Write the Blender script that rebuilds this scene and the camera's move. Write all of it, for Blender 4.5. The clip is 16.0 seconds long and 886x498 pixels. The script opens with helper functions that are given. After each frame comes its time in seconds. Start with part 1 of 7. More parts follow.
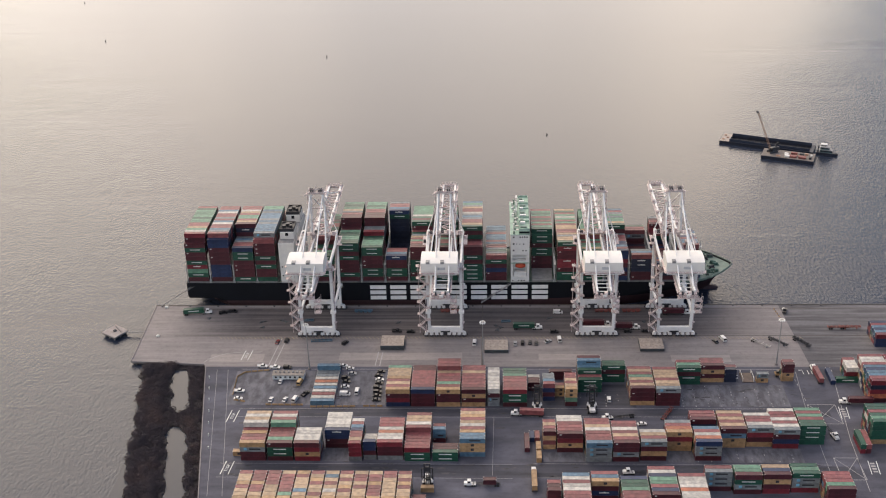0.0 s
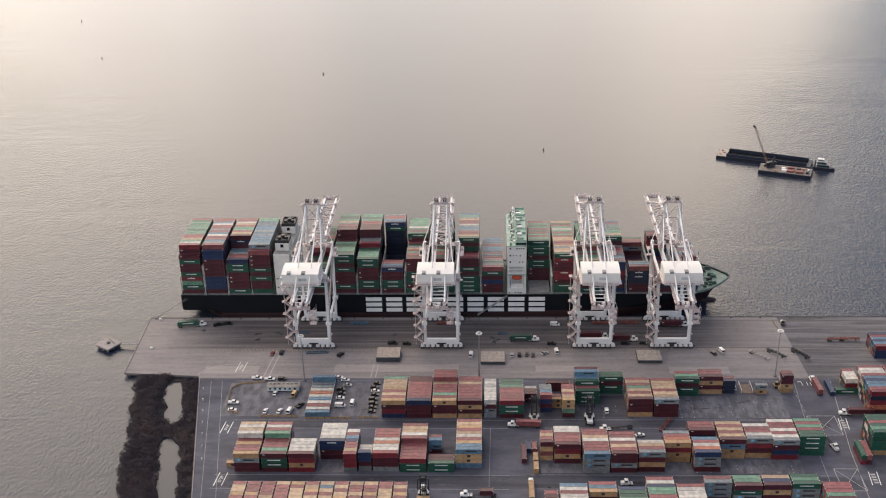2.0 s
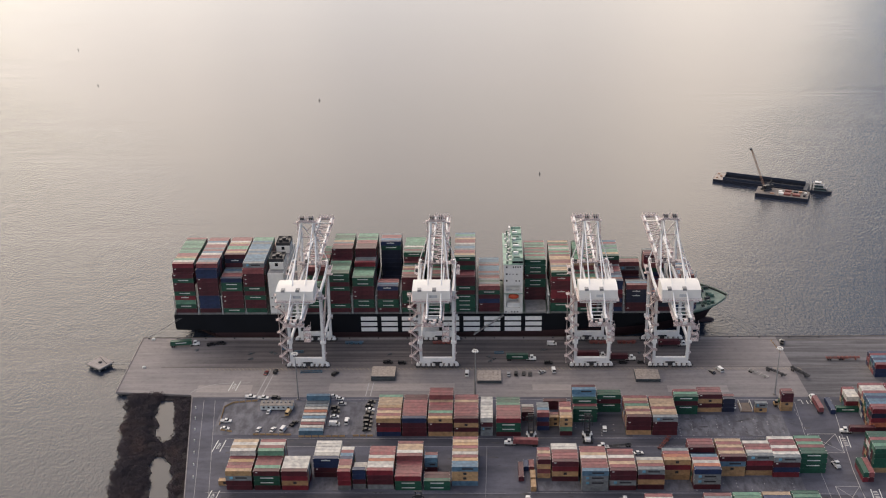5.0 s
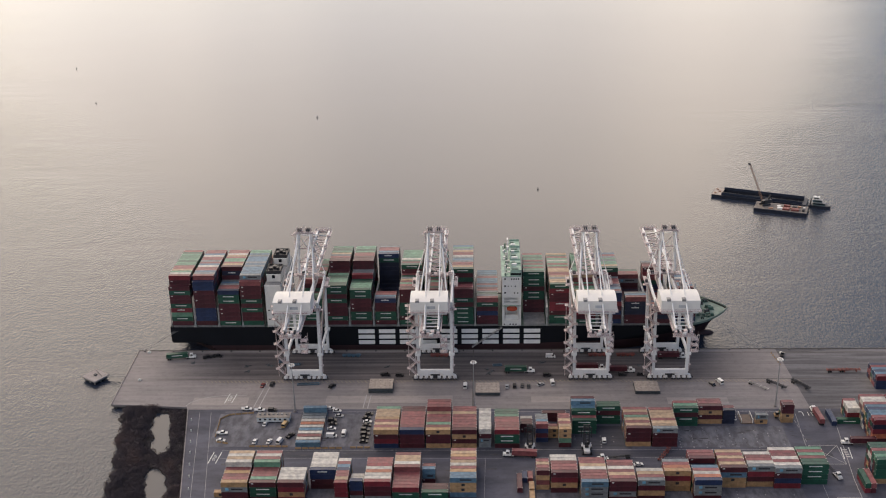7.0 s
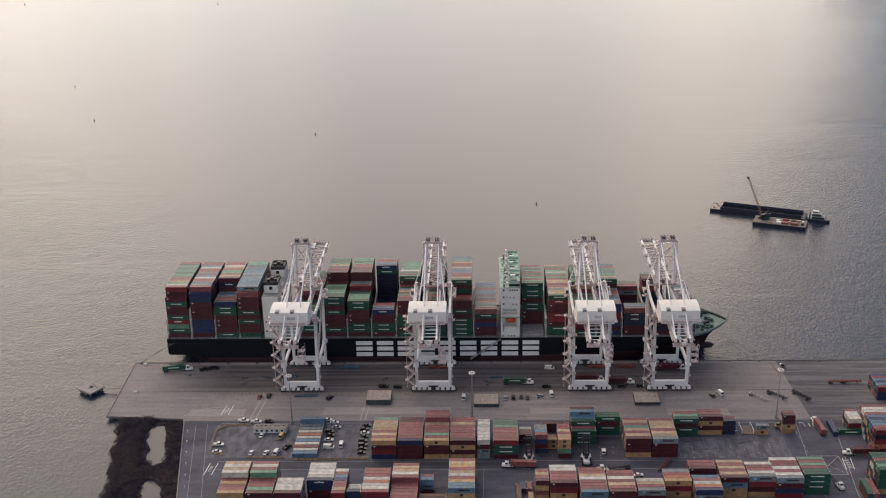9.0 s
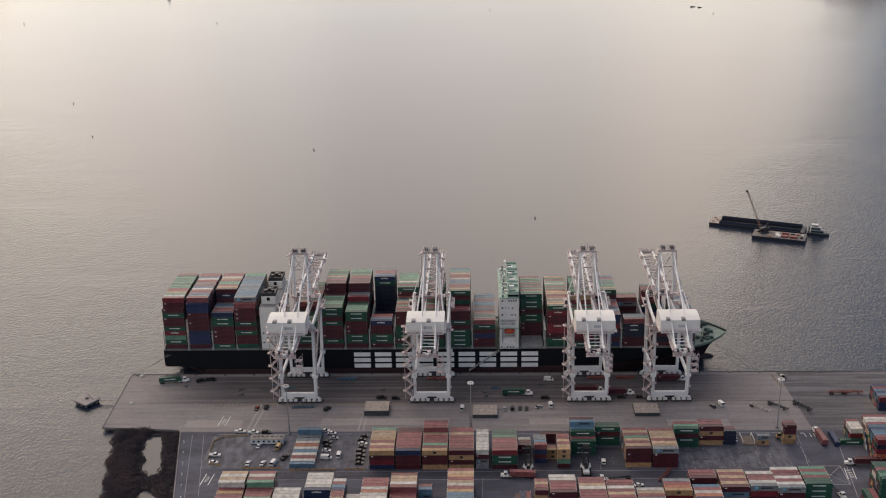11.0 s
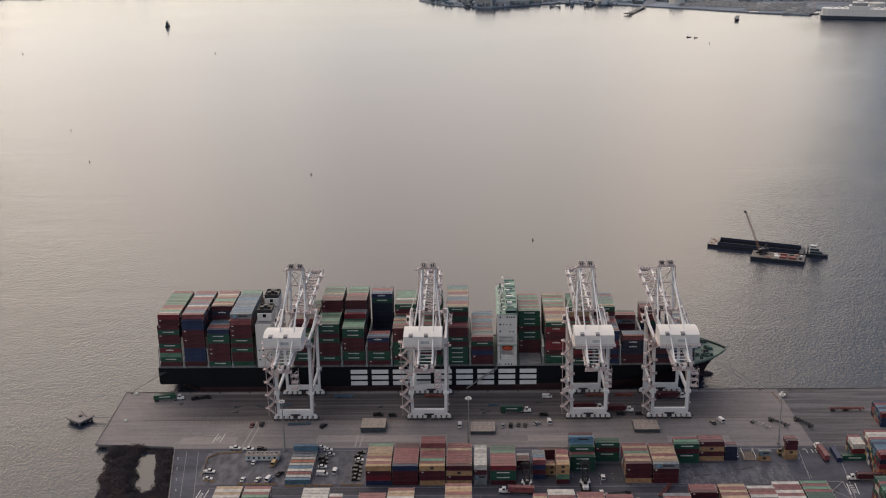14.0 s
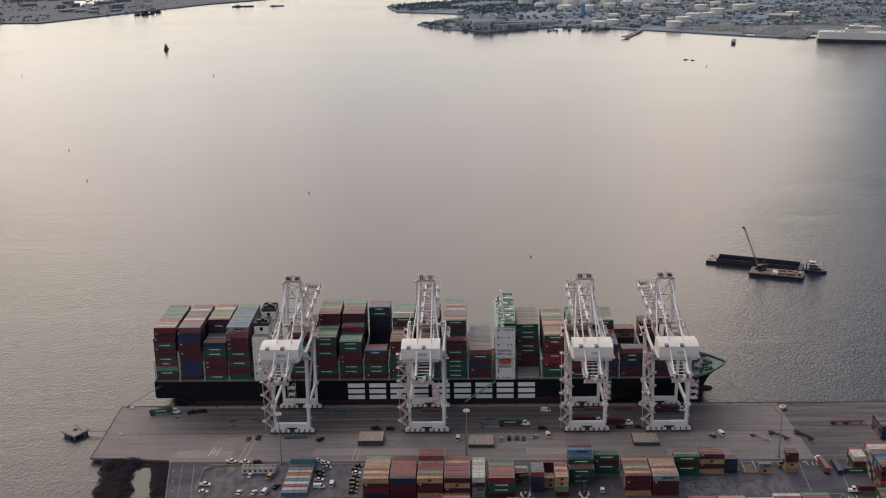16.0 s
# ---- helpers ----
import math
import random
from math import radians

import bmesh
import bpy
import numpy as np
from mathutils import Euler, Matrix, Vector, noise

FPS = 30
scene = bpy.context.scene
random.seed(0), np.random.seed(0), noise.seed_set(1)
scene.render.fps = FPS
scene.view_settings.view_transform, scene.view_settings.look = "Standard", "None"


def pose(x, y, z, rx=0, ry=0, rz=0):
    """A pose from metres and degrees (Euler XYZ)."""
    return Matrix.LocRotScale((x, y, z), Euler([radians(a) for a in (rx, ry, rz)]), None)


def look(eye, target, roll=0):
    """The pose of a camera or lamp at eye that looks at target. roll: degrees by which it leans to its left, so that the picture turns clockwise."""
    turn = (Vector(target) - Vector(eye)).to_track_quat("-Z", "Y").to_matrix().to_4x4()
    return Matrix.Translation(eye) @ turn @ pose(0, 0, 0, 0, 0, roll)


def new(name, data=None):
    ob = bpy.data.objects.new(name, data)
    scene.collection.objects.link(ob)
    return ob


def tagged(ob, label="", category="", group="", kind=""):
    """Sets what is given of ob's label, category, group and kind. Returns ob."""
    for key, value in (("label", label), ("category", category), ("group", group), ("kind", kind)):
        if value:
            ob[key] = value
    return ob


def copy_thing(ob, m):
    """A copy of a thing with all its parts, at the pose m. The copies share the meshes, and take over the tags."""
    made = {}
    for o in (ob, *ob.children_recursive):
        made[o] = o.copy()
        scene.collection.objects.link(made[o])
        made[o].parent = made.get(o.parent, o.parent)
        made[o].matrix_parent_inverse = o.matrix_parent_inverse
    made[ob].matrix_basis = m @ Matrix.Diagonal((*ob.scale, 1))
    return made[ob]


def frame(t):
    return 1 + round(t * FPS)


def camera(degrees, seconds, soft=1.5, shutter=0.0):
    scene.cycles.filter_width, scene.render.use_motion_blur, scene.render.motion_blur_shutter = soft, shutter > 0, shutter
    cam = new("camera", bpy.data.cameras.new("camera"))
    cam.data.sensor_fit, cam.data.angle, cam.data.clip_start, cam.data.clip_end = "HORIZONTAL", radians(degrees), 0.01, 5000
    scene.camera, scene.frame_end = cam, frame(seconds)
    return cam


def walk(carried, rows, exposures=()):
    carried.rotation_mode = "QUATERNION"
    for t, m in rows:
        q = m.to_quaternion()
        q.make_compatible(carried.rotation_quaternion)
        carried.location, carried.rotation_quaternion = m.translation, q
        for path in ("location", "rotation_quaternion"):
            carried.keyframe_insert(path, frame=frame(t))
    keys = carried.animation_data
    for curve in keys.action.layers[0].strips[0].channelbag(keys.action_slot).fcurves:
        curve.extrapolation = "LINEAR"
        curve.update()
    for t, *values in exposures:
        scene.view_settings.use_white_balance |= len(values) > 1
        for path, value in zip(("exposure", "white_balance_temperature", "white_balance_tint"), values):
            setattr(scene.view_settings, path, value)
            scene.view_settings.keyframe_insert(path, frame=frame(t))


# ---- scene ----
cam = camera(43.11, 16.0, soft=1.1)
# seconds, x, y, z, pitch, yaw, roll: a drone that sinks straight down while it tilts up
PATH = [
    (0, 204.115, -579.938, 334.382, -27.072, 2.959, -1.597),
    (1, 204.111, -579.913, 330.134, -26.456, 2.837, -1.525),
    (2, 204.102, -579.894, 325.960, -25.826, 2.728, -1.465),
    (3, 204.088, -579.879, 321.854, -25.187, 2.631, -1.416),
    (4, 204.070, -579.870, 317.807, -24.548, 2.544, -1.376),
    (5, 204.046, -579.865, 313.810, -23.913, 2.465, -1.344),
    (6, 204.017, -579.866, 309.857, -23.285, 2.395, -1.319),
    (7, 203.983, -579.872, 305.939, -22.666, 2.330, -1.299),
    (8, 203.944, -579.883, 302.047, -22.058, 2.269, -1.284),
    (9, 203.900, -579.900, 298.175, -21.458, 2.212, -1.272),
    (10, 203.851, -579.921, 294.315, -20.865, 2.157, -1.262),
    (11, 203.797, -579.948, 290.457, -20.274, 2.102, -1.252),
    (12, 203.738, -579.979, 286.595, -19.681, 2.046, -1.241),
    (13, 203.674, -580.016, 282.720, -19.079, 1.988, -1.228),
    (14, 203.605, -580.058, 278.824, -18.460, 1.926, -1.212),
    (15, 203.531, -580.105, 274.900, -17.813, 1.858, -1.192),
    (16, 203.452, -580.157, 270.939, -17.128, 1.785, -1.166),
]
walk(cam, [(t, pose(x, y, z, 90 + pitch, 0, yaw) @ pose(0, 0, 0, 0, 0, roll)) for t, x, y, z, pitch, yaw, roll in PATH],
     exposures=[(0.0, -0.04, 6820, 16), (16.0, -0.83, 6800, 17.5)])

# ---- world and light ----
def heading(az, el):
    """The way towards a place in the sky: degrees from +y (negative: towards -x), and above the horizon."""
    az, el = radians(az), radians(el)
    return Vector((math.sin(az) * math.cos(el), math.cos(az) * math.cos(el), math.sin(el)))


SUN_AZ, SUN_EL = -32.0, 54.0
SUNWARD, GLOW = heading(SUN_AZ, SUN_EL), heading(-24.0, 30.0)
world = bpy.data.worlds.new("sky")
scene.world = world
world.use_nodes = True
wn, wl = world.node_tree.nodes, world.node_tree.links
sky = wn.new("ShaderNodeTexSky")
sky.sky_type, sky.sun_disc = "NISHITA", False
sky.sun_elevation, sky.sun_rotation = radians(SUN_EL), radians(SUN_AZ)
sky.air_density, sky.dust_density, sky.ozone_density, sky.altitude = 1.0, 0.3, 3.0, 0
wl.new(sky.outputs[0], wn["Background"].inputs[0])
wn["Background"].inputs[1].default_value = 0.13
# bright veil added below the hidden sun, fading out with the angle from its middle
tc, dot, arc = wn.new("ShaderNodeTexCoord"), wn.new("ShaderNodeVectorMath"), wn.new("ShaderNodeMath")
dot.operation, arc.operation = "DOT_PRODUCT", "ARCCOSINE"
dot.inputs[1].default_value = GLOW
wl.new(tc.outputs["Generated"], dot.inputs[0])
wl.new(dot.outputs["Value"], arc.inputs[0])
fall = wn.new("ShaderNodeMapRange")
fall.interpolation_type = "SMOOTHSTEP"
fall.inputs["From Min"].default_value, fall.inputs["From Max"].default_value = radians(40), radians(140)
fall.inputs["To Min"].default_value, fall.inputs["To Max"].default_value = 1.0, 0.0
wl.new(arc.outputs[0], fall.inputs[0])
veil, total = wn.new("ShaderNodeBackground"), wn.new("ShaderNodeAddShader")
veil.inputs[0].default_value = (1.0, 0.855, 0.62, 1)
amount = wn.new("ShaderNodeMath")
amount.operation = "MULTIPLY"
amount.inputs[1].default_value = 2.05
# ramp by azimuth, added for the water's reflections: brightest at its edge, clear blue eastward
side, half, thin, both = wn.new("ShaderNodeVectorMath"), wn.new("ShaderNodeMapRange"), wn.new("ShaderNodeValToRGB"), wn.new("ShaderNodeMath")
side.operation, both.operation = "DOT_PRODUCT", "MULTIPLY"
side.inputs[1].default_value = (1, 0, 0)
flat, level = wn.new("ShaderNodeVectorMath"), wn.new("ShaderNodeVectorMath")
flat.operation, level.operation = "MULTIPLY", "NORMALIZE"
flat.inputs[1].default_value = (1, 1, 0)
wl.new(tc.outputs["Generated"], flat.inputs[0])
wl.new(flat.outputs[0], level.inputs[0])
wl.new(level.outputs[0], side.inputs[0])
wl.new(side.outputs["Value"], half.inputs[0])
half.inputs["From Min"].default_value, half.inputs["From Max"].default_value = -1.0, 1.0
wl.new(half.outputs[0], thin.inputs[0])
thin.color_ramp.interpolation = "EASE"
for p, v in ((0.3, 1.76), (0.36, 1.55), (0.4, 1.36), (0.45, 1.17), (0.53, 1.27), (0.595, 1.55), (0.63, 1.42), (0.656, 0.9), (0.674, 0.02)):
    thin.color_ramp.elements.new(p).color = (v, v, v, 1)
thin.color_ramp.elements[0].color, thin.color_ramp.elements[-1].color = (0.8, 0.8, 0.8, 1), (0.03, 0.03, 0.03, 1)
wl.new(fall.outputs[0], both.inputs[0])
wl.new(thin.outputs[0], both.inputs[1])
# brightest some way above the horizon, cut overhead to keep light off the land
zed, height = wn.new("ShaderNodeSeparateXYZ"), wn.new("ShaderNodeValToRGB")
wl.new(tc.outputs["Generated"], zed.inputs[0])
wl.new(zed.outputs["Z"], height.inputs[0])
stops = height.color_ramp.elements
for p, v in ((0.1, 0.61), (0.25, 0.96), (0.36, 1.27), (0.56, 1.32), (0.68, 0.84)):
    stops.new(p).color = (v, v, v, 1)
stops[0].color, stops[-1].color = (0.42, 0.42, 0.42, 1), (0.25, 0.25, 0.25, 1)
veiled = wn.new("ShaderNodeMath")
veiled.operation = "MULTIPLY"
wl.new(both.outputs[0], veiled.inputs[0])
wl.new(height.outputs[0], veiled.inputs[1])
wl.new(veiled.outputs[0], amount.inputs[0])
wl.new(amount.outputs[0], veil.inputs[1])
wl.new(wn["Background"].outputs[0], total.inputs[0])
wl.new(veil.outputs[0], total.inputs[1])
# blue fill light added to the unseen sky behind the camera and overhead
back, lit, grand = wn.new("ShaderNodeVectorMath"), wn.new("ShaderNodeMapRange"), wn.new("ShaderNodeAddShader")
back.operation, lit.interpolation_type = "DOT_PRODUCT", "SMOOTHSTEP"
back.inputs[1].default_value = (0.2, -0.62, 0.76)
wl.new(tc.outputs["Generated"], back.inputs[0])
wl.new(back.outputs["Value"], lit.inputs[0])
lit.inputs["From Min"].default_value, lit.inputs["From Max"].default_value = -0.35, 0.9
lit.inputs["To Min"].default_value, lit.inputs["To Max"].default_value = 0.0, 0.17
fill_sky = wn.new("ShaderNodeBackground")
fill_sky.inputs[0].default_value = (0.52, 0.8, 1.3, 1)
wl.new(lit.outputs[0], fill_sky.inputs[1])
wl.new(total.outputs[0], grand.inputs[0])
wl.new(fill_sky.outputs[0], grand.inputs[1])
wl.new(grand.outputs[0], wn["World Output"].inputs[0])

sun = new("sun", bpy.data.lights.new("sun", "SUN"))
sun.data.energy, sun.data.angle, sun.data.color = 0.45, radians(24), (1.0, 0.9, 0.78)
sun.matrix_world = look(SUNWARD * 1000, (0, 0, 0))

# ---- materials ----
def nodes_of(name):
    m = bpy.data.materials.new(name)
    m.use_nodes = True
    return m, m.node_tree.nodes, m.node_tree.links, m.node_tree.nodes["Principled BSDF"]


def ramp(n, l, source, stops):
    r = n.new("ShaderNodeValToRGB")
    e = r.color_ramp.elements
    while len(e) < len(stops):
        e.new(0.5)
    for k, (p, c) in enumerate(stops):
        e[k].position, e[k].color = p, (*c, 1) if len(c) == 3 else c
    l.new(source, r.inputs[0])
    return r.outputs[0]


def tex(n, l, scale, detail=4.0, rough=0.55, stretch=(1, 1, 1), coord="Object"):
    """A noise over true metres."""
    tc, mp, t = n.new("ShaderNodeTexCoord"), n.new("ShaderNodeMapping"), n.new("ShaderNodeTexNoise")
    mp.inputs["Scale"].default_value = stretch
    l.new(tc.outputs[coord], mp.inputs[0])
    l.new(mp.outputs[0], t.inputs["Vector"])
    t.inputs["Scale"].default_value, t.inputs["Detail"].default_value, t.inputs["Roughness"].default_value = scale, detail, rough
    return t.outputs["Fac"]


def mixc(n, l, fac, a, b, mode="MIX"):
    m = n.new("ShaderNodeMix")
    m.data_type, m.blend_type = "RGBA", mode
    for s, v in ((0, fac), (6, a), (7, b)):
        if isinstance(v, (int, float)):
            m.inputs[s].default_value = v
        elif isinstance(v, tuple):
            m.inputs[s].default_value = (*v, 1) if len(v) == 3 else v
        else:
            l.new(v, m.inputs[s])
    return m.outputs[2]


def bump(n, l, bsdf, height, strength, distance):
    b = n.new("ShaderNodeBump")
    b.inputs["Strength"].default_value, b.inputs["Distance"].default_value = strength, distance
    l.new(height, b.inputs["Height"])
    l.new(b.outputs[0], bsdf.inputs["Normal"])
    return b


def painted(name, colour, rough=0.5, wear=0.35, rust=(0.13, 0.07, 0.045), vary=0.25, metal=0.0, scale=0.35, patch=0.28, cover=0.58):
    """Paint over steel: faded in patches, stained with rust, a little different from piece to piece."""
    m, n, l, b = nodes_of(name)
    oi = n.new("ShaderNodeObjectInfo")
    hsv = n.new("ShaderNodeHueSaturation")
    mr = n.new("ShaderNodeMapRange")
    mr.inputs["To Min"].default_value, mr.inputs["To Max"].default_value = 1 - vary, 1 + vary
    isl, both = n.new("ShaderNodeNewGeometry"), n.new("ShaderNodeMath")
    both.operation = "PINGPONG"
    both.inputs[1].default_value = 1.0
    sm = n.new("ShaderNodeMath")
    l.new(oi.outputs["Random"], sm.inputs[0])
    l.new(isl.outputs["Random Per Island"], sm.inputs[1])
    l.new(sm.outputs[0], both.inputs[0])
    l.new(both.outputs[0], mr.inputs[0])
    l.new(mr.outputs[0], hsv.inputs["Value"])
    hsv.inputs["Color"].default_value = (*colour, 1)
    soft = ramp(n, l, tex(n, l, scale, 5), [(0.35, (1 - patch,) * 3), (0.7, (1 + patch * 0.4, 1 + patch * 0.36, 1 + patch * 0.2))])
    c = mixc(n, l, 1.0, hsv.outputs[0], soft, "MULTIPLY")
    spots = ramp(n, l, tex(n, l, scale * 4, 8, 0.7, (1, 1, 0.4)), [(cover, (0, 0, 0)), (cover + 0.17, (1, 1, 1))])
    sp = n.new("ShaderNodeMath")
    sp.operation = "MULTIPLY"
    l.new(spots, sp.inputs[0])
    sp.inputs[1].default_value = wear
    l.new(mixc(n, l, sp.outputs[0], c, rust), b.inputs["Base Color"])
    b.inputs["Roughness"].default_value, b.inputs["Metallic"].default_value = rough, metal
    return m


def box_paint(name, colour, rough=0.5, vary=0.3, wear=0.42):
    """Container paint: as painted(), with the upright corrugation of the sheet as relief."""
    m = painted(name, colour, rough, wear, vary=vary, scale=0.5, patch=0.36)
    n, l, b = m.node_tree.nodes, m.node_tree.links, m.node_tree.nodes["Principled BSDF"]
    tc, w = n.new("ShaderNodeTexCoord"), n.new("ShaderNodeTexWave")
    w.wave_type, w.bands_direction, w.wave_profile = "BANDS", "X", "SIN"
    w.inputs["Scale"].default_value = 1.12
    l.new(tc.outputs["Object"], w.inputs["Vector"])
    bump(n, l, b, w.outputs["Fac"], 0.5, 0.035)
    return m


def ground_mat(name, light, dark, rough=0.85, streak=(0.02, 0.35, 1), streak_amount=0.5, big=0.02):
    """Worn concrete or asphalt: broad stains, wheel streaks along x, fine grain."""
    m, n, l, b = nodes_of(name)
    c = mixc(n, l, ramp(n, l, tex(n, l, big, 6, 0.6), [(0.3, (0, 0, 0)), (0.7, (1, 1, 1))]), dark, light)
    st = ramp(n, l, tex(n, l, 1.0, 3, 0.6, streak), [(0.38, (1 - streak_amount,) * 3), (0.62, (1.08, 1.08, 1.08))])
    c = mixc(n, l, 1.0, c, st, "MULTIPLY")
    spots = ramp(n, l, tex(n, l, 0.35, 8, 0.75), [(0.34, (0.75, 0.74, 0.74)), (0.5, (1, 1, 1))])
    c = mixc(n, l, 0.8, c, spots, "MULTIPLY")
    l.new(mixc(n, l, 0.35, c, ramp(n, l, tex(n, l, 3.0, 5, 0.7), [(0.3, (0.5, 0.5, 0.5)), (0.7, (1.4, 1.4, 1.4))]), "MULTIPLY"), b.inputs["Base Color"])
    b.inputs["Roughness"].default_value = rough
    bump(n, l, b, tex(n, l, 2.0, 6, 0.7), 0.3, 0.03)
    return m


# water: small wind waves on a slow swell, ruffled unevenly by the wind
water_mat, n, l, b = nodes_of("harbour_water")
b.inputs["Base Color"].default_value = (0.023, 0.031, 0.048, 1)
b.inputs["IOR"].default_value = 1.333
l.new(ramp(n, l, tex(n, l, 0.006, 4, 0.6, (0.35, 1, 1)), [(0.35, (0.08,) * 3), (0.7, (0.13,) * 3)]), b.inputs["Roughness"])
add1, add2 = n.new("ShaderNodeMath"), n.new("ShaderNodeMath")
add1.operation = add2.operation = "ADD"
def scaled(sock, k):
    m = n.new("ShaderNodeMath")
    m.operation = "MULTIPLY"
    l.new(sock, m.inputs[0])
    m.inputs[1].default_value = k
    return m.outputs[0]
l.new(scaled(tex(n, l, 0.62, 2, 0.5, (1.25, 0.7, 1)), 0.88), add1.inputs[0])
l.new(scaled(tex(n, l, 1.1, 3, 0.6), 0.4), add1.inputs[1])
l.new(add1.outputs[0], add2.inputs[0])
l.new(scaled(tex(n, l, 0.06, 2, 0.5, (1, 1.2, 1)), 0.5), add2.inputs[1])
# a calm slick lies in the lee off the berth; the wind ruffles the water on both sides of it
tc, xyz = n.new("ShaderNodeTexCoord"), n.new("ShaderNodeSeparateXYZ")
l.new(tc.outputs["Object"], xyz.inputs[0])
drift = scaled(tex(n, l, 0.004, 3, 0.6), 200.0)
ruffle = []
for lean, lo, hi in ((0.5, 150.0, -60.0), (-0.35, 225.0, 390.0)):
    s1, s2, mr = n.new("ShaderNodeMath"), n.new("ShaderNodeMath"), n.new("ShaderNodeMapRange")
    s1.operation = s2.operation = "ADD"
    l.new(xyz.outputs["X"], s1.inputs[0])
    l.new(scaled(xyz.outputs["Y"], lean), s1.inputs[1])
    l.new(s1.outputs[0], s2.inputs[0])
    l.new(drift, s2.inputs[1])
    mr.interpolation_type = "SMOOTHSTEP"
    mr.inputs["From Min"].default_value, mr.inputs["From Max"].default_value = lo + 100, hi + 100
    l.new(s2.outputs[0], mr.inputs[0])
    ruffle.append(mr.outputs[0])
most = n.new("ShaderNodeMath")
most.operation = "MAXIMUM"
l.new(ruffle[0], most.inputs[0])
l.new(ruffle[1], most.inputs[1])
calm = n.new("ShaderNodeMapRange")
calm.inputs["To Min"].default_value, calm.inputs["To Max"].default_value = 0.3, 1.68
l.new(most.outputs[0], calm.inputs[0])
# smoother still out on the open reach
reach, smooth, waves = n.new("ShaderNodeMapRange"), n.new("ShaderNodeMath"), n.new("ShaderNodeMath")
reach.interpolation_type = "SMOOTHSTEP"
reach.inputs["From Min"].default_value, reach.inputs["From Max"].default_value = 120.0, 900.0
reach.inputs["To Min"].default_value, reach.inputs["To Max"].default_value = 1.0, 0.55
l.new(xyz.outputs["Y"], reach.inputs[0])
smooth.operation = waves.operation = "MULTIPLY"
l.new(calm.outputs[0], smooth.inputs[0])
l.new(reach.outputs[0], smooth.inputs[1])
# no wind reaches the pools behind the marsh
east, south, pool, still = (n.new("ShaderNodeMath") for _ in range(4))
east.operation, south.operation, pool.operation, still.operation = "GREATER_THAN", "LESS_THAN", "MULTIPLY_ADD", "MULTIPLY"
east.inputs[1].default_value, south.inputs[1].default_value = 24.0, -63.0
l.new(xyz.outputs["X"], east.inputs[0])
l.new(xyz.outputs["Y"], south.inputs[0])
for k, sock in enumerate((east.outputs[0], south.outputs[0])):
    l.new(sock, pool.inputs[k])
pool.inputs[2].default_value = 0.0
ripple = n.new("ShaderNodeMapRange")
ripple.inputs["To Min"].default_value, ripple.inputs["To Max"].default_value = 1.0, 0.06
l.new(pool.outputs[0], ripple.inputs[0])
l.new(smooth.outputs[0], still.inputs[0])
l.new(ripple.outputs[0], still.inputs[1])
l.new(add2.outputs[0], waves.inputs[0])
# faint smooth windrows drawn out across the reach
rows = n.new("ShaderNodeMath")
rows.operation = "MULTIPLY"
# the wind picks up again far out under the other shore
outer, gust = n.new("ShaderNodeMapRange"), n.new("ShaderNodeMath")
outer.interpolation_type, gust.operation = "SMOOTHSTEP", "MULTIPLY"
outer.inputs["From Min"].default_value, outer.inputs["From Max"].default_value = 1150.0, 1900.0
outer.inputs["To Min"].default_value, outer.inputs["To Max"].default_value = 1.0, 3.2
l.new(xyz.outputs["Y"], outer.inputs[0])
l.new(outer.outputs[0], gust.inputs[0])
l.new(still.outputs[0], gust.inputs[1])
l.new(gust.outputs[0], rows.inputs[0])
l.new(ramp(n, l, tex(n, l, 0.011, 5, 0.6, (0.16, 1.0, 1)), [(0.5, (1.0,) * 3), (0.62, (0.6,) * 3), (0.68, (0.95,) * 3)]), rows.inputs[1])
l.new(rows.outputs[0], waves.inputs[1])
bump(n, l, b, waves.outputs[0], 1.0, 0.3)

concrete = ground_mat("apron_concrete", (0.272, 0.244, 0.231), (0.192, 0.175, 0.173), streak_amount=0.12)
# tyre-black lanes under the cranes, worn away towards the quay's end
n, l, b = concrete.node_tree.nodes, concrete.node_tree.links, concrete.node_tree.nodes["Principled BSDF"]
plain = b.inputs["Base Color"].links[0].from_socket
tc, xyz = n.new("ShaderNodeTexCoord"), n.new("ShaderNodeSeparateXYZ")
l.new(tc.outputs["Object"], xyz.inputs[0])
worn = None
for axis, lo, hi in (("X", 14, 62), ("X", 368, 316), ("Y", -41, -33), ("Y", -2, -5)):
    mr = n.new("ShaderNodeMapRange")
    mr.inputs["From Min"].default_value, mr.inputs["From Max"].default_value = lo, hi
    l.new(xyz.outputs[axis], mr.inputs[0])
    if worn is None:
        worn = mr.outputs[0]
    else:
        mm = n.new("ShaderNodeMath")
        mm.operation = "MULTIPLY"
        l.new(worn, mm.inputs[0])
        l.new(mr.outputs[0], mm.inputs[1])
        worn = mm.outputs[0]
lanes = ramp(n, l, tex(n, l, 1.0, 3, 0.6, (0.006, 0.42, 1)), [(0.36, (0.23, 0.225, 0.24)), (0.64, (0.53, 0.515, 0.53))])
l.new(mixc(n, l, worn, plain, mixc(n, l, 1.0, plain, lanes, "MULTIPLY")), b.inputs["Base Color"])
asphalt = ground_mat("yard_asphalt", (0.112, 0.113, 0.14), (0.06, 0.062, 0.082), streak=(0.03, 0.09, 1), streak_amount=0.35)
asphalt_dark = ground_mat("quay_asphalt", (0.165, 0.157, 0.163), (0.11, 0.106, 0.112), streak_amount=0.45)
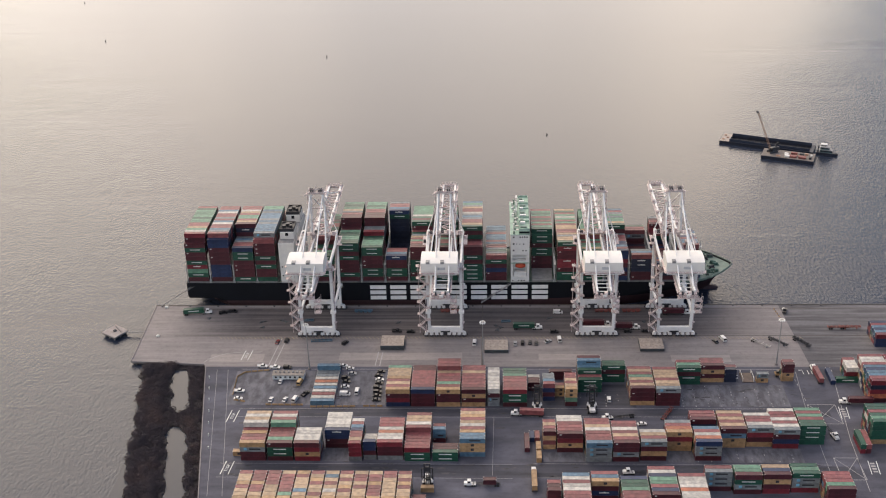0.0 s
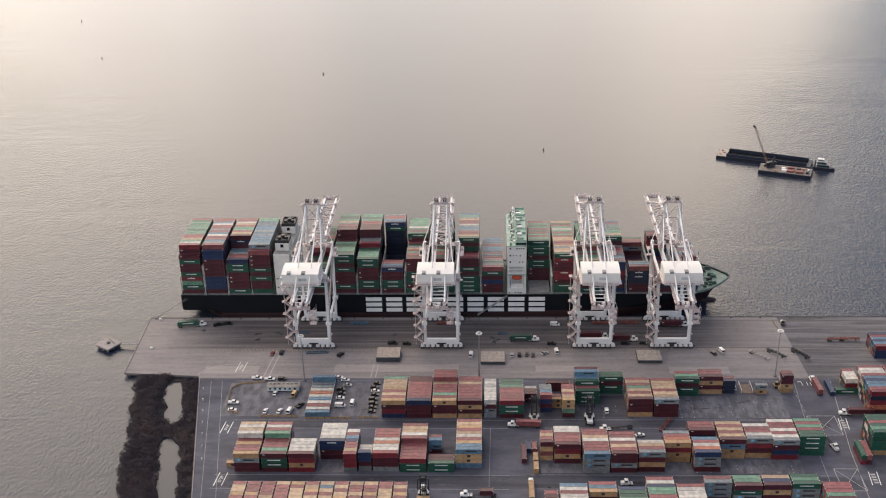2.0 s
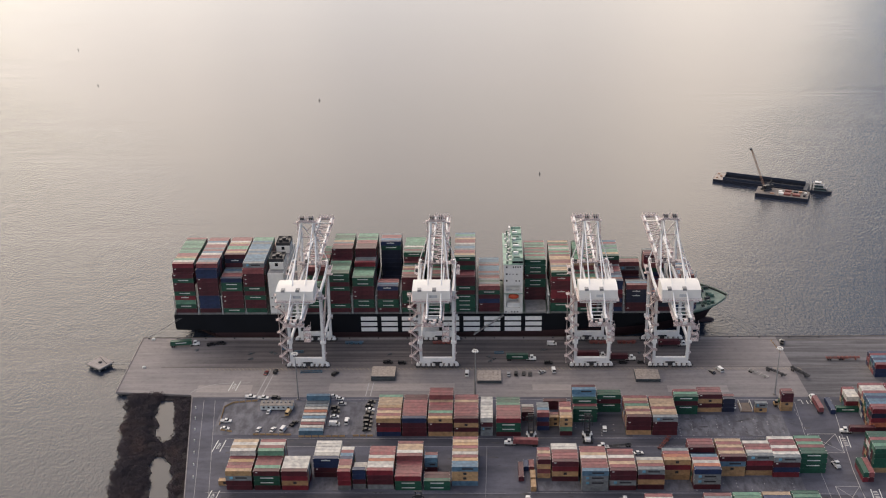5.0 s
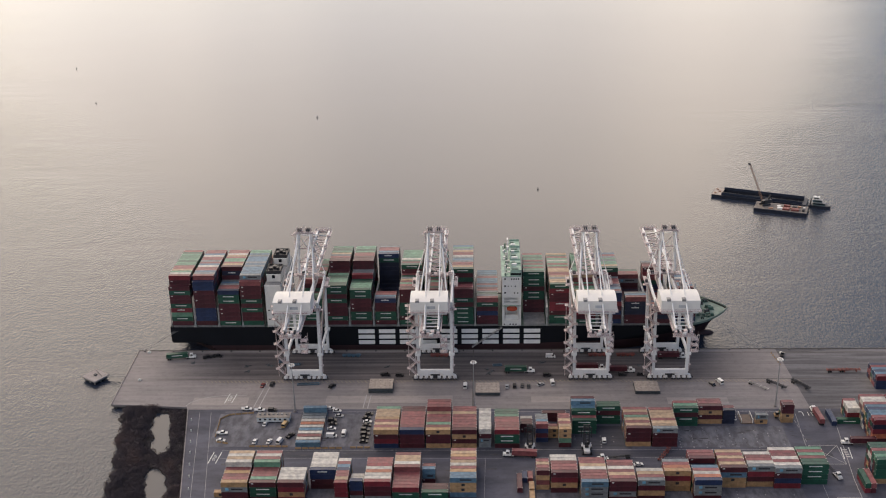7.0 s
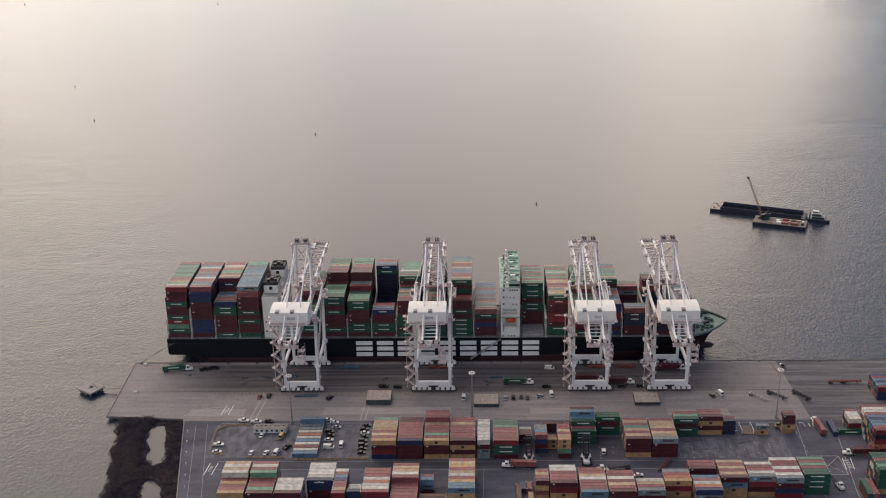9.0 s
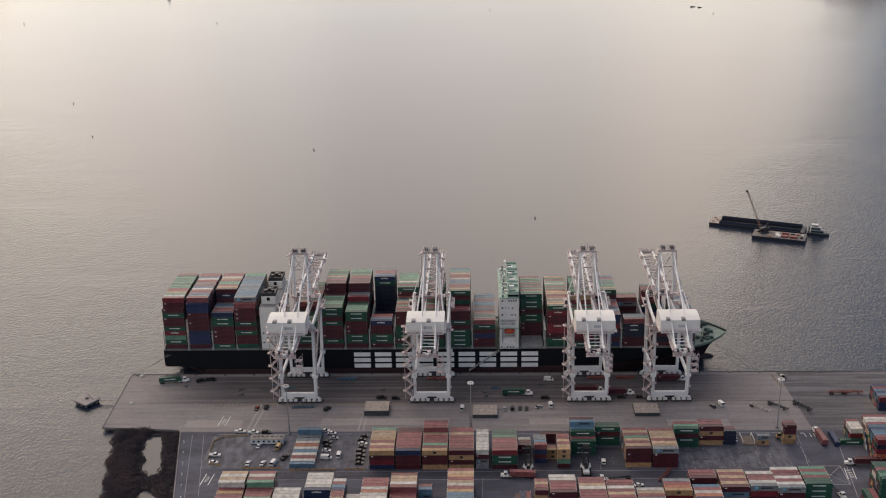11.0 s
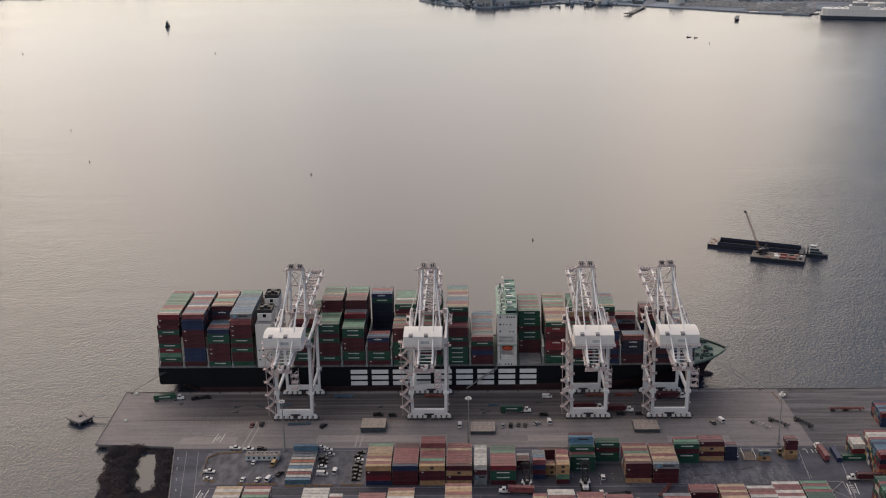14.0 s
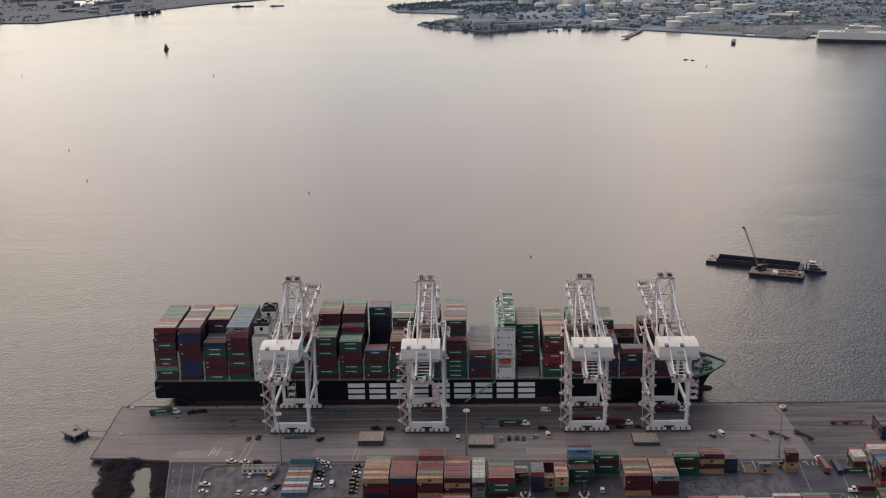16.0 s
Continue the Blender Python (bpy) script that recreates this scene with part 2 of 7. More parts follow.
# far ground: distance haze is put into the colour as pale blue-grey
hazed_wood_floor = ground_mat("hazed_wood_floor", (0.135, 0.175, 0.215), (0.095, 0.13, 0.17), big=0.006)
land_mat = ground_mat("hazed_land", (0.26, 0.315, 0.37), (0.175, 0.22, 0.27), streak=(0.004, 0.012, 1), streak_amount=0.5, big=0.006)
line_paint = painted("line_paint", (0.38, 0.37, 0.36), 0.7, 0.9, (0.14, 0.135, 0.13), 0.1, scale=0.8)
yellow_paint = painted("barrier_yellow", (0.34, 0.22, 0.11), 0.7, 0.5, (0.2, 0.15, 0.1), 0.15)
quay_face = painted("quay_wall", (0.12, 0.11, 0.1), 0.9, 0.7, (0.05, 0.05, 0.045), 0.1)
steel_rail = painted("rail_steel", (0.07, 0.06, 0.055), 0.5, 0.6, metal=0.3)
rubber = painted("tyre_rubber", (0.02, 0.02, 0.02), 0.8, 0.2, (0.05, 0.045, 0.04))
dark_steel = painted("dark_steel", (0.035, 0.037, 0.042), 0.6, 0.5)
grey_steel = painted("grey_steel", (0.25, 0.25, 0.25), 0.55, 0.5)
black_machine = painted("machine_black", (0.025, 0.026, 0.03), 0.5, 0.3)
crane_white = painted("crane_white", (0.78, 0.77, 0.74), 0.5, 0.55, (0.34, 0.2, 0.15), 0.05, scale=0.25, patch=0.08)
crane_rusty = painted("crane_white_rusty", (0.66, 0.61, 0.6), 0.6, 0.95, (0.22, 0.07, 0.06), 0.12, scale=0.7, cover=0.455)
house_white = painted("machinery_house_white", (0.74, 0.72, 0.67), 0.45, 0.2, (0.4, 0.33, 0.28), 0.02, patch=0.05)
ship_white = painted("ship_white", (0.7, 0.7, 0.67), 0.45, 0.3, (0.35, 0.25, 0.18), 0.02, patch=0.08)
deck_green = painted("deck_green", (0.16, 0.23, 0.19), 0.6, 0.4, (0.25, 0.24, 0.2), 0.1)
hull_green = painted("hull_green", (0.003, 0.0045, 0.008), 0.7, 0.25, (0.014, 0.014, 0.016), 0.0, scale=0.1)
hull_red = painted("hull_antifouling", (0.034, 0.012, 0.014), 0.6, 0.5, (0.06, 0.03, 0.025), 0.0, scale=0.2)
hull_green.node_tree.nodes["Principled BSDF"].inputs["Specular IOR Level"].default_value = 0.25
letter_white = painted("hull_letter_white", (0.82, 0.83, 0.81), 0.45, 0.25, (0.4, 0.38, 0.33), 0.0, patch=0.08)
mark_white = painted("marking_white", (0.7, 0.72, 0.68), 0.5, 0.2, (0.4, 0.4, 0.38), 0.1)
mark_dark = painted("marking_dark", (0.03, 0.03, 0.035), 0.5, 0.1)
mark_blue = painted("marking_pale_blue", (0.15, 0.4, 0.55), 0.5, 0.1)
orange = painted("lifeboat_orange", (0.52, 0.075, 0.03), 0.45, 0.15)
glass_dark, n, l, b = nodes_of("dark_glazing")
b.inputs["Base Color"].default_value, b.inputs["Roughness"].default_value = (0.012, 0.014, 0.017, 1), 0.12
lamp_glass, n, l, b = nodes_of("lamp_lens")
b.inputs["Base Color"].default_value, b.inputs["Roughness"].default_value = (0.75, 0.75, 0.72, 1), 0.25

PAINT = {k: box_paint("container_" + w, c, r, 0.3, 0.2 if k in "wye" else 0.42) for k, w, c, r in (
    ("m", "maroon", (0.066, 0.013, 0.02), 0.45), ("r", "red", (0.16, 0.019, 0.029), 0.42), ("p", "faded_red", (0.2, 0.06, 0.064), 0.48),
    ("t", "tan", (0.36, 0.225, 0.115), 0.5), ("y", "pale_tan", (0.38, 0.27, 0.175), 0.52), ("w", "white", (0.48, 0.46, 0.42), 0.55),
    ("g", "green", (0.0095, 0.065, 0.042), 0.42), ("b", "blue", (0.012, 0.026, 0.074), 0.45), ("l", "light_blue", (0.08, 0.16, 0.23), 0.5),
    ("e", "grey", (0.17, 0.19, 0.2), 0.55), ("o", "orange", (0.36, 0.12, 0.065), 0.45), ("a", "aqua", (0.1, 0.225, 0.155), 0.5),
    ("n", "navy", (0.012, 0.018, 0.04), 0.45))}
COLOUR = {"m": "dark maroon", "r": "bright red", "p": "faded brick-red", "t": "tan yellow", "y": "pale tan", "w": "off-white", "g": "dark green",
          "b": "deep blue", "l": "light blue", "e": "pale grey", "o": "orange", "a": "aqua green", "n": "navy blue"}

# ---- small builders ----
I4 = Matrix.Identity(4)


def add_box(bm, x0, x1, y0, y1, z0, z1, m=I4, bevel=0.0):
    g = bmesh.ops.create_cube(bm, size=1.0, matrix=m @ Matrix.LocRotScale(((x0 + x1) / 2, (y0 + y1) / 2, (z0 + z1) / 2), None, (x1 - x0, y1 - y0, z1 - z0)))
    if bevel:
        es = list({e for v in g["verts"] for e in v.link_edges})
        bmesh.ops.bevel(bm, geom=es, offset=bevel, segments=1, affect="EDGES")
    return bm


def add_beam(bm, a, b, w, d=None, sides=4):
    """A straight member from a to b: a box section w x d, or round with more sides."""
    a, b = Vector(a), Vector(b)
    ax = b - a
    q = ax.to_track_quat("Z", "Y").to_matrix().to_4x4()
    m = Matrix.Translation((a + b) / 2) @ q
    if sides == 4:
        bmesh.ops.create_cube(bm, size=1.0, matrix=m @ Matrix.Diagonal((w, d or w, ax.length, 1)))
    else:
        bmesh.ops.create_cone(bm, cap_ends=True, segments=sides, radius1=w / 2, radius2=(d or w) / 2, depth=ax.length, matrix=m)
    return bm


def add_cyl(bm, x, y, z0, z1, r0, r1=None, seg=16):
    return add_beam(bm, (x, y, z0), (x, y, z1), 2 * r0, 2 * (r0 if r1 is None else r1), seg)


def add_prism(bm, outline, z0, z1, m=I4):
    """An upright prism over a plan outline, counter-clockwise."""
    lo = [bm.verts.new(m @ Vector((x, y, z0))) for x, y in outline]
    hi = [bm.verts.new(m @ Vector((x, y, z1))) for x, y in outline]
    k = len(outline)
    bm.faces.new(hi)
    bm.faces.new(lo[::-1])
    for i in range(k):
        bm.faces.new((lo[i], lo[(i + 1) % k], hi[(i + 1) % k], hi[i]))
    return bm


def add_profile(bm, side, x0, x1, m=I4):
    """A body swept along x: its outline in (y, z)."""
    a = [bm.verts.new(m @ Vector((x0, y, z))) for y, z in side]
    c = [bm.verts.new(m @ Vector((x1, y, z))) for y, z in side]
    k = len(side)
    bm.faces.new(a)
    bm.faces.new(c[::-1])
    for i in range(k):
        bm.faces.new((a[i], c[i], c[(i + 1) % k], a[(i + 1) % k]))
    bmesh.ops.recalc_face_normals(bm, faces=bm.faces[:])
    return bm


def mesh_of(name, bm, material):
    me = bpy.data.meshes.new(name)
    bm.normal_update()
    bm.to_mesh(me)
    bm.free()
    me.materials.append(material)
    return me


def part(name, bm, material, parent, label=""):
    ob = new(name, mesh_of(name, bm, material))
    ob.parent = parent
    return tagged(ob, label)


def thing(name, m=I4, label="", category="", group="", kind=""):
    ob = new(name)
    ob.matrix_world = m
    ob.empty_display_size = 0.5
    return tagged(ob, label, category, group, kind)


def whole(name, bm, material, m=I4, label="", category="", group="", kind=""):
    ob = new(name, mesh_of(name, bm, material))
    ob.matrix_world = m
    return tagged(ob, label, category, group, kind)

# ---- water, ground, quay ----
SEA = -2.5
bm = bmesh.new()
bmesh.ops.create_grid(bm, x_segments=12, y_segments=12, size=1.0, matrix=Matrix.LocRotScale((0, 1500, SEA), None, (5500, 4500, 1)))
whole("water", bm, water_mat, label="pale grey harbour water with small wind ripples", category="water", kind="structure")

EDGE = [(45.2, -67.0), (56.8, -124.3), (67.0, -177.2), (95.0, -330.0), (140.0, -620.0), (140.0, -3000.0)]   # the yard's shore line
bm = bmesh.new()
add_prism(bm, EDGE + [(5000.0, -3000.0), (5000.0, -67.0)], -6.0, 0.0)
whole("ground", bm, asphalt, label="worn dark grey asphalt of the container yard", category="ground", kind="structure")

bm = bmesh.new()
add_prism(bm, [(0, 0), (2.2, -61.5), (44.0, -64.5), (45.2, -67.0), (373.0, -67.0), (370.4, -0.0)], -1.2, 0.004)
whole("apron", bm, concrete, label="pale tyre-streaked concrete apron of the quay", category="quay", kind="structure")
bm = bmesh.new()
add_prism(bm, [(370.4, 0.0), (373.0, -67.0), (5000, -67.0), (5000, 0.0)], -1.2, 0.0)
whole("apron_extension", bm, asphalt_dark, label="darker asphalt quay surface with wheel streaks", category="quay", kind="structure")
bm = bmesh.new()
add_prism(bm, [(1.2, -1.2), (3.2, -60.5), (45.2, -63.0), (46, -67), (5000, -67), (5000, -1.2)], -6.0, -1.2)
whole("quay_wall", bm, quay_face, label="dark stained concrete wall under the quay", category="quay wall", kind="structure")
for name, (x0, x1, y0, y1) in (("kerb_front", (0.2, 1500, -0.5, -0.02)),):
    bm = bmesh.new()
    add_box(bm, x0, x1, y0, y1, 0.004, 0.3)
    whole("kerb", bm, quay_face, label="low dark timber stringer along the quay edge", category="kerb", kind="structure")
bm = bmesh.new()
add_beam(bm, (0.25, -0.4, 0.15), (2.4, -61.2, 0.15), 0.45, 0.35)
whole("kerb", bm, concrete, label="low concrete kerb along the quay's end", category="kerb", kind="structure")
bm = bmesh.new()
add_beam(bm, (45.5, -67.4, 0.12), (67.2, -177.2, 0.12), 0.5, 0.3)
add_beam(bm, (67.2, -177.2, 0.12), (95.3, -330, 0.12), 0.5, 0.3)
whole("kerb", bm, concrete, label="pale concrete kerb along the yard's shore side", category="kerb", kind="structure")
bm = bmesh.new()
for k in range(40):
    add_box(bm, 12 + k * 12, 13.0 + k * 12, -0.02, 1.0, -2.2, -0.3, bevel=0.1)
whole("fender", bm, rubber, label="row of black rubber fenders on the quay face", category="fender", kind="stuff")

# crane rails, each with its dark slot
for y in (-35.0, -4.5):
    bm = bmesh.new()
    add_box(bm, 20, 1500, y - 0.28, y + 0.28, 0.0, 0.012)
    add_box(bm, 20, 1500, y - 0.05, y + 0.05, 0.012, 0.03)
    whole("crane_rail", bm, steel_rail, label="dark steel crane rail set in the quay", category="rail", kind="structure")
bm = bmesh.new()
add_box(bm, 196.6, 197.1, -66.5, -0.6, 0.0, 0.012)
whole("drain_channel", bm, steel_rail, label="dark drainage slot across the quay apron", category="drain", kind="structure")


def stripe(pts, w=0.3, label="white painted lane line on the ground", m=None, name="road_marking"):
    bm = bmesh.new()
    for (xa, ya), (xb, yb) in zip(pts, pts[1:]):
        d = Vector((xb - xa, yb - ya))
        nrm = Vector((-d.y, d.x)).normalized() * w / 2
        vs = [bm.verts.new((x, y, 0.012)) for x, y in ((xa - nrm.x, ya - nrm.y), (xb - nrm.x, yb - nrm.y), (xb + nrm.x, yb + nrm.y), (xa + nrm.x, ya + nrm.y))]
        bm.faces.new(vs)
    bmesh.ops.recalc_face_normals(bm, faces=bm.faces[:])
    for f in bm.faces:
        if f.normal.z < 0:
            f.normal_flip()
    return whole(name, bm, m or line_paint, label=label, category="road marking", kind="structure")


for y in (-106.3, -113.5, -151.5, -162.0):
    stripe([(72, y), (212, y)], 0.15)
    stripe([(222, y + 0.6), (362, y + 0.6)], 0.15)
for y in (-69.6,):
    stripe([(66, y), (360, y)], 0.2)
stripe([(58.5, -70), (78, -176)], 0.15)
stripe([(52.5, -70), (71, -176)], 0.15)
stripe([(203.4, -113), (202.6, -160)], 0.12)
stripe([(363.7, -72), (361.2, -101.6), (360, -145.5), (359.2, -176)], 0.18)
stripe([(383.0, -70), (375.9, -131.8), (373.9, -170)], 0.25)
for x0, x1, y0, y1 in ((362.4, 376.2, -102.0, -118.4), (364.0, 375.0, -145.5, -161.8)):        # crossed boxes
    stripe([(x0, y0), (x1, y0), (x1, y1), (x0, y1), (x0, y0)], 0.28)
    stripe([(x0, y0), (x1, y1)], 0.22)
    stripe([(x1, y0), (x0, y1)], 0.22)
# row of slot marks in the open part of the yard
rq = random.Random(14)
bm = bmesh.new()
for x0, count, y0, y1 in ((300.0, 9, -104.0, -85.0), (300.0, 8, -149.0, -139.5), (248.0, 5, -104.0, -92.0)):
    for k in range(count):
        y = y0
        while y < y1:
            if rq.random() < 0.45:
                x, ln, w = x0 + 6.4 * k + (y - y0) * 0.03 + rq.uniform(-0.1, 0.1), rq.uniform(0.4, 1.1), rq.uniform(0.12, 0.25)
                bm.faces.new([bm.verts.new((x + dx * w, y + dy * ln, 0.012)) for dx, dy in ((-1, 0), (1, 0), (1, 1), (-1, 1))])
            y += 2.53
whole("slot_marks", bm, line_paint, label="worn dashes of white slot marking on the asphalt", category="road marking", kind="stuff")
# three short bars and a hook where the lane meets the apron
for x in (367.6, 370.3, 372.2):
    stripe([(x, -74.0), (x - 0.1, -70.4)], 0.3, "white painted bar on the lane", mark_white)
stripe([(365.6, -70.3), (367.4, -70.2)], 0.5, "white painted bar on the lane", mark_white)
for k in range(5):
    stripe([(361.7 + 0.2 * k, -78.5 - 4.4 * k), (361.8 + 0.2 * k, -81.0 - 4.4 * k)], 0.25, "white dash of a lane line")
# ladder marks where a lane crosses
for x, y in ((66, -55.5), (70, -113), (76, -155), (379.0, -108.9), (380.8, -152.6)):
    stripe([(x - 2.4, y - 5), (x - 1.4, y + 5)], 0.4, "white painted crossing mark", mark_white)
    stripe([(x + 1.4, y - 5), (x + 2.4, y + 5)], 0.4, "white painted crossing mark", mark_white)
    if x < 100:
        word = bpy.data.curves.new("road_marking", "FONT")
        word.body, word.size, word.align_x, word.align_y, word.extrude = "STOP", 2.1, "CENTER", "CENTER", 0.003
        ob = new("road_marking", word)
        ob.matrix_world = pose(x, y, 0.012, 0, 0, 84)
        word.materials.append(mark_white)
        tagged(ob, "white painted word STOP between two lines", "road marking", "", "structure")
    else:
        bm = bmesh.new()
        for k in range(4):
            add_box(bm, x - 1.1, x + 1.0, y - 3.6 + 2.0 * k, y - 2.5 + 2.0 * k, 0.004, 0.012)
        whole("road_marking", bm, line_paint, label="white painted bars between two crossing lines", category="road marking", kind="structure")
stripe([(43.4, -63.0), (45.2, -59.6), (48.8, -56.8), (52.2, -54.8), (56.1, -53.3), (62.5, -52.3), (74.0, -52.0)], 0.35, "pale worn kerb line curving across the apron")
for x in (81.5, 84.4):
    stripe([(x - 1.5, -66), (x + 1.2, -38)], 0.5, "pale painted crossing strip on the apron")
for x in (139.3, 141.8):
    stripe([(x - 0.6, -66), (x, -52)], 0.5, "pale painted crossing strip on the apron")
# newer, paler slabs let into the apron
pale = ground_mat("new_concrete", (0.33, 0.295, 0.27), (0.28, 0.25, 0.235), streak_amount=0.08)
for x0, x1, y0, y1 in ((118, 186, -60.5, -52.8), (228, 262, -60, -54), (300, 332, -62, -55), (46, 76, -62, -54.5)):
    bm = bmesh.new()
    add_box(bm, x0, x1, y0, y1, 0.0, 0.008)
    whole("concrete_patch", bm, pale, label="paler patch of newer concrete in the apron", category="pavement", kind="structure")
# oil-dark wheel rows in the yard's open slots
oil = ground_mat("oil_dark_asphalt", (0.095, 0.092, 0.098), (0.06, 0.058, 0.063), streak=(0.2, 0.2, 1))
rq = random.Random(8)
bm = bmesh.new()
for k in range(9):
    for j in range(12):
        if rq.random() < 0.55:
            x, y, r = 288.5 + 6.4 * k + rq.uniform(-0.5, 0.5), -88 - j * 1.3, rq.uniform(0.25, 0.6)
            vs = [bm.verts.new((x + r * math.cos(a) * 1.2, y + r * math.sin(a) * 0.8, 0.008)) for a in (0, 1.05, 2.1, 3.14, 4.19, 5.24)]
            bm.faces.new(vs)
# black rubber and oil along the lanes and under the standing rows
for k in range(260):
    row = rq.choice((-106, -109, -112, -152, -156, -160, -88, -96, -120, -130))
    x, y, r = rq.uniform(76, 372), row + rq.gauss(0, 1.6), rq.uniform(0.3, 1.5)
    vs = [bm.verts.new((x + r * math.cos(a) * rq.uniform(1.0, 2.4), y + r * math.sin(a) * rq.uniform(0.35, 0.7), 0.006)) for a in (0, 0.8, 1.6, 2.4, 3.14, 3.9, 4.7, 5.5)]
    bm.faces.new(vs)
whole("oil_stains", bm, oil, label="dark oil and rubber stains in the empty slots", category="stains", kind="stuff")
# worn slot beds where stacks have stood, and darker running lanes
bed = ground_mat("slot_bed", (0.165, 0.162, 0.178), (0.105, 0.105, 0.122), streak=(0.3, 0.12, 1), streak_amount=0.4, big=0.08)
lane = ground_mat("rubbered_lane", (0.07, 0.07, 0.085), (0.045, 0.046, 0.058), streak=(0.015, 0.3, 1), streak_amount=0.3)
for m, z, rows in ((bed, 0.003, ((227, 247, -149.5, -142.2), (121, 134, -149.5, -139.4), (173.5, 187, -142, -135), (285.5, 298.5, -149.5, -141), (311.5, 350, -149.5, -138.6), (298.5, 354, -103.8, -84.2), (64, 147, -103, -71.5))),
                   (lane, 0.0025, ((246.5, 276, -105.0, -84.0), (216, 246.4, -105.0, -86.0), (80, 372, -112.8, -106.6), (80, 372, -161.3, -152.0)))):
    for x0, x1, y0, y1 in rows:
        bm = bmesh.new()
        add_box(bm, x0, x1, y0, y1, -0.05, z)
        whole("asphalt_patch", bm, m, label="worn patch in the yard's asphalt", category="pavement", kind="structure")
# hatched keep-clear band beside the landside rail
bm = bmesh.new()
for k in range(150):
    x = 48 + 2.2 * k
    vs = [bm.verts.new(c) for c in ((x, -38.6, 0.01), (x + 0.35, -38.6, 0.01), (x - 1.35, -36.2, 0.01), (x - 1.7, -36.2, 0.01))]
    bm.faces.new(vs)
whole("hatched_marking", bm, painted("old_yellow_paint", (0.36, 0.29, 0.18), 0.8, 0.7, (0.2, 0.18, 0.16), 0.0), label="worn yellow hatching beside the crane rail", category="road marking", kind="stuff")

# ---- container ship ----
SX0, SX1, SY0, SY1, DECK = 19.5, 347.6, 2.7, 48.3, 13.9
MID = (SY0 + SY1) / 2
ship = thing("container_ship", pose(180, MID, SEA), "huge dark green container ship loaded with stacks, moored at the quay", "ship")


def hull_half(x, z):
    """Half breadth of the hull at x and z."""
    half = (SY1 - SY0) / 2
    u = (z - SEA) / (DECK - SEA)
    run = 38 + 40 * (1 - u)                      # bow taper, longer low down
    end = SX1 - 13.0 * (1 - min(1, u)) ** 0.8
    b = half
    if x > end - run:
        k = max(0.0, min(1.0, (end - x) / run))
        b = half * (1 - (1 - k) ** (2.5 if u > 0.6 else 1.8))
    if x < SX0 + 26:
        k = max(0.0, (x - SX0) / 26)
        b = min(b, half * (1 if u > 0.36 else 0.1 + 0.9 * min(1, k + max(0, u - 0.05) * 0.9)))
    return max(b, 0.02)


def hull_strip(name, zs, material, label=""):
    bm = bmesh.new()
    xs = [SX0 + 2.0 * k for k in range(int((SX1 - SX0 - 46) / 2))]
    xs = xs + [xs[-1] + (SX1 - xs[-1]) * (k / 30) for k in range(1, 31)]
    cols = []
    for x in xs:
        rowv = []
        for z in zs:
            u = (z - SEA) / (DECK - SEA)
            end = SX1 - 13.0 * (1 - min(1, u)) ** 0.8
            xx = min(x, end)
            st = SX0 + (1 - min(1, u / 0.45)) * 6 if u < 0.45 else SX0
            xx = max(xx, st)
            # the painted line climbs towards the bow, which rides high
            lift = 6.0 * max(0.0, (xx - 190) / (SX1 - 190)) ** 1.4
            z = z + lift * ((DECK - z) / (DECK - 1.9) if z >= 1.9 else max(0.0, (z + 4.0) / 5.9))
            h = hull_half(xx, z)
            rowv.append((bm.verts.new((xx - 180, -h, z - SEA)), bm.verts.new((xx - 180, h, z - SEA))))
        cols.append(rowv)
    for a, c in zip(cols, cols[1:]):
        for k in range(len(zs) - 1):
            bm.faces.new((a[k][0], c[k][0], c[k + 1][0], a[k + 1][0]))
            bm.faces.new((a[k][1], a[k + 1][1], c[k + 1][1], c[k][1]))
    for k in range(len(zs) - 1):
        a = cols[0]
        bm.faces.new((a[k][0], a[k + 1][0], a[k + 1][1], a[k][1]))
    bmesh.ops.remove_doubles(bm, verts=bm.verts[:], dist=0.005)
    return part(name, bm, material, ship, label)


hull_strip("hull", [1.9, 3.2, 3.8, 5, 6, 9, 12, DECK], hull_green, "dark green-black painted steel hull")
hull_strip("boot_top", [-4.0, -2.0, 0.0, 1.9], hull_red, "dull red antifouling band at the waterline")
bm = bmesh.new()
pts = [(SX0 + 0.3 - 180, -hull_half(SX0 + 1, DECK) + 0.2)]
xs = [SX0 + 0.3 + k * 6 for k in range(1, 47)] + [SX1 - 42 + k * 2 for k in range(1, 21)]
xs = sorted(x for x in xs if x < SX1 - 1)
add_prism(bm, [(x - 180, -hull_half(x, DECK) + 0.15) for x in xs] + [(x - 180, hull_half(x, DECK) - 0.15) for x in xs[::-1]], DECK - SEA - 1.0, DECK - SEA - 0.6)
part("deck", bm, deck_green, ship, "green painted weather deck")
for side in (-1, 1):                               # raised bulwark round the bow
    bm = bmesh.new()
    rim = [Vector((x - 180, side * hull_half(x, DECK), DECK - SEA + 0.1)) for x in (SX1 - 36 + k * 36 / 22.4 for k in range(23))]
    for p0, p1 in zip(rim, rim[1:]):
        add_beam(bm, p0, p1, 0.2, 0.7)
        add_beam(bm, p0 + Vector((0, 0, 0.9)), p1 + Vector((0, 0, 0.9)), 0.1)
        add_beam(bm, p0, p0 + Vector((0, 0, 0.9)), 0.1)
    part("bulwark", bm, deck_green, ship, "low green bulwark and rail round the bow")
bm = bmesh.new()
bmesh.ops.create_uvsphere(bm, u_segments=16, v_segments=10, radius=1.0, matrix=Matrix.LocRotScale((SX1 - 15 - 180, 0, 0.0), None, (8, 2.6, 2.2)))
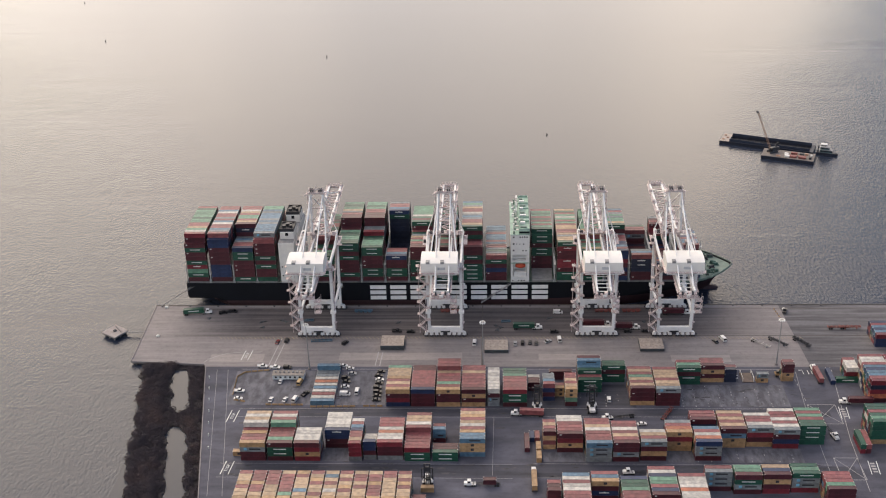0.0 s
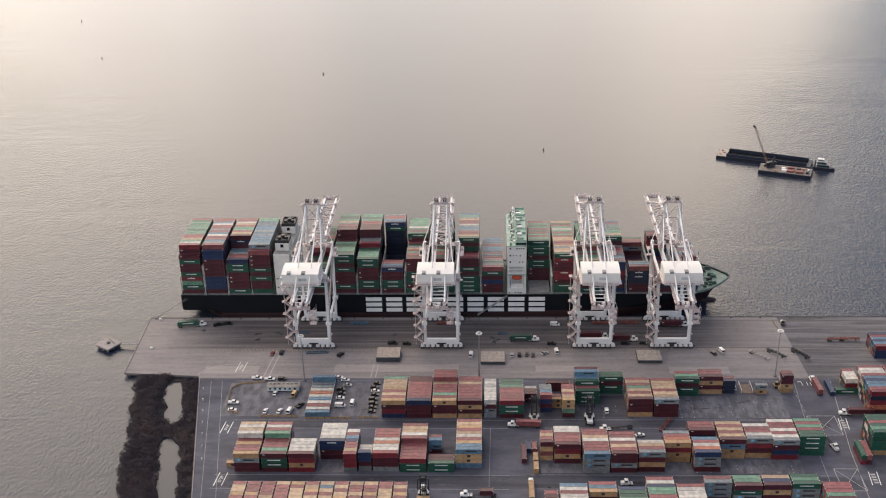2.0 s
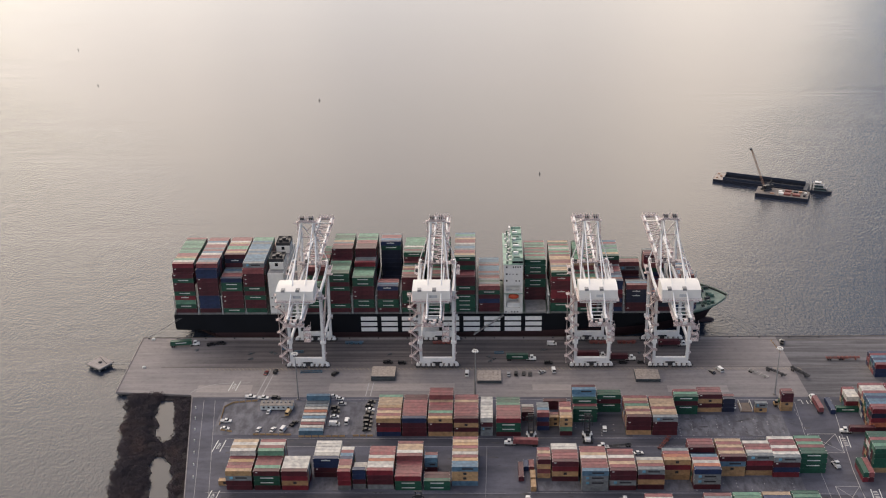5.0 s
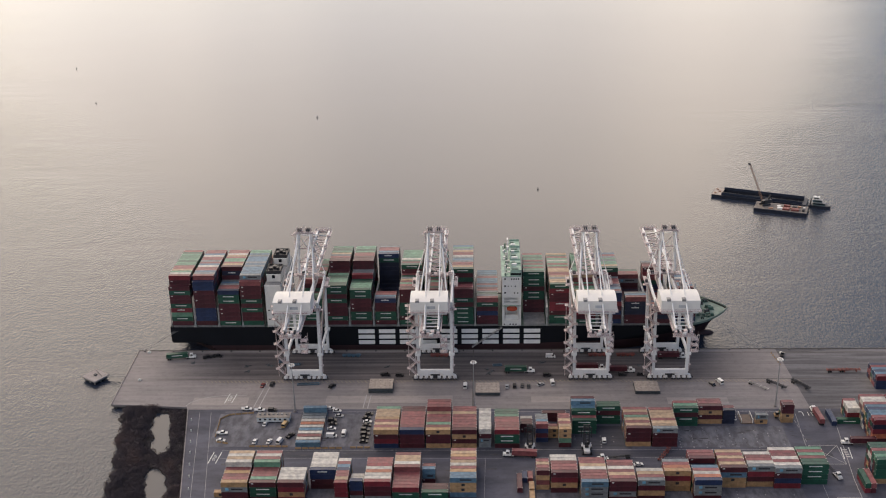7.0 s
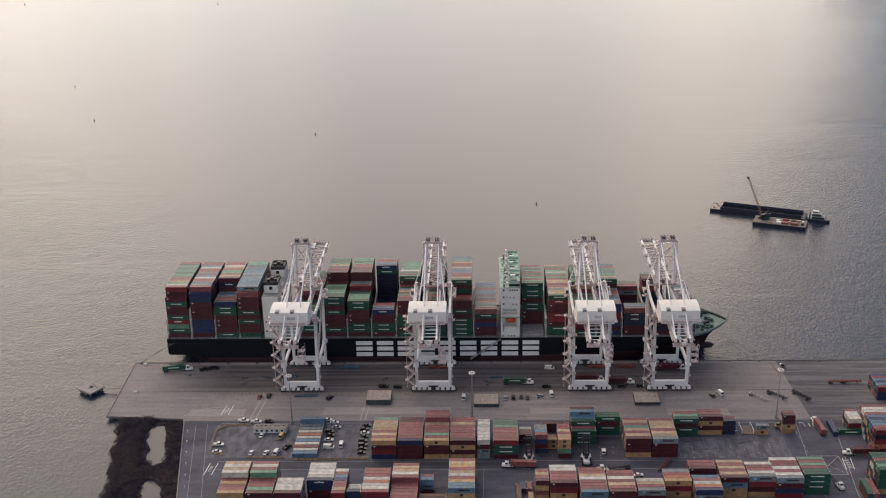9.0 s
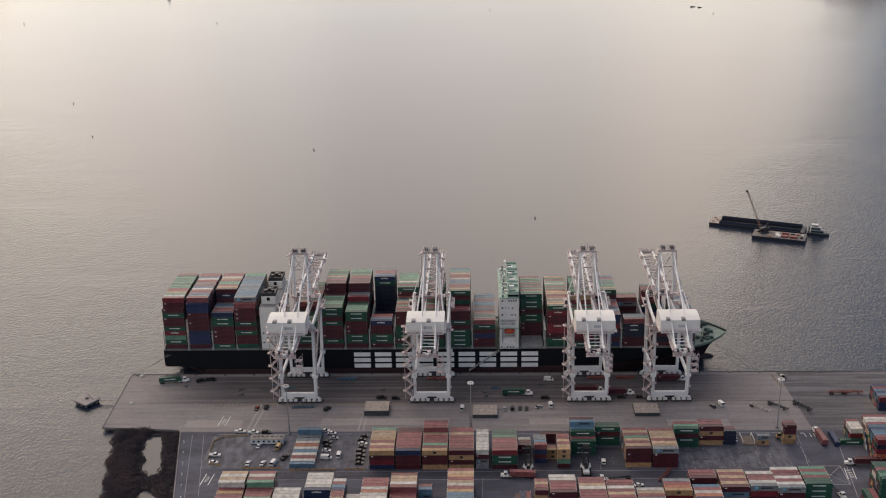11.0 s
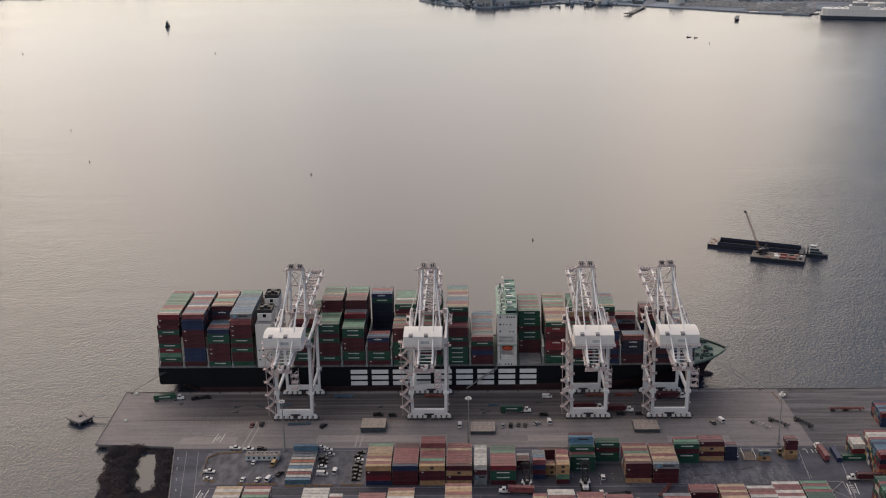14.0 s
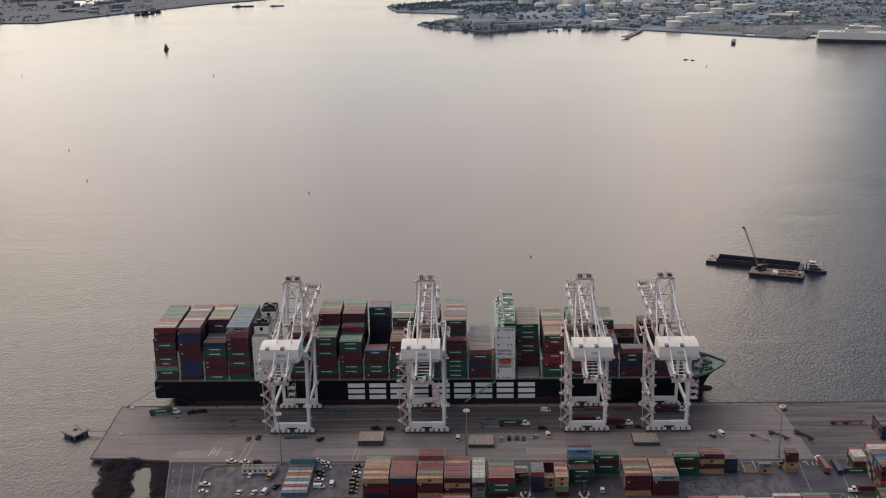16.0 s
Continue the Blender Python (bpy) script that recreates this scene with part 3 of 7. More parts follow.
part("bulbous_bow", bm, hull_red, ship, "dull red bulb showing at the waterline")

# the big side lettering, kept as plain white bars of each sign's size
LX0, LX1, LZ0, LZ1 = 129.8, 235.6, 2.5, 12.1
for k in range(9):
    w = (LX1 - LX0 - 8 * 2.5) / 9
    x = LX0 + k * (w + 2.5)
    for q in range(3):
        bm = bmesh.new()
        z = LZ0 + q * (LZ1 - LZ0 - 2.5) / 2 - SEA
        add_box(bm, x - 180, x + w - 180, SY0 - MID - 0.06, SY0 - MID + 0.02, z, z + 2.5)
        part("hull_marking", bm, letter_white, ship, "plain white painted bar on the hull side")

# hatch coamings and lashing bridges between the bays
BAYX = [21.3, 35.4, 49.4, 62.6, 97.6, 112.0, 126.0, 140.2, 154.6, 169.8, 184.8, 199.0, 226.2, 240.6, 255.0, 269.6, 283.8, 298.2, 312.4]
BASE = 15.2
for x in BAYX:
    lim = min(hull_half(x + 12.2, DECK), hull_half(x, DECK)) - 1.2
    bm = bmesh.new()
    add_box(bm, x - 180, x + 12.19 - 180, -lim, lim, DECK - SEA - 0.6, BASE - SEA - 0.01, bevel=0.12)
    part("hatch_cover", bm, grey_steel, ship, "grey steel hatch cover")
bridge_grey = painted("lashing_bridge_grey", (0.42, 0.44, 0.44), 0.55, 0.4)
for x in BAYX:
    if x in (62.6, 199.0):
        continue
    lim = min(hull_half(x + 14, DECK), 22.6)
    if x > 312:
        continue
    bm = bmesh.new()
    cx = x + 13.2 - 180
    for k in range(10):
        y = -lim + 0.4 + k * (2 * lim - 0.8) / 9
        add_beam(bm, (cx, y, DECK - SEA - 0.6), (cx, y, 25.5 - SEA), 0.5, 0.4)
    for z in (19.5, 25.5):
        add_box(bm, cx - 0.55, cx + 0.55, -lim, lim, z - SEA - 0.15, z - SEA + 0.1)
    for s in (-1, 1):
        add_beam(bm, (cx - 0.6, s * lim, DECK - SEA), (cx, s * lim, 17.5 - SEA), 0.35)
        add_beam(bm, (cx + 0.6, s * lim, DECK - SEA), (cx, s * lim, 17.5 - SEA), 0.35)
    part("lashing_bridge", bm, bridge_grey, ship, "pale grey steel lashing bridge between two bays")
bm = bmesh.new()
cx = SX0 + 0.8 - 180
for k in range(9):
    y = -21.5 + k * 43 / 8
    add_beam(bm, (cx, y, DECK - SEA - 0.5), (cx, y, 26 - SEA), 0.45, 0.4)
for z in (16.5, 21, 26):
    add_box(bm, cx - 0.4, cx + 0.4, -22, 22, z - SEA - 0.12, z - SEA + 0.1)
part("lashing_bridge", bm, grey_steel, ship, "grey steel frame over the stern")
# ship's side rail
bm = bmesh.new()
for s in (-1, 1):
    for z in (0.1, 0.6):
        add_box(bm, SX0 - 180, 300 - 180, s * 22.6 - 0.05, s * 22.6 + 0.05, DECK - SEA + z, DECK - SEA + z + 0.08)
    for k in range(94):
        add_box(bm, SX0 + k * 3 - 180, SX0 + k * 3 + 0.1 - 180, s * 22.6 - 0.05, s * 22.6 + 0.05, DECK - SEA - 0.6, DECK - SEA + 0.7)
part("deck_rail", bm, grey_steel, ship, "thin grey rail along the deck edge")


def wall_windows(parent, x0, x1, y, z0, rows, cols, w=0.9, h=0.8, dz=2.9):
    for r in range(rows):
        for c in range(cols):
            if (r * 7 + c * 3) % 4 == 3:
                continue
            x = x0 + (c + 0.5) * (x1 - x0) / cols
            bm = bmesh.new()
            add_box(bm, x - w / 2, x + w / 2, y - 0.05, y + 0.1, z0 + r * dz, z0 + r * dz + h)
            part("window", bm, glass_dark, parent)


# aft engine casing with two funnels
bm = bmesh.new()
add_box(bm, 76.8 - 180, 86.2 - 180, -21.8, 21.8, DECK - SEA - 0.6, 40 - SEA, bevel=0.15)
aft = part("engine_casing", bm, ship_white, ship, "white steel casing across the after deck")
wall_windows(aft, 77.2 - 180, 86 - 180, -21.8, 18 - SEA, 3, 4)
bm = bmesh.new()
add_box(bm, 77 - 180, 86 - 180, -21.4, 21.4, 40 - SEA, 40.3 - SEA)
part("casing_top", bm, grey_steel, aft, "grey green roof deck")
for y0 in (-17.5, 6.0):
    bm = bmesh.new()
    add_box(bm, 77.6 - 180, 86.0 - 180, y0, y0 + 10.5, 40.3 - SEA, 45.2 - SEA, bevel=0.3)
    fun = part("funnel", bm, ship_white, ship, "white funnel casing")
    bm = bmesh.new()
    add_box(bm, 77.7 - 180, 85.9 - 180, y0 + 0.2, y0 + 10.3, 45.2 - SEA, 46.5 - SEA)
    part("funnel_top", bm, black_machine, fun, "black sooty funnel top")
    for x0, x1, ya, yb in ((77.7, 85.9, 0.2, 0.5), (77.7, 85.9, 10.0, 10.3), (77.7, 78.0, 0.5, 10.0), (85.6, 85.9, 0.5, 10.0)):
        bm = bmesh.new()
        add_box(bm, x0 - 180, x1 - 180, y0 + ya, y0 + yb, 46.5 - SEA, 47.3 - SEA)
        part("funnel_rim", bm, black_machine, fun)
    for px, py, r in ((80, 3, 0.9), (82, 6, 1.1), (84, 3.5, 0.7), (83.5, 6.5, 0.6)):
        bm = bmesh.new()
        add_cyl(bm, px - 180, y0 + py, 46.5 - SEA, 48.2 - SEA, r * 1.3, r * 1.3, 12)
        part("exhaust_pipe", bm, black_machine, fun)
    bm = bmesh.new()
    add_box(bm, 80.8 - 180, 82.6 - 180, y0 - 0.05, y0 + 0.02, 42.6 - SEA, 44.6 - SEA)
    part("funnel_mark", bm, hull_green, fun)

# forward bridge house
pale_green = painted("pale_deck_green", (0.3, 0.44, 0.36), 0.6, 0.4, (0.4, 0.4, 0.36), 0.1)
bm = bmesh.new()
add_box(bm, 213.6 - 180, 224.4 - 180, -22.6, 22.6, 31.8 - SEA, 45.0 - SEA, bevel=0.1)
house = part("bridge_house", bm, ship_white, ship, "white accommodation block across the ship")
for x0, x1, yh, z0, z1 in ((213.6, 224.4, 22.6, 27.0, 28.6), (213.6, 214.6, 22.6, 28.6, 31.8), (222.6, 224.4, 22.6, 28.6, 31.8), (214.6, 222.6, 19.4, 28.6, 31.8),
                           (213.6, 224.4, 22.6, DECK - 0.6, 17.4), (213.6, 215.0, 22.6, 17.4, 27.0), (223.0, 224.4, 22.6, 17.4, 27.0), (215.0, 223.0, 18.0, 17.4, 27.0)):
    bm = bmesh.new()
    add_box(bm, x0 - 180, x1 - 180, -yh, yh, z0 - SEA, z1 - SEA)
    part("house_wall", bm, ship_white, house)
for x, z, w, h in ((215.2, 43.0, 0.9, 1.0), (219.0, 43.1, 0.7, 0.9), (220.3, 43.1, 0.7, 0.9), (221.6, 43.1, 0.7, 0.9), (222.9, 43.1, 0.7, 0.9), (215.2, 38.6, 0.9, 1.1),
                   (217.0, 38.8, 0.5, 0.6), (218.8, 38.8, 0.5, 0.6), (221.0, 38.6, 0.7, 0.8), (215.2, 34.4, 0.9, 1.1), (220.6, 34.4, 0.7, 0.8), (222.4, 34.4, 0.7, 0.8)):
    bm = bmesh.new()
    add_box(bm, x - w / 2 - 180, x + w / 2 - 180, -22.65, -22.5, z - SEA, z + h - SEA)
    part("window", bm, glass_dark, house)
bm = bmesh.new()
add_box(bm, 213.4 - 180, 224.6 - 180, -23.3, -22.62, 26.7 - SEA, 26.98 - SEA)
part("deck_ledge", bm, pale_green, house, "green ledge above the lifeboat")
wall_windows(house, 214 - 180, 224 - 180, -22.6, 14.6 - SEA, 1, 6, 0.7, 0.7)
bm = bmesh.new()
add_box(bm, 213.2 - 180, 224.8 - 180, -22.9, 22.9, 45.0 - SEA, 45.3 - SEA)
part("roof_deck", bm, pale_green, house, "green painted top deck")
bm = bmesh.new()
add_box(bm, 218.2 - 180, 224.6 - 180, -23.4, 23.4, 45.3 - SEA, 48.2 - SEA, bevel=0.2)
wheel = part("wheelhouse", bm, pale_green, house, "green roofed wheelhouse with bridge wings")
bm = bmesh.new()
add_box(bm, 218.4 - 180, 224.4 - 180, -23.48, -23.4, 46.4 - SEA, 47.6 - SEA)
add_box(bm, 218.12 - 180, 218.2 - 180, -23.2, 23.2, 46.5 - SEA, 47.6 - SEA)
part("window", bm, glass_dark, wheel)
rq = random.Random(4)
for k in range(26):
    y = -21.5 + k * 1.7
    x = 214.2 + rq.random() * 2.6
    bm = bmesh.new()
    if k % 4 == 0:
        add_cyl(bm, x - 180 + 0.6, y, 45.3 - SEA, 46.6 - SEA + rq.random() * 2, 0.5, 0.5, 10)
    else:
        add_box(bm, x - 180, x - 180 + rq.uniform(0.7, 2.2), y, y + rq.uniform(0.6, 1.4), 45.3 - SEA, 45.9 - SEA + rq.random() * 1.6, bevel=0.06)
    part("roof_locker", bm, ship_white if k % 3 else deck_green, house)
for y0, y1, h in ((-23.0, -12.0, 1.1), (-6.0, 6.0, 0.8), (13.0, 23.0, 1.1)):
    bm = bmesh.new()
    for s2 in (218.4, 224.2):
        add_box(bm, s2 - 180, s2 - 180 + 0.15, y0, y1, 48.2 - SEA, 48.2 - SEA + h)
    for yy in (y0, y1):
        add_box(bm, 218.4 - 180, 224.3 - 180, yy, yy + 0.15, 48.2 - SEA, 48.2 - SEA + h)
    part("roof_screen", bm, pale_green, wheel)
for k in range(9):
    bm = bmesh.new()
    y = -20 + k * 4.9
    add_box(bm, 219.2 - 180, 222.8 - 180 - (k % 3) * 0.8, y, y + 1.6, 48.2 - SEA, 48.9 - SEA + (k % 2) * 0.7, bevel=0.06)
    part("roof_unit", bm, ship_white if k % 2 else deck_green, wheel)
bm = bmesh.new()
add_beam(bm, (217 - 180, 2, 45.3 - SEA), (217 - 180, 2, 58 - SEA), 0.9, 0.4, 8)
for z, w in ((51, 5), (54, 4), (56.5, 2.4)):
    add_box(bm, 216.8 - 180, 217.2 - 180, 2 - w, 2 + w, z - SEA, z - SEA + 0.3)
add_box(bm, 216.6 - 180, 217.4 - 180, 0.4, 3.6, 58 - SEA, 58.3 - SEA)
part("radar_mast", bm, ship_white, house)
bm = bmesh.new()
bmesh.ops.create_uvsphere(bm, u_segments=14, v_segments=8, radius=1.0, matrix=Matrix.LocRotScale((219.2 - 180, -20.6, 24.0 - SEA), None, (3.4, 1.5, 1.6)))
add_box(bm, 217.6 - 180, 220.8 - 180, -21.6, -19.6, 24.2 - SEA, 26.0 - SEA, bevel=0.3)
part("lifeboat", bm, orange, house, "orange covered lifeboat in its davits")
for x in (216.0, 222.4):
    bm = bmesh.new()
    add_beam(bm, (x - 180, -20, 17.4 - SEA), (x - 180, -22.2, 26.8 - SEA), 0.5)
    part("davit", bm, ship_white, house)
bm = bmesh.new()
add_box(bm, 215.4 - 180, 222.8 - 180, -21.6, -18.4, 17.4 - SEA, 20.2 - SEA, bevel=0.1)
part("boat_cradle", bm, ship_white, house, "pale steel cradle under the lifeboat")
bm = bmesh.new()
add_box(bm, 213.6 - 180, 224.4 - 180, -23.1, -22.7, 30.2 - SEA, 30.5 - SEA)
part("gallery", bm, ship_white, house)
for k in range(8):
    bm = bmesh.new()
    add_beam(bm, (213.8 + 1.5 * k - 180, -23.0, 27.2 - SEA), (213.8 + 1.5 * k - 180, -23.0, 30.3 - SEA), 0.12)
    part("gallery_post", bm, ship_white, house)
bm = bmesh.new()
add_beam(bm, (214 - 180, -23.2, 27.2 - SEA), (220 - 180, -23.2, 30.2 - SEA), 0.3)
part("outside_stair", bm, ship_white, house)

# accommodation ladder down to the quay
bm = bmesh.new()
add_beam(bm, (213.5 - 180, SY0 - MID - 0.9, 13.2 - SEA), (196 - 180, SY0 - MID - 1.6, 0.9 - SEA), 1.0, 0.35)
for s in (-0.5, 0.5):
    add_beam(bm, (213.5 - 180, SY0 - MID - 0.9 + s, 14.2 - SEA), (196 - 180, SY0 - MID - 1.6 + s, 1.9 - SEA), 0.08)
part("accommodation_ladder", bm, grey_steel, ship, "grey boarding ladder down the side")

winch_green = painted("winch_green", (0.06, 0.13, 0.1), 0.5, 0.3)
# bow: winches, bollards, foremast
rng = random.Random(3)
for k in range(40):
    x = 327 + rng.random() * 11
    lim = hull_half(x, DECK) - 3.0
    y = (rng.random() * 2 - 1) * max(0.6, lim)
    bm = bmesh.new()
    if k % 2:
        add_beam(bm, (x - 180 - 0.9, y, DECK - SEA + 0.5), (x - 180 + 0.9, y, DECK - SEA + 0.5), 1.5, 1.5, 10)
        add_box(bm, x - 180 - 1.3, x - 180 + 1.3, y - 0.9, y + 0.9, DECK - SEA - 0.6, DECK - SEA - 0.1)
    else:
        for s in (-0.5, 0.5):
            add_cyl(bm, x - 180 + s, y, DECK - SEA - 0.6, DECK - SEA + 0.6, 0.3, 0.3, 8)
    part("mooring_winch" if k % 2 else "bollard", bm, winch_green if k % 3 else dark_steel, ship)
bm = bmesh.new()
add_beam(bm, (327.5 - 180, 0, DECK - SEA - 0.6), (327.5 - 180, 0, 30 - SEA), 0.9, 0.4, 8)
add_box(bm, 327.2 - 180, 327.8 - 180, -2, 2, 26 - SEA, 26.3 - SEA)
part("foremast", bm, ship_white, ship)
bm = bmesh.new()
add_box(bm, 325.0 - 180, 326.0 - 180, -15, 15, DECK - SEA - 0.6, 18.5 - SEA)
part("breakwater", bm, deck_green, ship, "green steel wave breaker before the stacks")
for y0, x0, x1 in ((-22.3, 24, 4), (-19.5, 338, 352)):
    for k in range(3):
        bm = bmesh.new()
        add_beam(bm, (x0 + k * 1.2 - 180, y0 + (2.4 if x0 > 100 else 0), DECK - SEA - 1), (x1 + (k * 6 if x1 > 100 else k * -0.4) - 180, -MID - 0.9, 0.5 - SEA), 0.12)
        part("mooring_rope", bm, grey_steel, ship)

# ---- shipping containers ----
casting = painted("corner_casting", (0.42, 0.4, 0.37), 0.6, 0.6, (0.16, 0.1, 0.07), 0.4)
BOX_MESH = {}
rng = random.Random(11)


def box_mesh(colour, length, height):
    key = (colour, length, height)
    if key not in BOX_MESH:
        bm = bmesh.new()
        add_box(bm, -length / 2, length / 2, -1.219, 1.219, 0.0, height)
        sides = [f for f in bm.faces if f.normal.z > -0.5]
        bmesh.ops.inset_individual(bm, faces=sides, thickness=0.13, depth=-0.05)
        for sx in (-1, 1):                         # worn corner castings
            for sy in (-1, 1):
                x, y, old = sx * (length / 2 - 0.12), sy * 1.08, len(bm.faces)
                add_box(bm, x - 0.17, x + 0.17, y - 0.145, y + 0.145, height - 0.16, height + 0.002)
                for f in list(bm.faces)[old:]:
                    f.material_index = 1
        BOX_MESH[key] = mesh_of("shipping_container", bm, PAINT[colour])
        BOX_MESH[key].materials.append(casting)
    return BOX_MESH[key]


def bar_mesh(kind, length, height):
    """Plain painted bars where a carrier's name or mark stands on the long side."""
    key = ("bar", kind, length, height)
    if key not in BOX_MESH:
        bm = bmesh.new()
        y = -1.245
        zc = height * 0.55
        if kind == "g":
            k = length * 0.25
            add_box(bm, -k, k, y, -1.17, zc - 0.24, zc + 0.24)
            mat = mark_white
        elif kind == "e":
            add_box(bm, -length * 0.12, length * 0.32, y, -1.17, zc - 0.4, zc + 0.4)
            mat = mark_dark
        elif kind == "s":
            add_box(bm, -length * 0.34, -length * 0.22, y, -1.17, zc - 0.65, zc + 0.65)
            mat = mark_blue
        elif kind == "t":
            add_box(bm, -0.75, 0.75, y, -1.17, zc - 0.7, zc + 0.6)
            mat = mark_dark
        elif kind == "b":
            add_box(bm, -length * 0.2, length * 0.16, y, -1.17, zc - 0.22, zc + 0.3)
            add_box(bm, -length * 0.05, length * 0.02, y, -1.17, zc + 0.36, zc + 0.6)
            mat = mark_white
        else:
            add_box(bm, -length * 0.42, -length * 0.34, y, -1.17, zc + 0.2, zc + 0.65)
            mat = mark_white
        BOX_MESH[key] = mesh_of("side_marking", bm, mat)
    return BOX_MESH[key]


LOOSE = {}      # boxes deep in the stacks, joined at the end


def join_box(colour, length, height, m, where):
    LOOSE.setdefault(where, []).append((colour, length, height, m))


def container(colour, length, height, m, group, front, where="in a stack"):
    ob = new("shipping_container", box_mesh(colour, length, height))
    ob.matrix_world = m
    size = "long" if length > 8 else "short"
    tagged(ob, f"{size} {COLOUR[colour]} corrugated steel container {where}", "shipping container", group)
    if front:
        marks = {"g": "g", "e": "es", "t": "t", "b": "b", "n": "b", "r": "b", "m": "x", "w": "x", "l": "e"}.get(colour, "")
        if length < 8 and colour in "rbn":
            marks = ""
        for k in marks:
            if (colour in "mw" and rng.random() < 0.5) or (colour in "tl" and rng.random() < 0.3) or (colour in "brn" and rng.random() < 0.65):
                continue
            mk = new("side_marking", bar_mesh(k, length, height))
            mk.parent = ob
    return ob


MIX = "mmmmpprttgggbbweyl"


def column(x0, ynear, length, face, tops, tiers="", group="yard containers", h=2.62, base=0.0, mix=MIX, keep=99, where="in a yard stack"):
    """One bay of stacks. face: colours of the front from the top down, after a bar those of the first higher row; tops: roof colours from the front to the back; tiers: heights as base-16 digits."""
    n = [int(c, 16) for c in tiers] if tiers else [len(face)] * len(tops)
    while len(n) < len(tops):
        n.append(n[-1])
    pitch = 2.53
    lead = next(i for i, q in enumerate(n) if q)
    face, _, above = face.partition("|")
    rise = next((i for i in range(lead + 1, len(n)) if n[i] > n[i - 1]), -1)
    for r, top in enumerate(tops):
        for k in range(n[r]):
            hidden = k < n[r] - keep and r not in (0, len(tops) - 1)
            front = r == 0 or n[r - 1] <= k
            if hidden and not front:
                continue
            if r == lead and n[r] - 1 - k < len(face):
                c = face[n[r] - 1 - k]
            elif r == rise and n[r] - 1 - k < len(above):
                c = above[n[r] - 1 - k]
            elif k == n[r] - 1:
                # half the green roofs go paler aqua: their sky-lit look put in the colour
                c = "a" if top == "g" and rng.random() < 0.5 else top
            else:
                c = rng.choice(mix)
            jx, jy = rng.uniform(-0.08, 0.08), rng.uniform(-0.03, 0.03)
            show = (front and k >= n[r] - 3 and x0 < 380) if keep > 9 else (r == lead and k >= n[r] - 8) or (r == rise and k >= n[r] - 2)
            put = container if show and (ynear > -160 or x0 > 230) else join_box
            args = (group, front, where) if put is container else (where,)
            put(c, length, h, pose(x0 + length / 2 + jx, ynear + 1.219 + r * pitch + jy, base + k * (h + 0.004)), *args)


L40, L20 = 12.19, 6.06
A = -104.3
for spec in (
        (148.1, A, L40, "tmrb", "ypyptyyyg"), (161.0, A, L40, "bmmm", "lppppppmm"), (174.0, A, L40, "tmmt", "ypapppyppp", "4444444555"),
        (186.9, A, L40, "mtmt", "ppppppypp"), (200.3, -103.8, L20, "wmee", "wwwwwwww"), (208.1, A, L40, "rggm", "pppppggg"),
        (228.6, -99.0, L20, "pbmb", "plee"), (221.3, -90.0, L20, "mm", "pmw"), (232.6, -79.5, L40, "mm", "m"), (235.0, -95.0, L20, "tt", "tp"),
        (239.8, -103.6, L20, "ttam", "yypypp"), (247.2, -91.3, L40, "ggg", "ppgllm", "334455"), (260.1, -81.9, L40, "gmgg", "gg"),
        (272.9, -102.8, L40, "mmmt", "pypyapyp"), (285.8, -103.2, L40, "emmm", "eyypyyyp"), (299.1, -83.9, L40, "gmgg", "ggp"),
        (311.7, -81.8, L40, "mtmt", "ppp"), (324.4, -81.8, L20, "nnn", "mp"), (354.2, -80.8, L20, "mmtt", "yp")):
    column(*spec, group="yard containers behind the quay")
B = -149.4
for spec in (
        (81.6, B, L40, "temm", "ypptpwywy", "444445555"), (94.8, B, L40, "mggm", "papppapwp", "444445555"), (107.8, B, L40, "mrtr", "pwwww"),
        (121.4, -139.1, L40, "bbmm", "bwwwww"), (134.0, B, L20, "rrre", "oyppblpw"), (140.9, -148.2, L20, "bbme", "pwww", "4333"),
        (147.7, -148.6, L40, "rmme", "rwwowrpp"), (160.7, B, L40, "rgg|p", "pppppawyyp", "3333344444"), (173.8, -134.6, L20, "llm", "wp"),
        (174.0, B, L40, "gg", "gmm"), (187.0, -145.6, L40, "lttl", "lltpwyptyp"),
        (227.1, -139.6, L20, "mtpt", "ppyp"), (77.0, -146.0, L20, "t", "t")):
    column(*spec, group="yard containers in the middle row")
for spec in (
        (233.8, -142.0, L40, "mrtm", "ppppww"), (247.0, B, L40, "leee", "wpppwypp"), (259.8, -149.0, L40, "mmem", "ppypwpp"),
        (272.8, -148.2, L40, "emtm", "wpyw"), (285.8, -140.6, L40, "trtt", "yope"), (298.6, -148.0, L40, "beem|mbm", "lowplppwpp", "4444400444"),
        (311.9, -137.8, L40, "mltt", "pypypy"), (324.7, -137.0, L40, "ermt", "wwppw"), (337.0, -138.4, L40, "embr", "wwpwprw"),
        (350.0, -135.2, L40, "gggg", "ggpgpg")):
    column(*spec, group="yard containers in the middle row", h=2.75)
R3 = ["yyyptyyp", "yypptppp", "yyyypppp", "yapppppy", "pylyyypt", "ypyyptyp", "pywypyly", "lyptypyp", "pyypyppy", "pppptppy", "yyyyyypp", "pyyptpyp"]
for k, tops in enumerate(R3):
    column(86.5 + 6.67 * k, -190.2, L20, "tmtm", tops, group="yard containers in the front row")
column(166.6, -190.2, L20, "rr", "pppp", group="yard containers in the front row")
R4 = ("pppwwpwl -170.9", "plp -169.6", "ppppgggb -173.1", "pbpggbwp -166.0", "wwwowwwp -170.9", "pp -165.2", "pag -164.7", "pby -164.3", "gag -163.4", "pappp -169.1")
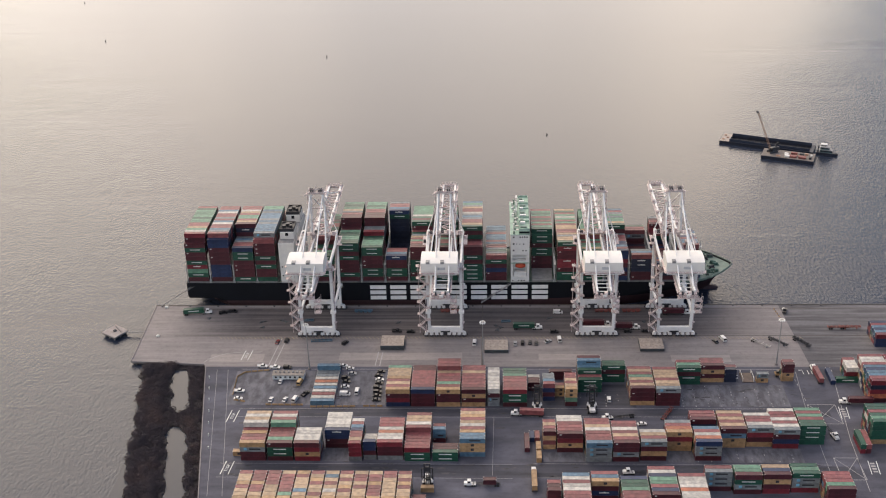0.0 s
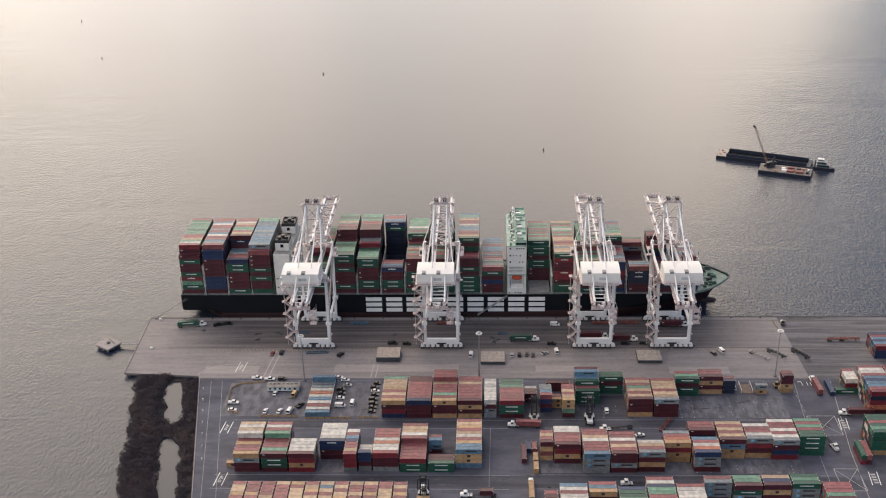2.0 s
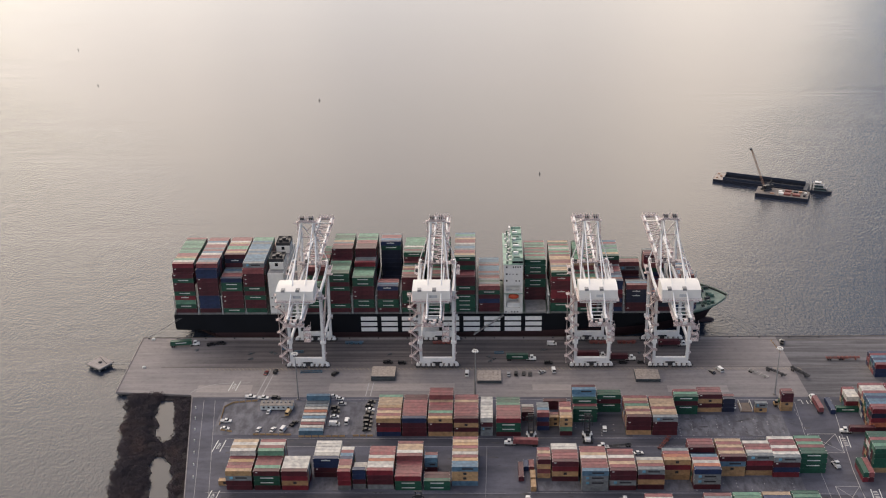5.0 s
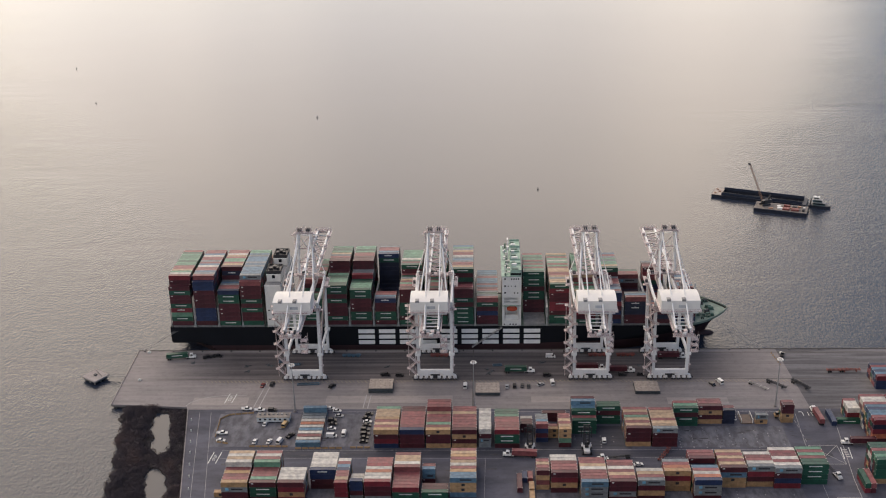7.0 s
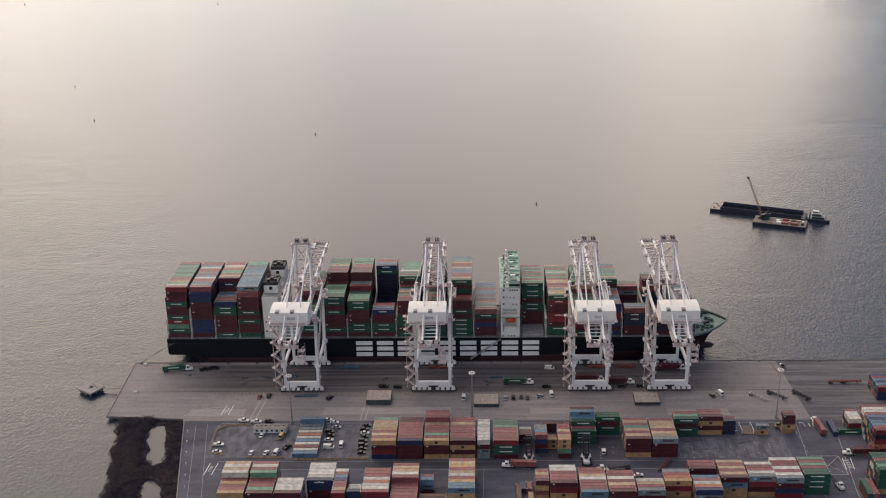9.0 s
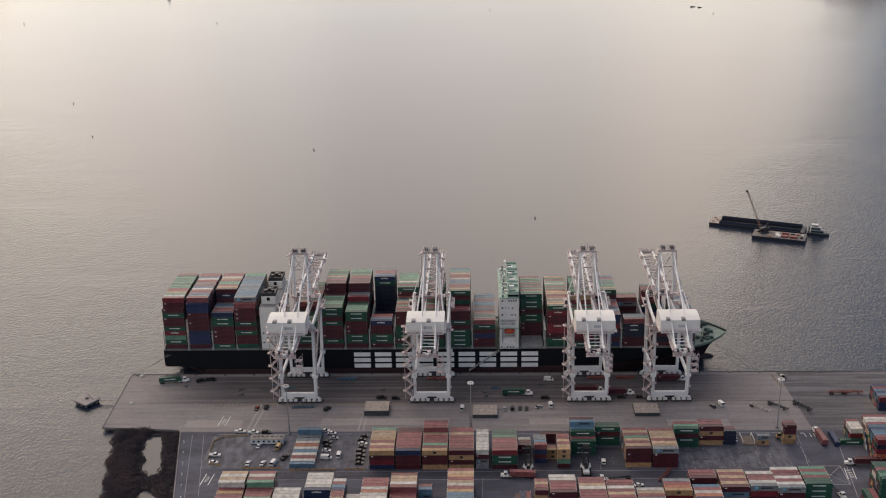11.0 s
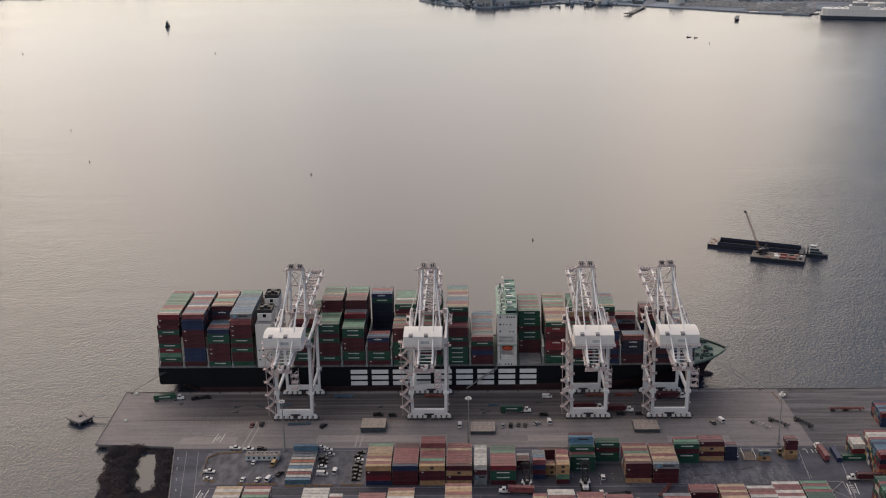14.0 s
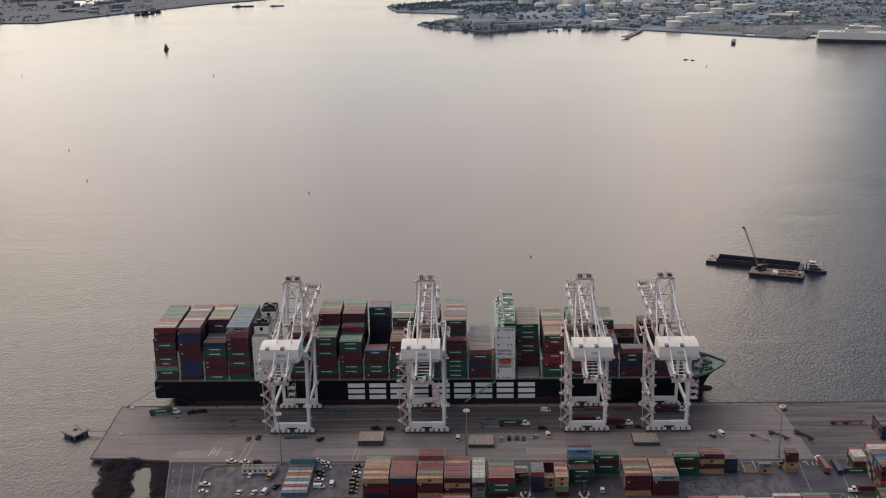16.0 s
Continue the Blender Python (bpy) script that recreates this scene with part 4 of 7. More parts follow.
R4_FACE = ("mtem", "tmbm", "mgem", "mmtm", "mtem", "eeem", "mgem", "mtmr", "geer", "mmmg")
for k, (row, face) in enumerate(zip(R4, R4_FACE)):
    tops, far = row.split()
    column(234.3 + 12.97 * k, float(far) - len(tops) * 2.53, L40, face, tops, group="yard containers in the front row", h=2.7)
column(227.4, -180.0, L20, "mmm", "mmp", group="yard containers in the front row")
for spec in ((393.6, -100.0, L40, "rnrom", "ppllblpwwp"), (387.4, -79.9, L20, "wrr", "pwwp"), (406.4, -100.0, L40, "mbrmm", "ppppblpwrr"), (412.6, -47.0, L40, "rbb", "llblrb"),
             (419.2, -100.0, L40, "mgmm", "ppggpwpp"), (384.0, -134.6, L40, "ggggt", "gggpgg"), (396.9, -134.6, L40, "ggmgg", "gpgggp"), (409.8, -134.6, L40, "gmmg", "gppg"), (425.4, -47.0, L40, "rbb", "lblrbl")):
    column(*spec, group="yard containers at the far end")
# boxes that stand lengthwise to the others
for colour, x, y, length, z in (("m", 219.4, -136.0, L40, 0), ("t", 224.9, -139.6, L20, 0), ("b", 221.9, -131, L20, 0), ("p", 224.5, -131, L20, 0), ("t", 224.9, -147.0, L20, 0),
                                ("r", 378.6, -136.0, L40, 0), ("m", 381.2, -136.0, L40, 0), ("g", 378.6, -136.0, L40, 2.63), ("p", 381.2, -136.0, L40, 2.63),
                                ("b", 380.2, -77.8, L40, 0), ("t", 229.0, -176.0, L40, 0)):
    container(colour, length, 2.62, pose(x, y, z, 0, 0, 90), "single yard containers", False, "standing lengthwise in the yard")
container("g", L40, 2.62, pose(388.3, -80.9, 0), "single yard containers", True, "standing alone on the asphalt")
# low line of cabins and stores by the car park
for k, c in enumerate("lwpwlwoweelb"):
    container(c, L40, 2.62, pose(114.6, -102.1 + 2.9 * k, 0), "site cabins", False, "beside the car park")
    if k == 10:
        container("l", L40, 2.62, pose(114.6, -102.1 + 2.9 * k, 2.63), "site cabins", False, "beside the car park")

# stacks on the ship: bays from the stern to the bow
SMIX = "mmmmmggggppbbner"
BAYS = (
    (21.3, "mgmmgragm|rm", "mrwgyppagggggagpgg", "9bbbbbbbbbbbbbbb99"),
    (35.4, "bbmmmmbbbm|pm", "bpelppwlpeppwlppee", "abbbbbbbbbbbbbbb99"),
    (49.4, "bggmmmmg|mnm", "eppelelypagpywppge", "888888bbbbbbbbbb99"),
    (62.6, "pmmmgmgmmg", "pellllelelllelagyy", "abbbbbbbbbbbbbbb99"),
    (97.6, "ggmggm", "gggmggpgmggppgmggg", "666666888888888888"),
    (112.0, "ggmgmmmgm|mm", "gggagggmmmmpeyaggg", "999999999bbbbbbbbb"),
    (126.0, "ggmmmggm|rgm", "gagaggeeemmmrpggag", "888888999bbbbbbbbb"),
    (140.2, "bmmggm|bgnnnnnn", "plprllnnnnnnnelppe", "6666333333333bbbbb"),
    (154.6, "mmmgggmg|gm", "pmpgpyegpgmgwaggag", "888888888aaaaaaaaa"),
    (169.8, "mgmmgmgg", "pgppgmgpwglepgaggp", "888888888aaaaaaaaa"),
    (184.8, "mmgmgggg|gmg", "pppmgyppelewrpyeal", "8888bbbbbbbbbbbbbb"),
    (199.0, "pgmbmm", "pegepmlplllpelplll", "666666666666665555"),
    (226.2, "ggmggmmm|g", "mmmmmmgpgpgpgpagapp", "000000899999999999"),
    (240.6, "grmmrrmgg", "gyyeyppyypapgwgpgy", "999999999999999999"),
    (255.0, "ggmgrmg", "gyggpgyagggaggaggg", "777777999999999999"),
    (269.6, "bbrmbmb", "bplbbpppegyagegeplb", "777777777999999999"),
    (283.8, "pnnnmmg", "plelbpmnnmmmmnmppg", "666222222222222555"),
    (298.2, "bmnm", "mpbmmmbmmbmpbmmpme", "444444222222227777"),
    (312.4, "mbmb", "mbmbpllpbwlbpwpel"[:12], "444466666666"),
)
for x, face, tops, tiers in BAYS:
    nr = min(18, int(2 * (min(hull_half(x + 12.2, DECK), 22.9) - 0.1) / 2.53)) if x > 300 else 18
    y0 = MID - nr * 2.53 / 2
    tops, tiers = tops[:nr], tiers[:nr]
    tops = tops.replace(".", "m")
    column(x, y0, L40, face or "m", tops, tiers, "containers on the ship", 2.78, BASE, "nnnnb" if x == 140.2 else SMIX, 5, "stacked on the ship's deck")


for where, boxes in LOOSE.items():
    keys = sorted(PAINT)
    verts, faces, slots, base = [], [], [], 0
    for colour, length, height, m in boxes:
        me = box_mesh(colour, length, height)
        co = np.empty(len(me.vertices) * 3)
        me.vertices.foreach_get("co", co)
        verts.append(co.reshape(-1, 3) + np.array(m.translation))
        for f in me.polygons:
            faces.append([base + q for q in f.vertices])
            slots.append(keys.index(colour) if f.material_index == 0 else len(keys))
        base += len(me.vertices)
    me = bpy.data.meshes.new("container_stacks")
    me.from_pydata(np.concatenate(verts).tolist(), [], faces)
    for k in keys:
        me.materials.append(PAINT[k])
    me.materials.append(casting)
    me.polygons.foreach_set("material_index", slots)
    me.update()
    tagged(new("container_stacks", me), "mixed red, tan, green, blue and white containers " + where, "container stacks", "", "stuff")

# ---- ship-to-shore cranes ----
brace_tan = painted("brace_rust_tan", (0.44, 0.35, 0.31), 0.6, 0.8, (0.2, 0.09, 0.06), 0.05, scale=0.4)
def add_profile_x(bm, pts, y0, y1):
    """Extrude an outline in x and z along y."""
    lo, hi = [bm.verts.new((x, y0, z)) for x, z in pts], [bm.verts.new((x, y1, z)) for x, z in pts]
    bm.faces.new(lo)
    bm.faces.new(hi[::-1])
    for a in range(len(pts)):
        b2 = (a + 1) % len(pts)
        bm.faces.new((lo[b2], lo[a], hi[a], hi[b2]))


def sts_crane(cx, hx0, hx1):
    """White gantry crane: portal on two rails, machinery house, lowered lattice boom over the ship, A-frame and stays. Local x along the quay, y out over the water."""
    c = thing("gantry_crane", pose(cx, 0, 0), "tall white steel ship-to-shore gantry crane with its boom lowered", "crane", "quay cranes")
    YL, YW, ZG = -35.0, -4.5, 45.0
    for y in (YL, YW):
        bm = bmesh.new()
        add_box(bm, -9.8, 9.8, y - 0.8, y + 0.8, 3.7, 6.2, bevel=0.12)
        part("sill_beam", bm, crane_white, c)
        for s in (-1, 1):
            bm = bmesh.new()
            add_profile_x(bm, [(s * 6.5 - 4.6, 2.7), (s * 6.5 + 4.6, 2.7), (s * 6.5 + 3.5, 3.3), (s * 6.5 + 0.9, 3.95), (s * 6.5 - 0.9, 3.95), (s * 6.5 - 3.5, 3.3)], y - 0.85, y + 0.85)
            part("equaliser_beam", bm, crane_white, c)
            for o in (2.1, 5.0, 7.9, 10.8):
                bm = bmesh.new()
                add_profile_x(bm, [(s * o - 1.1, 0.85), (s * o + 1.1, 0.85), (s * o + 0.95, 1.8), (s * o + 0.45, 2.8), (s * o - 0.45, 2.8), (s * o - 0.95, 1.8)], y - 0.8, y + 0.8)
                add_box(bm, s * o - 0.45, s * o + 0.45, y - 1.2, y + 1.2, 1.2, 2.1)
                bog = part("bogie", bm, crane_white, c, "scuffed white wheel bogie")
                for k in (-0.65, 0.65):
                    bm = bmesh.new()
                    add_beam(bm, (s * o + k, y - 0.85, 0.56), (s * o + k, y + 0.85, 0.56), 1.1, 1.1, 12)
                    part("wheel", bm, dark_steel, bog)
            bm = bmesh.new()
            add_box(bm, s * 12.5 - 0.35, s * 12.5 + 0.35, y - 0.4, y + 0.4, 0.9, 1.8)
            part("buffer", bm, dark_steel, c)
        bm = bmesh.new()
        add_box(bm, -1.2, 1.2, y - 1.3, y - 0.8, 1.5, 3.4)
        add_box(bm, -2.6, 2.6, y - 0.95, y - 0.7, 2.9, 3.68)
        part("drive_cabinet", bm, dark_steel, c)
    # legs
    for s in (-1, 1):
        for y, top in ((YL, 47.5), (YW, 52.0)):
            bm = bmesh.new()
            add_beam(bm, (s * 9.0, y, 5.9), (s * 9.6, y, top), 1.7, 1.5)
            part("leg", bm, crane_white, c)
        bm = bmesh.new()
        add_beam(bm, (s * 9.2, YL, 16.0), (s * 9.2, YW, 16.0), 1.3, 1.6)
        part("portal_beam", bm, crane_white, c)
        bm = bmesh.new()
        add_beam(bm, (s * 9.3, YL + 0.6, 17.5), (s * 9.5, YW - 0.6, 44.0), 1.1, 1.1, 8)
        part("diagonal_brace", bm, brace_tan, c, "rust-streaked tan diagonal brace")
        bm = bmesh.new()
        add_beam(bm, (s * 9.55, YL, 46.4), (s * 9.6, YW, 46.4), 1.2, 1.5)
        part("upper_side_beam", bm, crane_white, c)
    for y, z in ((YL, 46.5), (YW, 50.2)):
        bm = bmesh.new()
        add_box(bm, -10.4, 10.4, y - 0.8, y + 0.8, z - 0.7, z + 0.7, bevel=0.1)
        part("cross_beam", bm, crane_rusty if y == YW else crane_white, c)
    # railed service platforms, winches and cabinets round the head of the portal
    for x0, x1, y0, y1, z in ((-10.8, -5.2, -8.6, -5.4, 51.0), (5.2, 10.8, -8.6, -5.4, 51.0), (-4.0, 4.0, -8.4, -5.4, 51.6), (-12.6, -10.6, -14.0, -3.0, 47.4), (10.6, 12.6, -14.0, -3.0, 47.4)):
        bm = bmesh.new()
        add_box(bm, x0, x1, y0, y1, z, z + 0.15)
        deck = part("service_platform", bm, crane_rusty, c)
        for k in range(5):
            bm = bmesh.new()
            if x1 - x0 > y1 - y0:
                x = x0 + (x1 - x0) * k / 4
                add_box(bm, x - 0.07, x + 0.07, y0 - 0.07, y0 + 0.07, z + 0.15, z + 1.3)
            else:
                y2 = y0 + (y1 - y0) * k / 4
                xo = x0 if x0 < 0 else x1
                add_box(bm, xo - 0.07, xo + 0.07, y2 - 0.07, y2 + 0.07, z + 0.15, z + 1.3)
            part("rail_post", bm, crane_rusty, deck)
        bm = bmesh.new()
        if x1 - x0 > y1 - y0:
            add_box(bm, x0, x1, y0 - 0.05, y0 + 0.05, z + 1.2, z + 1.32)
        else:
            xo = x0 if x0 < 0 else x1
            add_box(bm, xo - 0.05, xo + 0.05, y0, y1, z + 1.2, z + 1.32)
        part("hand_rail", bm, crane_rusty, deck)
    for x, y, z, w in ((-8.0, -7.2, 51.15, 0.9), (8.2, -7.0, 51.15, 0.8), (-1.6, -7.0, 51.75, 0.8), (1.8, -7.0, 51.75, 0.7), (-11.5, -11.0, 47.55, 0.7), (11.5, -6.0, 47.55, 0.7)):
        bm = bmesh.new()
        add_box(bm, x - w, x + w, y - 0.7, y + 0.7, z, z + 1.7, bevel=0.08)
        part("winch_cabinet", bm, dark_steel if x < 0 else crane_rusty, c)
    # stair tower on the landside leg
    for k in range(11):
        bm = bmesh.new()
        z = 4.5 + k * 3.8
        xa, xb = (-13.6, -10.0) if k % 2 else (-10.2, -14.0)
        add_beam(bm, (xa, YL - 2.4, z), (xb, YL - 2.4, z + 3.8), 1.2, 0.22)
        for q in (-0.65, 0.65):
            add_beam(bm, (xa, YL - 2.4 + q, z + 1.1), (xb, YL - 2.4 + q, z + 4.9), 0.16)
            add_beam(bm, (xa, YL - 2.4 + q, z), (xb, YL - 2.4 + q, z + 3.8), 0.14, 0.4)
        part("stair_flight", bm, crane_rusty, c, "steel stair flight with rust-red rails")
        bm = bmesh.new()
        x0, x1 = (-15.2, -13.2) if k % 2 == 0 else (-10.6, -8.0)
        add_box(bm, x0, x1, YL - 3.4, YL - 0.6, z + 3.65, z + 3.85)
        landing = part("stair_landing", bm, crane_rusty, c)
        for xq in (x0, x1):
            bm = bmesh.new()
            add_box(bm, xq - 0.08, xq + 0.08, YL - 3.4, YL - 3.24, z + 3.85, z + 5.1)
            part("rail_post", bm, crane_rusty, landing)
        for zz in (4.4, 5.0):
            bm = bmesh.new()
            add_box(bm, x0, x1, YL - 3.52, YL - 3.4, z + zz, z + zz + 0.12)
            part("hand_rail", bm, crane_rusty, landing)
        if k % 3 == 1:
            bm = bmesh.new()
            add_box(bm, -10.9, -10.0, YL - 1.4, YL - 0.4, z + 0.5, z + 2.3, bevel=0.06)
            part("switch_box", bm, dark_steel, c)
    for x in (-14.2, -10.6):
        bm = bmesh.new()
        add_beam(bm, (x, YL - 1.0, 3.0), (x, YL - 1.0, 46.5), 0.3)
        part("stair_post", bm, crane_rusty, c)
    # cable tray and ladder on the other landside leg, lamps under the girders
    bm = bmesh.new()
    add_beam(bm, (10.1, YL - 0.2, 5.0), (10.6, YL - 0.2, 46.0), 0.35, 0.5)
    for k in range(6):
        add_box(bm, 9.6, 11.0, YL - 1.0, YL + 0.3, 9 + k * 6.5, 9.4 + k * 6.5)
    part("cable_tray", bm, crane_rusty, c)
    for s in (-1, 1):
        for y in (YL, YW):
            bm = bmesh.new()
            add_box(bm, s * 9.3 - 1.5, s * 9.3 + 1.5, y - 1.3, y + 1.3, 15.2, 16.8, bevel=0.1)
            part("leg_joint", bm, crane_white, c)
            bm = bmesh.new()
            add_box(bm, s * 9.6 - 1.7, s * 9.6 + 1.7, y - 1.5, y + 1.5, 42.8, 44.6, bevel=0.1)
            add_box(bm, s * 11.6 - 0.8, s * 11.6 + 0.8, y - 1.2, y + 1.2, 43.0, 43.2)
            part("leg_head", bm, crane_rusty, c)
    # girders from the back reach to the hinge, machinery house upon them
    for s in (-1, 1):
        bm = bmesh.new()
        add_box(bm, s * 3.6 - 0.5, s * 3.6 + 0.5, -66.0, 0.5, ZG - 1.2, ZG + 1.6, bevel=0.08)
        gird = part("main_girder", bm, crane_white, c)
        bm = bmesh.new()
        add_box(bm, s * 4.9 - 0.4, s * 4.9 + 0.4, -67.0, 0.0, ZG + 0.1, ZG + 0.2)
        for k in range(17):
            add_box(bm, s * 5.3 - 0.05, s * 5.3 + 0.05, -67 + k * 4.1, -66.9 + k * 4.1, ZG + 0.2, ZG + 1.3)
        for zz in (0.75, 1.25):
            add_box(bm, s * 5.3 - 0.05, s * 5.3 + 0.05, -67.0, 0, ZG + zz, ZG + zz + 0.08)
        part("walkway", bm, crane_rusty, gird, "railed walkway along the girder")
    for k in range(5):
        bm = bmesh.new()
        add_beam(bm, (-3.6, -65.2 + k * 4.1, ZG + 0.6), (3.6, -65.2 + k * 4.1, ZG + 0.6), 0.5, 0.5, 8)
        part("girder_tie", bm, crane_white, c)
    bm = bmesh.new()
    add_box(bm, -5.4, 5.4, -68.5, -65.8, ZG - 1.6, ZG - 1.3)
    for x, w, h in ((-4.2, 1.6, 2.0), (-1.6, 1.2, 1.4), (0.8, 1.9, 2.4), (3.6, 1.8, 1.8)):
        add_box(bm, x - w / 2, x + w / 2, -68.0, -66.2, ZG - 1.3, ZG - 1.3 + h, bevel=0.08)
    add_box(bm, -5.6, -4.6, -67, -56, ZG + 0.0, ZG + 0.3)
    part("rope_station", bm, crane_rusty, c, "rope sheaves and gear at the girder's end")
    for x, w, h in ((-5.0, 0.9, 1.5), (-2.9, 0.8, 2.4), (-0.4, 0.7, 1.2), (2.2, 0.9, 2.9), (4.9, 0.8, 1.7)):
        bm = bmesh.new()
        add_beam(bm, (x - w / 2, -67.1, ZG - 0.4 + h * 0.4), (x + w / 2, -67.1, ZG - 0.4 + h * 0.4), h * 0.8, h * 0.8, 12)
        part("rope_sheave", bm, dark_steel, c)
    bm = bmesh.new()
    for k in range(9):
        add_box(bm, -5.6 + k * 1.4 - 0.06, -5.6 + k * 1.4 + 0.06, -69.2, -69.08, ZG - 1.6, ZG - 0.3)
    for zz in (-0.9, -0.35):
        add_box(bm, -5.7, 5.7, -69.2, -69.08, ZG + zz, ZG + zz + 0.12)
    add_box(bm, -5.7, 5.7, -69.3, -68.4, ZG - 1.75, ZG - 1.61)
    part("end_rail", bm, crane_rusty, c)
    bm = bmesh.new()
    add_box(bm, -0.9, 0.9, -68.9, -68.4, ZG - 1.2, ZG + 0.5)
    part("floodlight", bm, lamp_glass, c)
    for k in range(3):
        z = ZG - 12.0 + k * 3.4
        bm = bmesh.new()
        add_box(bm, 4.6, 8.0, -66.5, -63.0, z, z + 0.2)
        part("access_platform", bm, crane_rusty, c)
        for q in (4.6, 8.0):
            for w in (-66.5, -63.0):
                bm = bmesh.new()
                add_box(bm, q - 0.08, q + 0.08, w - 0.08, w + 0.08, z + 0.2, z + 3.4)
                part("access_post", bm, crane_rusty, c)
        bm = bmesh.new()
        add_beam(bm, (4.7, -66.4, z + 0.25), (7.9, -66.4, z + 3.5), 0.6, 0.14)
        part("access_stair", bm, crane_rusty, c)
    # machinery house with a shallow curved roof
    hy0, hy1, hz0, hz1 = -50.0, -35.8, 48.8, 54.2
    bm = bmesh.new()
    rise = [(hy0, hz0), (hy1, hz0)] + [(hy1 + (hy0 - hy1) * k / 8, hz1 + 1.3 * math.sin(math.pi * (k + 0.6) / 9.2)) for k in range(9)]
    add_profile(bm, rise, hx0, hx1)
    mh = part("machinery_house", bm, house_white, c, "white sheet-metal machinery house with a curved roof")
    bm = bmesh.new()
    add_box(bm, hx0 - 0.9, hx1 + 0.9, hy0 - 1.0, hy1 + 0.6, hz0 - 0.5, hz0 - 0.02)
    for q in range(12):
        xx = hx0 - 0.8 + q * (hx1 - hx0 + 1.6) / 11
        add_box(bm, xx - 0.05, xx + 0.05, hy0 - 0.95, hy0 - 0.85, hz0, hz0 + 1.1)
    add_box(bm, hx0 - 0.9, hx1 + 0.9, hy0 - 0.95, hy0 - 0.87, hz0 + 1.0, hz0 + 1.1)
    part("platform", bm, crane_rusty, mh)
    for yy in (hy0 + 1.5, hy1 - 1.5):
        bm = bmesh.new()
        add_box(bm, hx0 + 0.5, hx1 - 0.5, yy - 0.4, yy + 0.4, ZG + 1.6, hz0 - 0.5)
        part("house_support", bm, crane_white, mh)
    for x in (hx0 + 3.8, hx0 + 11.6):
        bm = bmesh.new()
        add_box(bm, x - 1.0, x + 1.0, hy0 - 0.02, hy0 + 2.6, hz1 - 0.2, hz1 + 1.05)
        part("roof_vent", bm, grey_steel, mh)
    bm = bmesh.new()
    add_box(bm, hx0 + 9.0, hx0 + 13.2, hy0 - 0.07, hy0 + 0.05, hz0 + 1.6, hz0 + 3.2)
    part("sign_plate", bm, painted("plate_grey", (0.4, 0.42, 0.44), 0.5, 0.1), mh)
    # A-frame
    ZA, YA = 76.2, -5.2
    for s in (-1, 1):
        bm = bmesh.new()
        add_beam(bm, (s * 4.6, YW, 51.5), (s * 3.4, YA, ZA), 1.45, 1.35)
        part("mast", bm, crane_white, c)
        bm = bmesh.new()
        add_beam(bm, (s * 10.2, YW, 51.5), (s * 3.9, YA, ZA - 6), 0.5, 0.5, 6)
        part("mast_brace", bm, crane_white, c)
        bm = bmesh.new()
        add_beam(bm, (s * 3.5, YA, ZA - 1), (s * 3.6, -62.0, ZG + 1.6), 0.75, 0.75, 6)
        part("back_stay", bm, crane_white, c)
        bm = bmesh.new()
        add_beam(bm, (s * 4.2, YA - 0.4, ZA - 9), (s * 7.6, YL, 47.5), 0.8, 0.8, 6)
        part("back_leg", bm, crane_white, c)
        bm = bmesh.new()
        add_beam(bm, (s * 10.0, YL, 47.5), (s * 10.2, YW, 51.8), 0.6, 0.6, 6)
        part("head_strut", bm, crane_white, c)
    bm = bmesh.new()
    add_box(bm, -4.8, 4.8, YA - 0.9, YA + 0.9, ZA - 0.6, ZA + 0.3)
    for x in (-2.4, 2.4):
        add_box(bm, x - 1.4, x + 1.4, YA - 1.3, YA + 1.3, ZA + 0.3, ZA + 1.1)
    for x in (-5.2, 5.2):
        add_box(bm, x - 0.7, x + 0.7, YA - 1.2, YA + 1.2, ZA - 0.5, ZA - 0.35)
        add_box(bm, x - 0.05, x + 0.05, YA - 1.2, YA + 1.2, ZA + 0.6, ZA + 0.7)
    add_beam(bm, (0, YA, ZA + 0.3), (0, YA, ZA + 4.6), 0.2)
    for x in (-4.0, -0.9, 0.9, 4.0):
        add_beam(bm, (x, YA - 1.2, ZA - 0.4), (x, YA - 1.2, ZA + 3.0), 0.18)
        add_beam(bm, (x, YA - 1.2, ZA + 3.0), (x, YA + 1.2, ZA + 3.0), 0.18)
        add_beam(bm, (x, YA + 1.2, ZA - 0.4), (x, YA + 1.2, ZA + 3.0), 0.18)
    add_box(bm, -4.1, 4.1, YA - 1.3, YA - 1.15, ZA + 2.6, ZA + 2.75)
    add_beam(bm, (-4.4, YA, ZA - 0.6), (-7.4, YA - 0.4, ZA - 1.4), 0.3)
    add_beam(bm, (-4.4, YA, ZA - 3.0), (-6.6, YA - 0.4, ZA - 1.4), 0.2)
    part("mast_head", bm, crane_rusty, c, "rope sheaves on the mast head")
    for x in (-3.0, -1.8, 1.8, 3.0):
        for q in (-0.9, 0.9):
            bm = bmesh.new()
            add_beam(bm, (x - 0.35, YA + q, ZA + 1.75), (x + 0.35, YA + q, ZA + 1.75), 1.6, 1.6, 12)
            part("sheave", bm, dark_steel, c)
